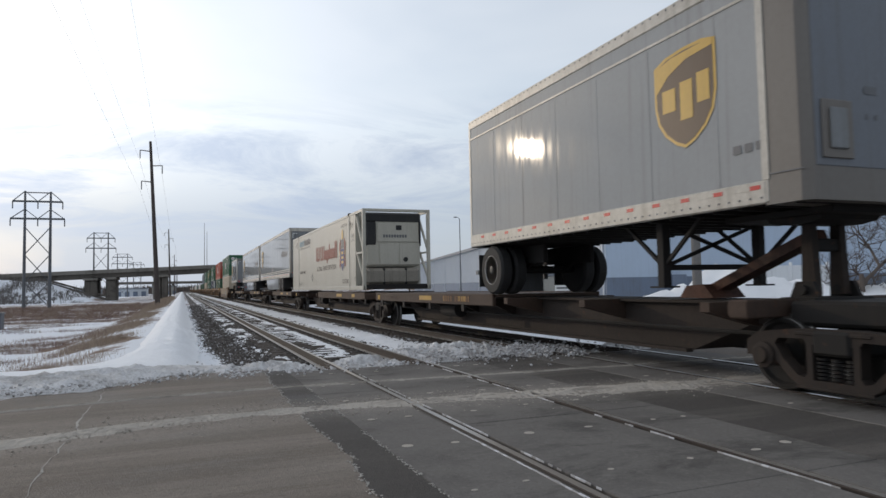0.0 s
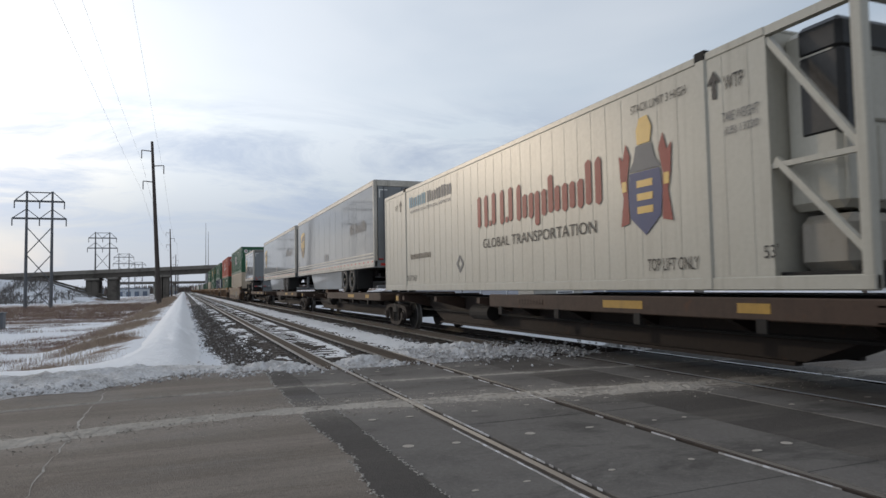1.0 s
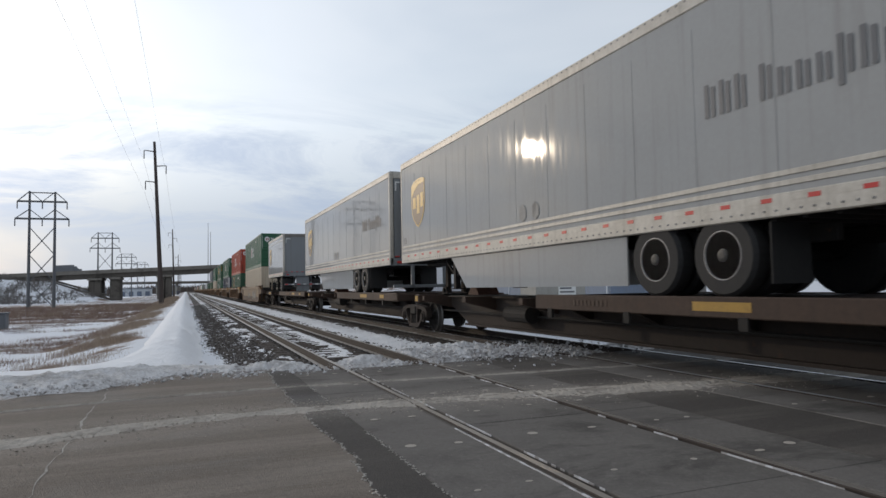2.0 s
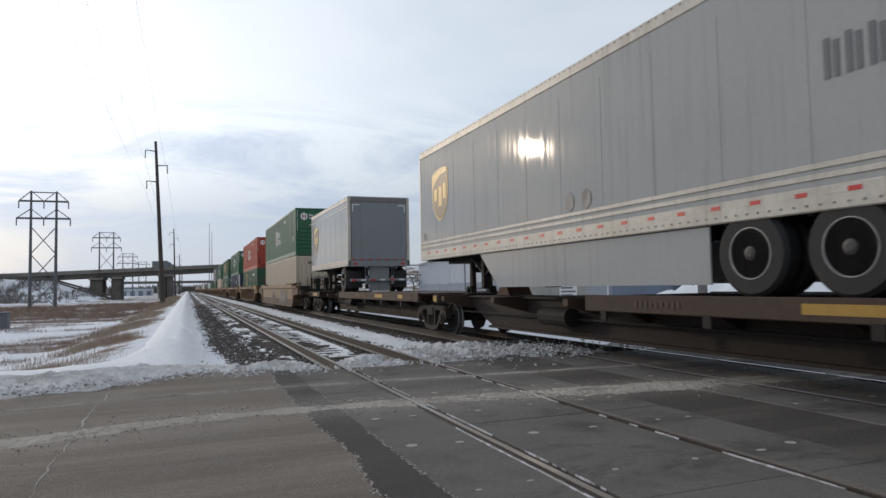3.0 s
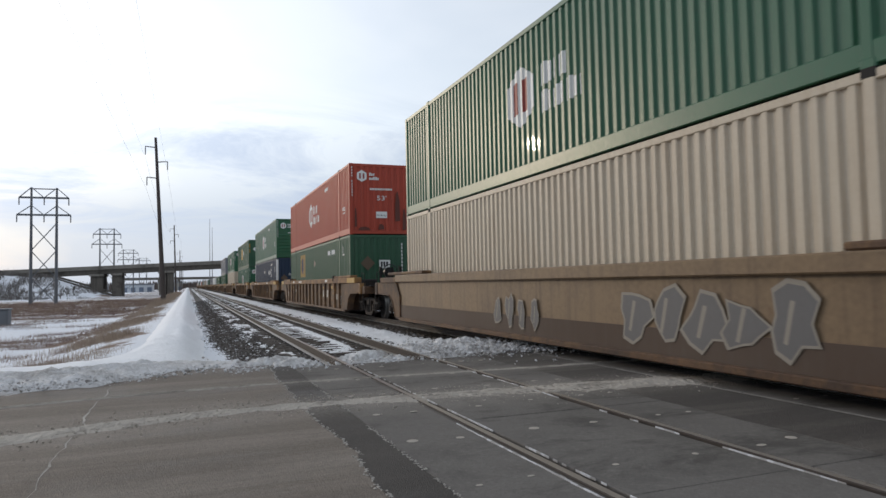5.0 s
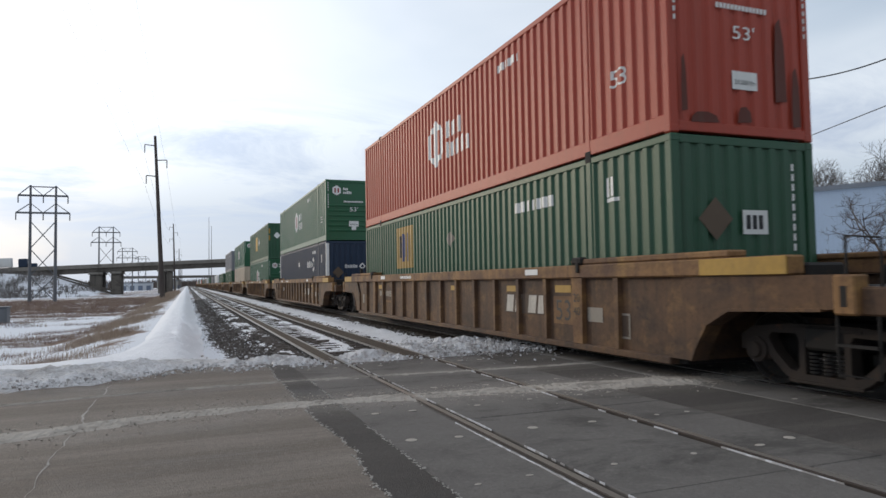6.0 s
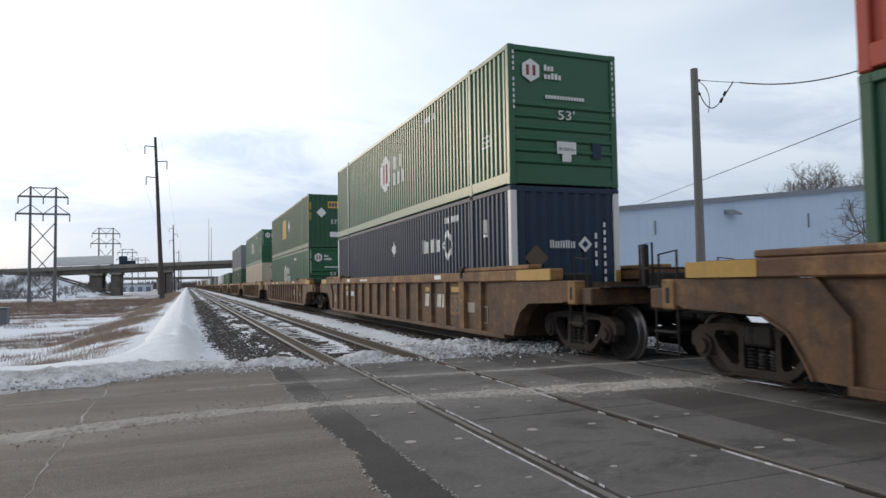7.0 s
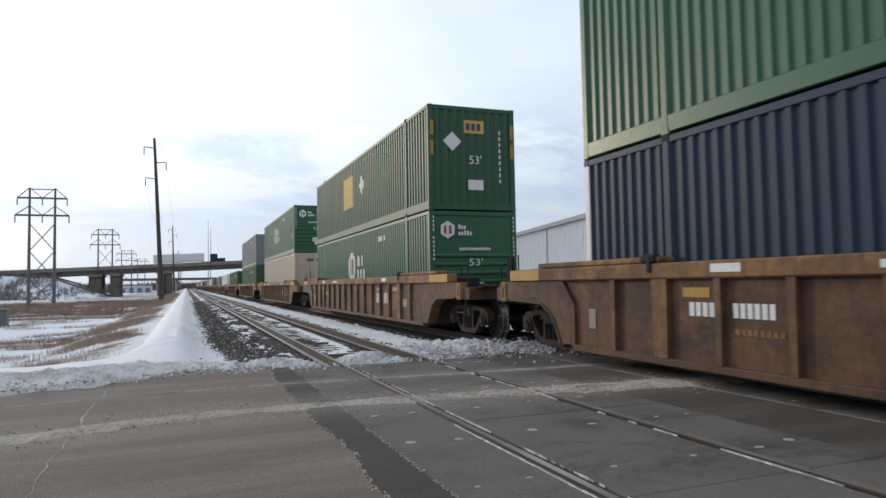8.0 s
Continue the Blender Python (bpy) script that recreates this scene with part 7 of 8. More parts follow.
def trailer(name, s, L, z0, z1, nose_lead, label, seams, tandem, skirt, emblem, wordmark, double_rail, group="grey trailers", roof_cap=True):
    """A van trailer. nose_lead: its front is at the leading end."""
    c = thing(name, label, "trailer", group)
    x = 1.30
    for sx in (-1, 1):
        a, b = sorted((sx * (x - 0.03), sx * x))
        n0 = 0.50 if nose_lead else 0.0
        wall = part("side_wall", Shape().box(a, b, n0 + 0.10, L - 0.10, z0 + 0.24, z1 - 0.18), M_TRAILER, c, "satin grey sheet side")
        a, b = sorted((sx * (x - 0.08), sx * (x + 0.018)))
        part("top_rail", Shape().box(a, b, n0 + 0.05, L - 0.05, z1 - 0.20, z1 - 0.0, 0.02), M_TRIM, c, "pale top rail")
        part("bottom_rail", Shape().box(a, b, n0 + 0.05, L - 0.05, z0 + 0.0, z0 + 0.26, 0.015), M_TRIM, c, "pale bottom rail")
        if double_rail:
            for dz in (0.33, 0.44):
                a2, b2 = sorted((sx * x, sx * (x + 0.014)))
                part("rub_strip", Shape().box(a2, b2, 0.1, L - 0.1, z0 + dz, z0 + dz + 0.06, 0.005), M_TRIM, c)
        else:
            a2, b2 = sorted((sx * x, sx * (x + 0.012)))
            part("rub_strip", Shape().box(a2, b2, n0 + 0.1, L - 0.1, z1 - 0.44, z1 - 0.40, 0.004), M_TRIM, c)
        for k in range(1, seams):
            y = k * L / seams
            a2, b2 = sorted((sx * x, sx * (x + 0.004)))
            part("seam", Shape().box(a2, b2, y - 0.018, y + 0.018, z0 + (0.5 if double_rail else 0.27), z1 - 0.45), M_TRAILER, wall)
        # rivets on the rail, red and white tape
        n = int(L / 0.6)
        for k in range(n):
            y = n0 + 0.12 + k * (L - n0 - 0.3) / n
            xm = sx * (x + 0.0185)
            a2, b2 = sorted((xm, xm + sx * 0.003))
            part("tape", Shape().box(a2, b2, y, y + 0.15, z0 + 0.165, z0 + 0.215), M_REDTAPE, c, "red reflector tape")
            part("tape", Shape().box(a2, b2, y + 0.15, y + 0.38, z0 + 0.165, z0 + 0.215), M_TRIM, c, "white reflector tape")
        riv = Shape()
        for k in range(int((L - n0) / 0.16)):
            y = n0 + 0.1 + k * 0.16
            riv.box(sx * (x + 0.02) - 0.006, sx * (x + 0.02) + 0.006, y, y + 0.022, z0 + 0.06, z0 + 0.082)
            riv.box(sx * (x + 0.02) - 0.006, sx * (x + 0.02) + 0.006, y, y + 0.022, z1 - 0.06, z1 - 0.038)
        tagged(part("rivets", riv, M_GALV, c), kind="stuff")
        for y in (n0, L - 0.12):
            a, b = sorted((sx * (x - 0.12), sx * (x + 0.012)))
            part("corner_post", Shape().box(a, b, y, y + 0.12, z0, z1 - 0.01, 0.025), M_TRIM, c)
    part("roof", Shape().box(-x + 0.02, x - 0.02, n0 + 0.02, L - 0.02, z1 - 0.05, z1 + 0.01, 0.01), M_TRAILER, c)
    part("floor", Shape().box(-x + 0.05, x - 0.05, 0.05, L - 0.05, z0 + 0.02, z0 + 0.18), M_STEEL_DARK, c)
    beams = Shape()
    for k in range(int(L / 0.4)):
        beams.box(-x + 0.08, x - 0.08, 0.2 + k * 0.4, 0.26 + k * 0.4, z0 - 0.03, z0 + 0.03)
    tagged(part("floor_beam", beams, M_STEEL_DARK, c), kind="stuff")
    nose, rear = (0.0, L) if nose_lead else (L, 0.0)
    m = 1 if nose_lead else -1

    def Y(d):
        """d metres back from the trailer's nose."""
        return nose + m * d

    def span2(a, b):
        return min(Y(a), Y(b)), max(Y(a), Y(b))
    # nose wall
    a, b = span2(0.0, 0.06)
    if nose_lead:
        part("nose_corner", Shape().prism([(-x - 0.004, 0.56), (-x - 0.004, 0.10), (-x + 0.07, 0.0), (x - 0.07, 0.0), (x + 0.004, 0.10), (x + 0.004, 0.56)], 2, z0 - 0.02, z1 - 0.005), M_NOSE, c, "dull tan nose with folded corners")
        for sx in (-1, 1):
            a, b = sorted((sx * (x + 0.004), sx * (x + 0.016)))
            part("nose_strip", Shape().box(a, b, 0.50, 0.60, z0 + 0.26, z1 - 0.01, 0.004), M_TRIM, c, "pale strip behind the nose")
            part("nose_seam", Shape().box(a, sx * x + sx * 0.008 if sx > 0 else b, 0.06, 0.5, z0 + 0.31, z0 + 0.325), M_INKGREY, c)
        part("nose_wall", Shape().box(-x + 0.10, x - 0.10, -0.008, 0.02, z0 + 0.34, z1 - 0.06, 0.006), M_NOSEWALL, c, "blue-grey front wall")
        frame_box = part("socket_frame", Shape().box(-1.12, -0.66, -0.03, -0.009, z0 + 0.42, z0 + 1.05, 0.01), M_NOSE, c)
        part("socket_box", Shape().box(-1.02, -0.76, -0.055, -0.031, z0 + 0.52, z0 + 0.96, 0.015), M_TRAILER_END, frame_box, "grey socket box")
        for q in (rect(0, 0, 0.2, 0.09), rect(0, -0.28, 0.05, -0.22), rect(0.15, -0.28, 0.2, -0.22)):
            end_mark(c, flat([q]), M_INKGREY, -0.45, -0.009, z0 + 1.15)
    else:
        part("nose_wall", Shape().box(-x + 0.12, x - 0.12, a, b, z0 + 0.02, z1 - 0.04, 0.01), M_TRAILER, c, "grey nose wall")
    # doors
    e0, e1 = span2(L - 0.05, L)
    out = -0.012 if rear == 0 else 0.012
    if L < 10:
        part("door", Shape().box(-x + 0.14, x - 0.14, e0, e1, z0 + 0.24, z1 - 0.22, 0.01), M_TRAILER_END, c, "plain grey roll-up rear door")
    for sx in (-1, 1) if L > 10 else ():
        part("door", Shape().box(min(sx * 0.008, sx * (x - 0.14)), max(sx * 0.008, sx * (x - 0.14)), e0, e1, z0 + 0.24, z1 - 0.22, 0.01), M_TRAILER_END, c, "grey rear door")
    hw = Shape()
    for sx in (-1, 1):
        for o in (0.30, 0.95):
            hw.tube((sx * o, rear + out * 2, z0 + 0.25), (sx * o, rear + out * 2, z1 - 0.25), 0.016, 6)
    if L > 10:
        part("lock_rod", hw, M_GALV, c)
    part("door_header", Shape().box(-x + 0.12, x - 0.12, e0, e1 + 0.0, z1 - 0.21, z1 - 0.02, 0.01), M_NOSE if L < 10 else M_TRIM, c)
    part("door_sill", Shape().box(-x, x, e0, e1, z0 - 0.02, z0 + 0.23, 0.01), M_TRAILER_END, c)
    for k in range(7):
        part("door_tape", Shape().box(-1.15 + k * 0.35, -1.0 + k * 0.35, min(rear, rear + out), max(rear, rear + out), z0 + 0.25, z0 + 0.29), M_REDTAPE, c)
    for sx in (-1, 1):
        part("corner_mark", Shape().box(min(sx * 0.82, sx * 1.12), max(sx * 0.82, sx * 1.12), min(rear, rear + out), max(rear, rear + out), z1 - 0.36, z1 - 0.32).box(min(sx * 1.08, sx * 1.12), max(sx * 1.08, sx * 1.12), min(rear, rear + out), max(rear, rear + out), z1 - 0.62, z1 - 0.36), M_WHITE, c)
    # under-run guard, bogie
    zg = 1.25 if L > 10 else 1.52
    part("guard", Shape().box(-1.2, 1.2, *span2(L - 0.12, L), zg, zg + 0.10, 0.01), M_TRAILER_END, c)
    if L < 10:
        part("guard_plate", Shape().box(-0.42, 0.45, *span2(L - 0.16, L - 0.125), 1.12, z0, 0.01), M_TRAILER_END, c, "grey plate under the rear door")
        for k in range(6):
            part("guard_tape", Shape().box(-1.17 + k * 0.40, -0.97 + k * 0.40, min(rear, rear + out), max(rear, rear + out), zg + 0.02, zg + 0.08), M_REDTAPE if k % 2 == 0 else M_WHITE, c)
    for sx in (-1, 1):
        part("guard_post", Shape().box(sx * 0.55 - 0.05, sx * 0.55 + 0.05, *span2(L - 0.1, L), zg - 0.12 if L < 10 else 1.25, z0, 0.005), M_TRAILER_END, c)
        part("tail_lamp", Shape().box(sx * 1.0 - 0.08, sx * 1.0 + 0.08, min(rear, rear + out), max(rear, rear + out), z0 + 0.05, z0 + 0.13), M_REDTAPE, c)
    axles = (L - 2.55, L - 3.80) if tandem else (L - 1.0,)
    if tandem:
        axles = (L - 3.35, L - 4.60)
    for d in axles:
        part("axle", Shape().tube((-1.1, Y(d), 1.09 + 0.51), (1.1, Y(d), 1.09 + 0.51), 0.075, 10), M_STEEL_DARK, c)
        for sx in (-1, 1):
            road_wheel(c, sx * (x - 0.01), Y(d), 1.09 + 0.51, sx)
            part("spring_hanger", Shape().prism([(Y(d) - 0.45, 1.75), (Y(d) + 0.45, 1.75), (Y(d) + 0.12, 1.58), (Y(d) - 0.12, 1.58)], 0, sx * 0.5 - 0.04, sx * 0.5 + 0.04), M_STEEL_DARK, c)
    lo, hi = min(axles), max(axles)
    part("slider", Shape().box(-0.6, -0.5, *span2(lo - 1.0, hi + 1.0), 1.72, z0 - 0.05, 0.01).box(0.5, 0.6, *span2(lo - 1.0, hi + 1.0), 1.72, z0 - 0.05, 0.01), M_STEEL_DARK, c)
    for sx in (-1, 1):
        part("mud_flap", Shape().box(sx * 0.95 - 0.3, sx * 0.95 + 0.3, *span2(hi + 0.68, hi + 0.70), 1.25, 1.95), M_BLACK, c, "black mud flap")
    # landing gear
    g = 2.7 if L < 10 else 3.3
    for sx in (-1, 1):
        leg = part("landing_leg", Shape().box(sx * 0.9 - 0.07, sx * 0.9 + 0.07, *span2(g, g + 0.14), 1.22, z0, 0.01), M_STEEL_DARK, c)
        part("foot", Shape().box(sx * 0.9 - 0.14, sx * 0.9 + 0.14, *span2(g - 0.08, g + 0.22), 1.20, 1.225), M_STEEL_DARK, leg)
        part("leg_brace", Shape().beam((sx * 0.9, Y(g + 0.07), 1.5), (sx * 0.9, Y(g + 0.9), z0), 0.05, 0.05).beam((sx * 0.9, Y(g + 0.07), 1.5), (sx * 0.9, Y(g - 0.7), z0), 0.05, 0.05), M_STEEL_DARK, leg)
    part("gear_cross", Shape().box(-0.9, 0.9, *span2(g + 0.04, g + 0.10), 1.45, 1.53).beam((-0.9, Y(g + 0.07), 1.5), (0.9, Y(g + 0.07), z0), 0.05, 0.05).beam((0.9, Y(g + 0.07), 1.5), (-0.9, Y(g + 0.07), z0), 0.05, 0.05), M_STEEL_DARK, c)
    part("kingpin_plate", Shape().box(-0.6, 0.6, *span2(0.3, 1.9), z0 - 0.10, z0 - 0.02, 0.01), M_STEEL_DARK, c)
    if skirt:
        for sx in (-1, 1):
            p, q = g + 0.6, L - 5.25
            part("side_skirt", Shape().prism([(Y(p), z0 - 0.01), (Y(q), z0 - 0.01), (Y(q), 1.24), (Y(p + 0.9), 1.24)], 0, sx * (x - 0.05) - 0.012, sx * (x - 0.05) + 0.012), M_TRAILER, c, "smooth grey side skirt")
    xm = -x - 0.006
    if emblem:
        d, ez, w, h = emblem
        shield(c, xm, Y(d), z0 + ez, w, h)
    if wordmark:
        d, ez, w, h = wordmark
        seq = []
        u = 0.0
        rng = random.Random(2)
        for k in range(10):
            if k == 3:
                u += w * 0.05
            ww = w * 0.085
            tall = h if k in (0, 1, 2, 3, 7, 8) else h * 0.74
            drop = -h * 0.25 if k == 7 else 0
            seq += [rect(u, drop, u + ww * 0.32, tall), rect(u + ww * 0.50, 0, u + ww * 0.80, tall * 0.9)]
            u += w * 0.097
        mark(c, flat(seq), M_INKGREY, xm, Y(d), z0 + ez, False, "dark grey block word mark")
    if L > 10:
        for k in (0, 1):
            y = Y(7.75 + k * 0.5)
            mark(c, flat([hexagon(0.15, 0, 0, 1.15)]), M_GRIT, xm - 0.002, y, z0 + 0.68, False, "white placard holder")
    else:
        mark(c, bars(3, 0.5, 0.10, 0.3, 2), M_INKGREY, xm, Y(1.0), z0 + 0.62, False)
    if L > 10:
        words(c, "53", M_INK, xm, Y(0.30) if nose_lead else Y(0.30) + 0.0, z0 + 0.56, 0.20, 0.17, False)
    return on_train(c, s)


# refrigerated container -----------------------------------------------------
def reefer(s):
    """A cream reefer box: smooth ribbed sides, an open end frame and the cooling unit in it."""
    c = thing("reefer_container", "cream refrigerated container with dark red word mark and crest", "container")
    z0, H, L, x, y0 = 1.18, 2.97, 16.3, 1.30, 1.15
    for sx in (-1, 1):
        a, b = sorted((sx * (x - 0.05), sx * (x - 0.012)))
        wall = part("side_wall", Shape().box(a, b, y0, L - 0.1, z0 + 0.16, z0 + H - 0.1), M_CREAM, c, "cream panel side")
        for k in range(38):
            y = y0 + 0.25 + k * 0.40
            if y < L - 0.2:
                a2, b2 = sorted((sx * (x - 0.012), sx * (x - 0.0085)))
                part("seam", Shape().box(a2, b2, y, y + 0.022, z0 + 0.17, z0 + H - 0.12), M_CREAM, wall)
        a, b = sorted((sx * (x - 0.09), sx * (x + 0.002)))
        part("top_rail", Shape().box(a, b, y0, L, z0 + H - 0.11, z0 + H, 0.015), M_CREAM, c)
        part("bottom_rail", Shape().box(a, b, 0.0, L, z0, z0 + 0.16, 0.015), M_CREAM, c)
        for y in (2.15, L - 2.1):
            part("side_post", Shape().box(min(sx * (x - .1), sx * (x + .012)), max(sx * (x - .1), sx * (x + .012)), y - 0.09, y + 0.09, z0, z0 + H + 0.02, 0.02), M_CREAM, c)
            part("casting", Shape().box(min(sx * (x - .12), sx * (x + .016)), max(sx * (x - .12), sx * (x + .016)), y - 0.10, y + 0.10, z0 + H - 0.10, z0 + H + 0.04, 0.02), M_STEEL_DARK, c)
        part("corner_post", Shape().box(min(sx * (x - .12), sx * x), max(sx * (x - .12), sx * x), 0.0, 0.14, z0, z0 + H, 0.02), M_CREAM, c)
        part("corner_post", Shape().box(min(sx * (x - .12), sx * x), max(sx * (x - .12), sx * x), L - 0.14, L, z0, z0 + H, 0.02), M_CREAM, c)
        part("frame_brace", Shape().beam((sx * (x - .06), 0.07, z0 + 1.35), (sx * (x - .06), y0, z0 + H - 0.15), 0.07, 0.07).beam((sx * (x - .06), 0.07, z0 + 0.35), (sx * (x - .06), y0 - 0.05, z0 + 1.45), 0.07, 0.07).beam((sx * (x - .06), 0.07, z0 + 1.38), (sx * (x - .06), y0, z0 + 1.38), 0.06, 0.06), M_CREAM, c, "open diagonal frame brace")
        part("frame_top", Shape().beam((sx * (x - .05), 0.05, z0 + H - 0.06), (sx * (x - .05), y0, z0 + H - 0.06), 0.09, 0.10), M_CREAM, c)
    part("frame_header", Shape().box(-x, x, 0.02, 0.13, z0 + H - 0.11, z0 + H, 0.02), M_CREAM, c)
    part("roof", Shape().box(-x + 0.05, x - 0.05, y0, L - 0.05, z0 + H - 0.04, z0 + H - 0.01), M_CREAM, c)
    part("floor", Shape().box(-x + 0.05, x - 0.05, 0.05, L - 0.05, z0 + 0.02, z0 + 0.14), M_STEEL_DARK, c)
    part("front_wall", Shape().box(-x + 0.05, x - 0.05, y0, y0 + 0.08, z0 + 0.15, z0 + H - 0.05), M_CREAM, c)
    part("rear_wall", Shape().box(-x + 0.1, x - 0.1, L - 0.1, L - 0.02, z0 + 0.1, z0 + H - 0.05), M_CREAM, c)
    unit = part("cooling_unit", Shape().box(-1.06, 1.06, 0.44, y0, z0 + 0.86, z0 + 2.86, 0.08), M_CREAM, c, "cream cooling unit with black cowl")
    part("cowl", Shape().box(-1.08, 1.08, 0.41, 0.95, z0 + 2.50, z0 + 2.87, 0.06).box(-1.08, -0.66, 0.40, 0.95, z0 + 1.62, z0 + 2.56, 0.06).box(1.0, 1.08, 0.41, 0.95, z0 + 1.62, z0 + 2.56, 0.03), M_BLACKP, unit, "black plastic cowl")
    for u0, u1 in ((-1.03, -0.58), (-0.56, 0.20), (0.22, 1.03)):
        part("unit_door", Shape().box(u0, u1, 0.415, 0.47, z0 + 0.92, z0 + 1.74, 0.02), M_CREAM, unit)
    part("upper_door", Shape().box(-0.64, 0.98, 0.40, 0.45, z0 + 1.77, z0 + 2.48, 0.03), M_CREAM, unit)
    part("gauge", Shape().tube((0.45, 0.39, z0 + 1.12), (0.45, 0.42, z0 + 1.12), 0.09, 14), M_BLACKP, unit)
    end_mark(c, flat([rect(0, 0, 0.22, 0.18)]), M_INK, 0.08, 0.398, z0 + 2.22, name="badge")
    end_mark(c, bars(9, 0.95, 0.11, 0.3, 1), M_INKGREY, -0.42, 0.398, z0 + 1.94)
    tank = part("fuel_tank", Shape().box(-1.08, 1.0, 0.34, 1.05, z0 + 0.20, z0 + 0.80, 0.10), M_TANK, c, "grimy tan fuel tank")
    for u in (-0.45, 0.4):
        part("tank_strap", Shape().box(u, u + 0.09, 0.332, 1.055, z0 + 0.195, z0 + 0.808, 0.10), M_BLACK, tank)
    part("tank_shelf", Shape().box(-1.2, 1.2, 0.1, y0, z0 + 0.14, z0 + 0.20), M_STEEL_DARK, c)
    xm = -x + 0.002
    # dark red block word mark, as plain upright forms
    rng = random.Random(6)
    seq, u = [], 0.0
    for k, (w, h0, h1) in enumerate(((0.42, 0, .62), (0.08, 0, .1), (0.45, 0, .62), (0.08, 0, .1), (0.42, 0, .62), (0.34, 0, .42), (0.34, -.16, .42), (0.14, 0, .62), (0.34, 0, .42), (0.34, 0, .42), (0.36, 0, .66))):
        if w < 0.2 and h1 < 0.2:
            seq.append(rect(u, 0, u + w, 0.1))
        else:
            seq += [[(u, h0 + .04), (u + .06, h0), (u + .13, h0 + .04), (u + .13, h1 - .04), (u + .07, h1), (u, h1 - .05)]]
            if w > 0.2:
                seq += [[(u + w - .15, .02), (u + w - .08, -.03), (u + w - .02, .03), (u + w - .02, h1 * .92), (u + w - .08, h1), (u + w - .15, h1 * .88)]]
        u += w + 0.03
    word = flat(seq)
    for v in word.vertices:
        v.co.x *= 4.76 / u
        v.co.y *= 1.12
    mark(c, word, M_CREST_RED, xm, 9.03, z0 + 1.37, False, "dark red block word mark")
    words(c, "GLOBAL TRANSPORTATION", M_INK, xm, 8.77, z0 + 0.91, 4.26, 0.20, False)
    words(c, "TOP LIFT ONLY", M_INK, xm, 3.29, z0 + 0.27, 1.0, 0.17, False)
    words(c, "TOP LIFT ONLY", M_INK, xm, 14.2, z0 + 0.27, 1.0, 0.16, False)
    words(c, "STACK LIMIT 3 HIGH", M_INK, xm, 3.56, z0 + 2.55, 1.14, 0.12, False)
    words(c, "TARE WEIGHT", M_INKGREY, xm, 1.82, z0 + 2.02, 0.55, 0.12, False)
    words(c, "(LB) 13230", M_INKGREY, xm, 1.78, z0 + 1.84, 0.50, 0.12, False)
    words(c, "53'", M_INK, xm, 1.28, z0 + 0.36, 0.20, 0.15, False)
    for y in (2.05, 14.75):
        mark(c, flat([[(0, 0.28), (0.11, 0.12), (0.075, 0.10), (0.035, 0.16), (0.035, -0.08), (-0.035, -0.08), (-0.035, 0.16), (-0.075, 0.10), (-0.11, 0.12)]]), M_INK, xm, y - 0.12, z0 + 2.42, False, "arrow")
        words(c, "WTP", M_INK, xm, y - 0.28 if y < 5 else y + 0.42, z0 + 2.40, 0.30, 0.18, False)
    # pale word mark towards the trailing end
    mark(c, strokes(4, 1.42, 0.30), M_TEAL, xm, 13.78, z0 + 2.36, False, "teal block word mark")
    mark(c, strokes(5, 1.80, 0.30), M_INKGREY, xm, 12.30, z0 + 2.36, False, "grey block word mark")
    words(c, "REFRIGERATED INTERMODAL NETWORK", M_INKGREY, xm, 13.70, z0 + 2.19, 3.1, 0.085, False)
    mark(c, strokes(12, 1.68, 0.15), M_INK, xm, 13.72, z0 + 0.88, False, "dark web-address bars")
    mark(c, flat([[(a * .22, b * .22), (p * .22, q * .22), (p * .13, q * .13), (a * .13, b * .13)] for (a, b), (p, q) in (((0, 1), (1, 0)), ((1, 0), (0, -1)), ((0, -1), (-1, 0)), ((-1, 0), (0, 1)))]), M_INKGREY, xm, 10.09, z0 + 0.63, False, "grey diamond placard frame")
    # crest: plain forms in red, gold and blue
    cy, cz, first = 3.3, z0 + 1.52, set(c.children)
    mark(c, flat([[(-.42, -.62), (.42, -.62), (.48, -.2), (.42, .22), (-.42, .22), (-.48, -.2)], [(-.42, -.62), (0, -.95), (.42, -.62)]]), M_CREST_BLUE, xm, cy, cz, False, "blue crest shield")
    for k in range(3):
        mark(c, flat([rect(-.22, -.55 + k * .24, .22, -.42 + k * .24)]), M_GOLD, xm - 0.003, cy, cz, False)
    mark(c, flat([[(-.72, -.75), (-.46, -.70), (-.50, .1), (-.40, .55), (-.52, .82), (-.62, .5), (-.74, .62), (-.70, .1), (-.62, -.2)], [(.72, -.75), (.46, -.70), (.50, .1), (.40, .55), (.52, .82), (.62, .5), (.74, .62), (.70, .1), (.62, -.2)]]), M_CREST_RED, xm, cy, cz, False, "dark red crest supporters")
    mark(c, flat([[(-.46, .24), (.46, .24), (.3, .42), (.22, .70), (-.22, .70), (-.3, .42)]]), M_INKGREY, xm, cy, cz, False)
    mark(c, flat([[(-.18, .72), (.18, .72), (.24, 1.0), (.12, 1.22), (-.10, 1.20), (-.2, .98)], rect(-.66, -.1, -.52, .1), rect(.52, -.1, .66, .1)]), M_GOLD, xm - 0.002, cy, cz, False, "gold crest top")
    for ob in set(c.children) - first:
        for v in ob.data.vertices:
            v.co.y, v.co.z = cy + (v.co.y - cy) * 0.78, cz + (v.co.z - cz) * 0.78
    return on_train(c, s)


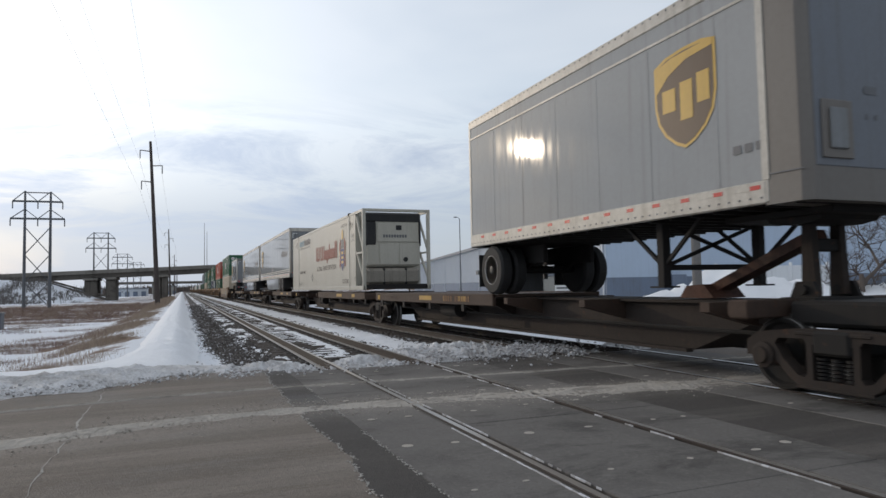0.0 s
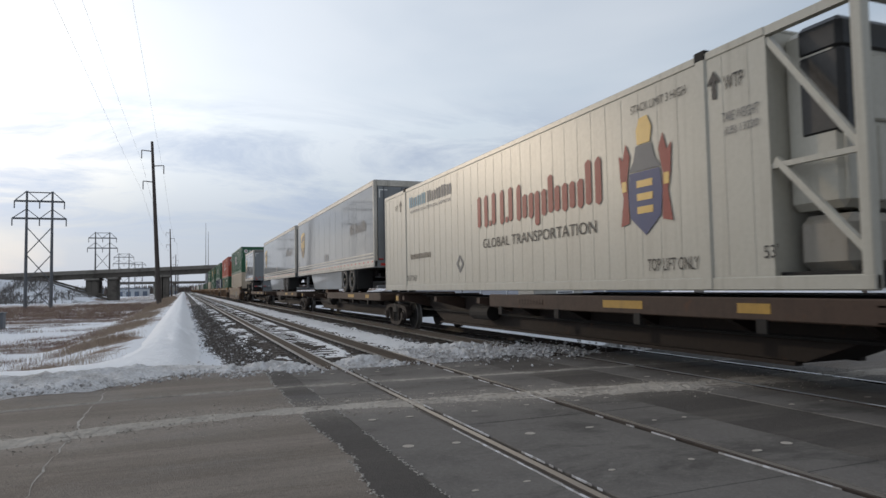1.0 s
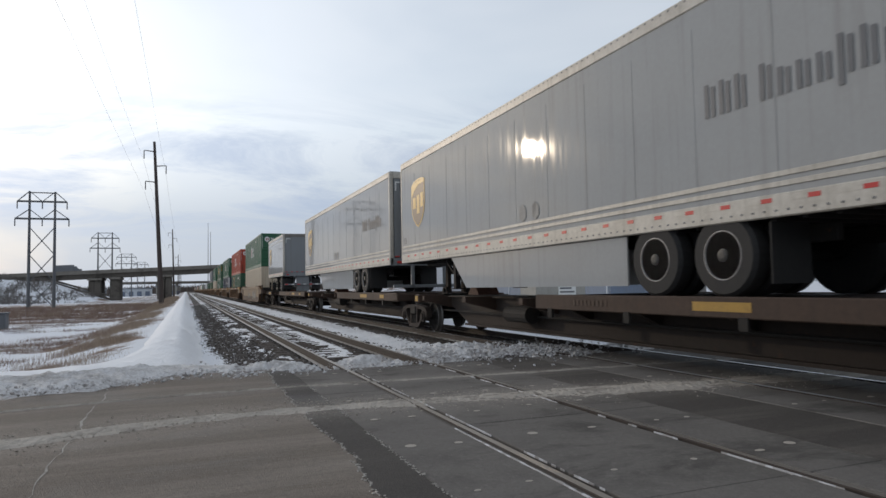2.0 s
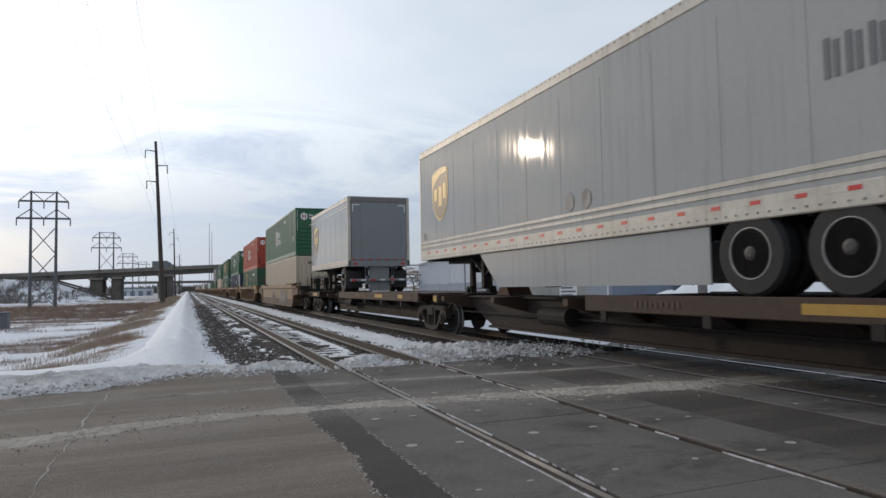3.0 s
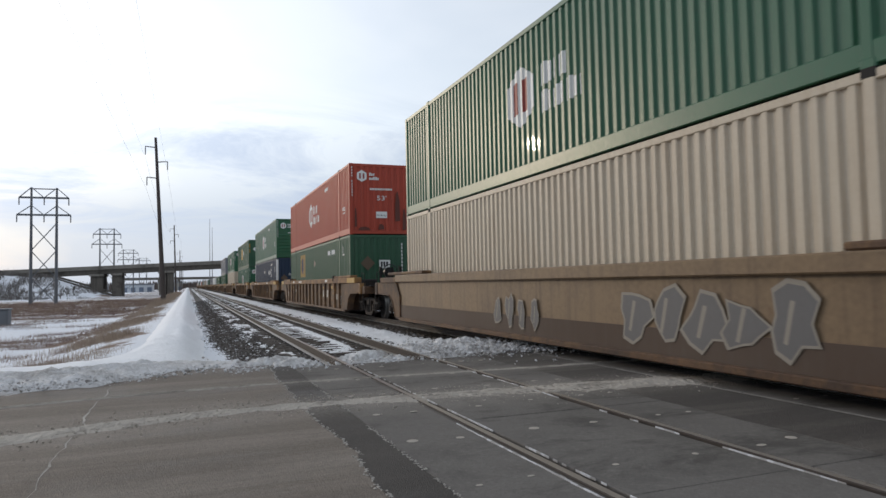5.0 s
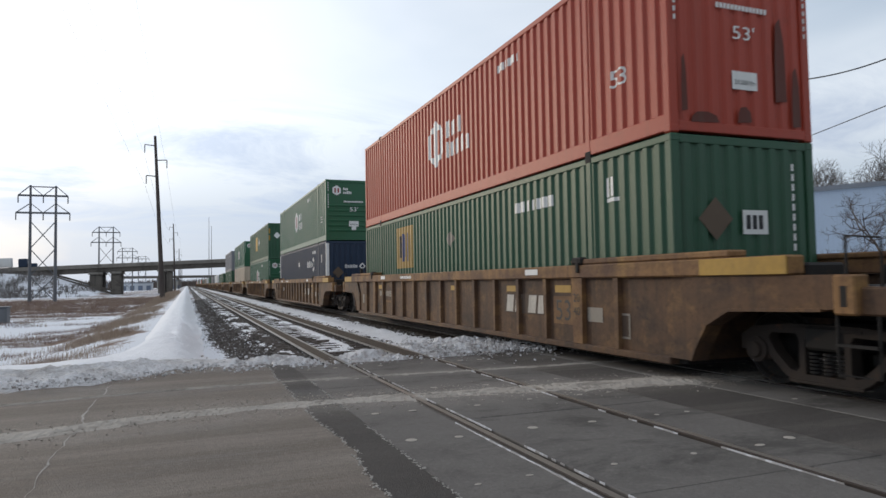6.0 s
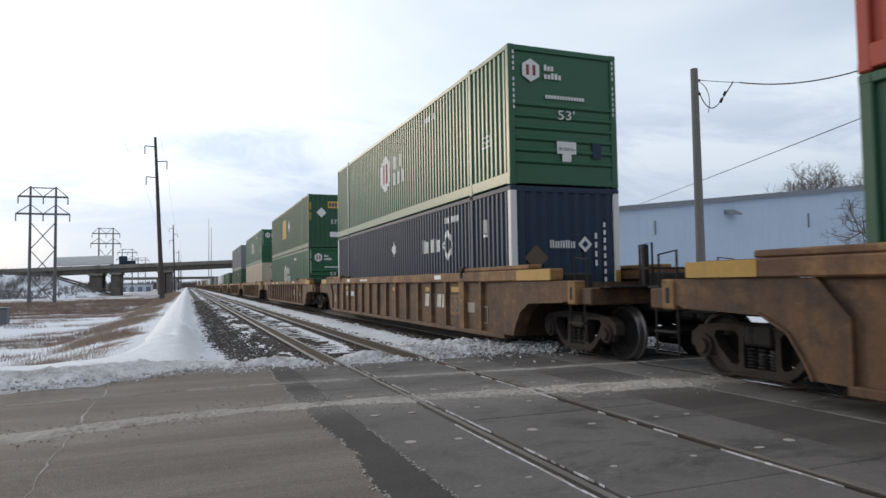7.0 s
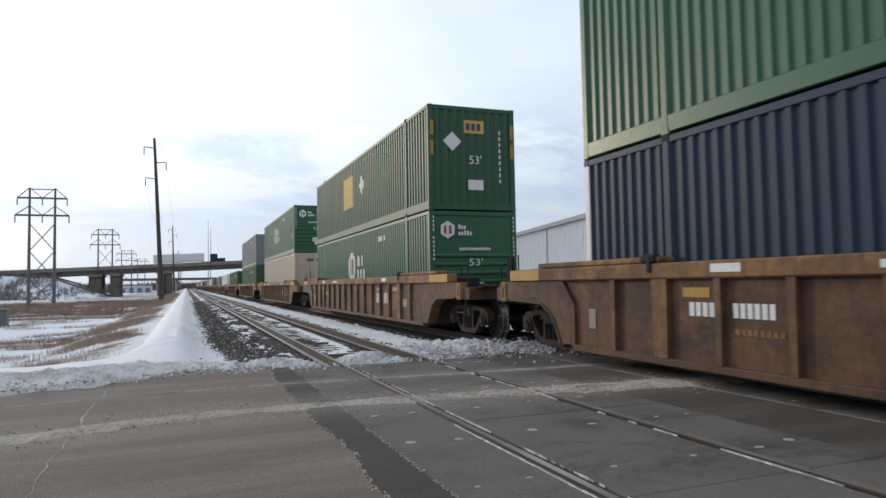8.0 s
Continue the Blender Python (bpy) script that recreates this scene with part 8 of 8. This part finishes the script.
def make_train():
    spine_car()
    # leading short trailer, nose ahead
    trailer("short_trailer", 4.98, 8.72, 2.14, 4.98, True, "short grey van trailer with a brown shield emblem", 7, False, False, (1.78, 1.53, 1.13, 1.32), None, False)
    hitch(5.9, 1)
    reefer(23.35)
    for s, em in ((40.95, 15.2), (58.3, 15.2)):
        trailer("long_trailer", s, 16.15, 1.98, 4.98, False, "long grey van trailer with block word mark and side skirt", 13, True, True, (1.57, 1.64, 1.13, 1.36), (12.63, 1.33, 2.5, 0.42), True)
    hitch(56.0, -1)
    hitch(73.3, -1)
    trailer("short_trailer", 83.40, 8.35, 2.14, 4.98, False, "short grey van trailer with plain rear door ahead", 7, False, False, (1.3, 1.48, 1.10, 1.34), None, False)
    hitch(90.9, -1)
    zl, zt = 0.34, 3.24
    brown = "rust-brown and yellow well car with upright side ribs"
    well_car(97.4, M_TANWELL, M_TANWELL, "tan smooth-sided well car with grey spray-painted shapes", False, True, True, True)
    container("tan_container", 97.4, zl, M_TAN, "tan corrugated container with rust runs in a well", tan_marks, True)
    container("green_container", 97.4, zt, M_GREEN, "green corrugated container with a six-sided badge", badge_marks)
    well_car(121.15, M_WELL, M_WELLTOP, brown, brake=True)
    container("green_container", 121.15, zl, M_GREEN2, "dull green corrugated container with a gold badge", gold_marks, True, pitch=0.266)
    container("red_container", 121.15, zt, M_RED, "brick-red corrugated container with a white badge", badge_marks, True, pitch=0.266)
    well_car(144.9, M_WELL, M_WELLTOP, brown)
    container("navy_container", 144.9, zl, M_NAVY, "navy corrugated container with white corner posts", navy_marks, True, post_mat=M_WHITE)
    container("green_container", 144.9, zt, M_GREEN, "green corrugated container with a six-sided badge", badge_marks)
    well_car(168.65, M_WELL, M_WELLTOP, brown)
    container("green_container", 168.65, zl, M_GREEN, "green corrugated container with a six-sided badge", badge_marks)
    container("green_container", 168.65, zt, M_GREEN2, "green corrugated container with a gold end badge", gold_top_marks, True, pitch=0.24)
    well_car(192.5, M_WELL, M_WELLTOP, brown, detail=False)
    container("tan_container", 192.5, zl, M_TAN, "tan corrugated container with rust runs in a well", tan_marks, True)
    container("green_container", 192.5, zt, M_GREEN, "green corrugated container with a six-sided badge", badge_marks)
    well_car(216.2, M_WELL, M_WELLTOP, brown, detail=False)
    container("green_container", 216.2, zl, M_GREEN2, "green corrugated container low in a well", no_marks)
    container("grey_container", 216.2, zt, M_GREY, "dark grey corrugated container stacked on a green one", no_marks, True)
    rest = (M_GREEN2, M_WHITE, M_GREY, M_GREEN2, M_WHITE, M_TAN, M_GREY, M_GREEN, M_RED, M_WHITE, M_NAVY, M_GREEN2, M_TAN, M_GREY, M_WHITE, M_RED)
    names = {M_GREEN2.name: "green", M_GREEN.name: "green", M_WHITE.name: "white", M_GREY.name: "grey", M_TAN.name: "tan", M_RED.name: "red", M_NAVY.name: "navy"}
    for i, m in enumerate(rest):
        s = 240.0 + i * 23.75
        well_car(s, M_WELL, M_WELLTOP, brown, detail=False)
        container(names[m.name] + "_container", s, zl, m, names[m.name] + " corrugated container alone in a well car", no_marks, True)


def make_bridge_traffic():
    """A white semi and a van that cross the bridge."""
    t = thing("semi_truck", "white semi trailer with a dark blue tractor", "truck")
    part("trailer_box", Shape().box(-16.2, 0, -1.3, 1.3, 1.2, 4.05, 0.05), M_WHITE, t, "white trailer box")
    part("cab", Shape().box(1.9, 4.4, -1.2, 1.2, 0.9, 3.7, 0.25), M_NAVY, t, "dark blue cab")
    part("hood", Shape().box(4.35, 6.9, -0.95, 0.95, 0.8, 2.15, 0.2), M_NAVY, t)
    part("chassis", Shape().box(-1, 6.5, -0.5, 0.5, 0.65, 1.1), M_STEEL_DARK, t)
    for x in (-13.5, -12.2, 0.4, 1.7, 5.6):
        w = Shape()
        for sy in (-1, 1):
            w.tube((x, sy * 1.25, 0.52), (x, sy * 0.85, 0.52), 0.52, 16)
        part("wheel", w, M_BLACK, t)
    v = thing("delivery_van", "dark delivery van on the bridge", "van")
    part("body", Shape().box(-6.2, -1.2, -1.1, 1.1, 0.6, 3.0, 0.12), M_GREY, v)
    part("cab", Shape().prism([(-1.22, 0.6), (1.0, 0.6), (1.0, 1.5), (0.1, 1.65), (-0.5, 2.5), (-1.22, 2.5)], 1, -1.0, 1.0), M_GREY, v)
    for x in (-5, 0):
        w = Shape()
        for sy in (-1, 1):
            w.tube((x, sy * 1.05, 0.4), (x, sy * 0.75, 0.4), 0.4, 14)
        part("wheel", w, M_BLACK, v)
    return t, v


def motions():
    times = [0.0, 1.0, 2.0, 3.0, 4.0, 5.0, 6.0, 7.0, 8.0]
    for ob, s in MOVERS:
        walk(ob, [(t, pose(X_TRAIN, s - SPEED * t, 0)) for t in times])
    turn = math.degrees(SPEED / WHEEL_R)
    for ob, y in WHEELS:
        walk(ob, [(i / FPS, pose(0, y, WHEEL_R, turn * i / FPS)) for i in range(8 * FPS + 1)])
    semi, van = TRAFFIC
    tilt = -math.degrees(math.atan(0.040))
    for ob, x0, v, y in ((semi, -224.5, 28.8, BRIDGE_Y - 4.4), (van, -88.9, 28.0, BRIDGE_Y - 4.4)):
        rows = []
        for t in [k * 0.5 for k in range(17)]:
            x = x0 + v * t
            rows.append((t, pose(x, y, deck_z(x) - 1.05, 0, tilt if x < 20 else 0.0, 0)))
        walk(ob, rows)

make_ground()
make_road()
make_tracks()
make_ice()
make_bed()
make_snow()
make_bridge()
pole_line()
make_towers()
make_masts()
make_wires()
make_warehouse()
make_yard()
make_trees()
make_far_buildings()
make_field_cabinet()
make_yard_lamp()
make_grass()
make_train()
TRAFFIC = make_bridge_traffic()
make_crossing()
motions()
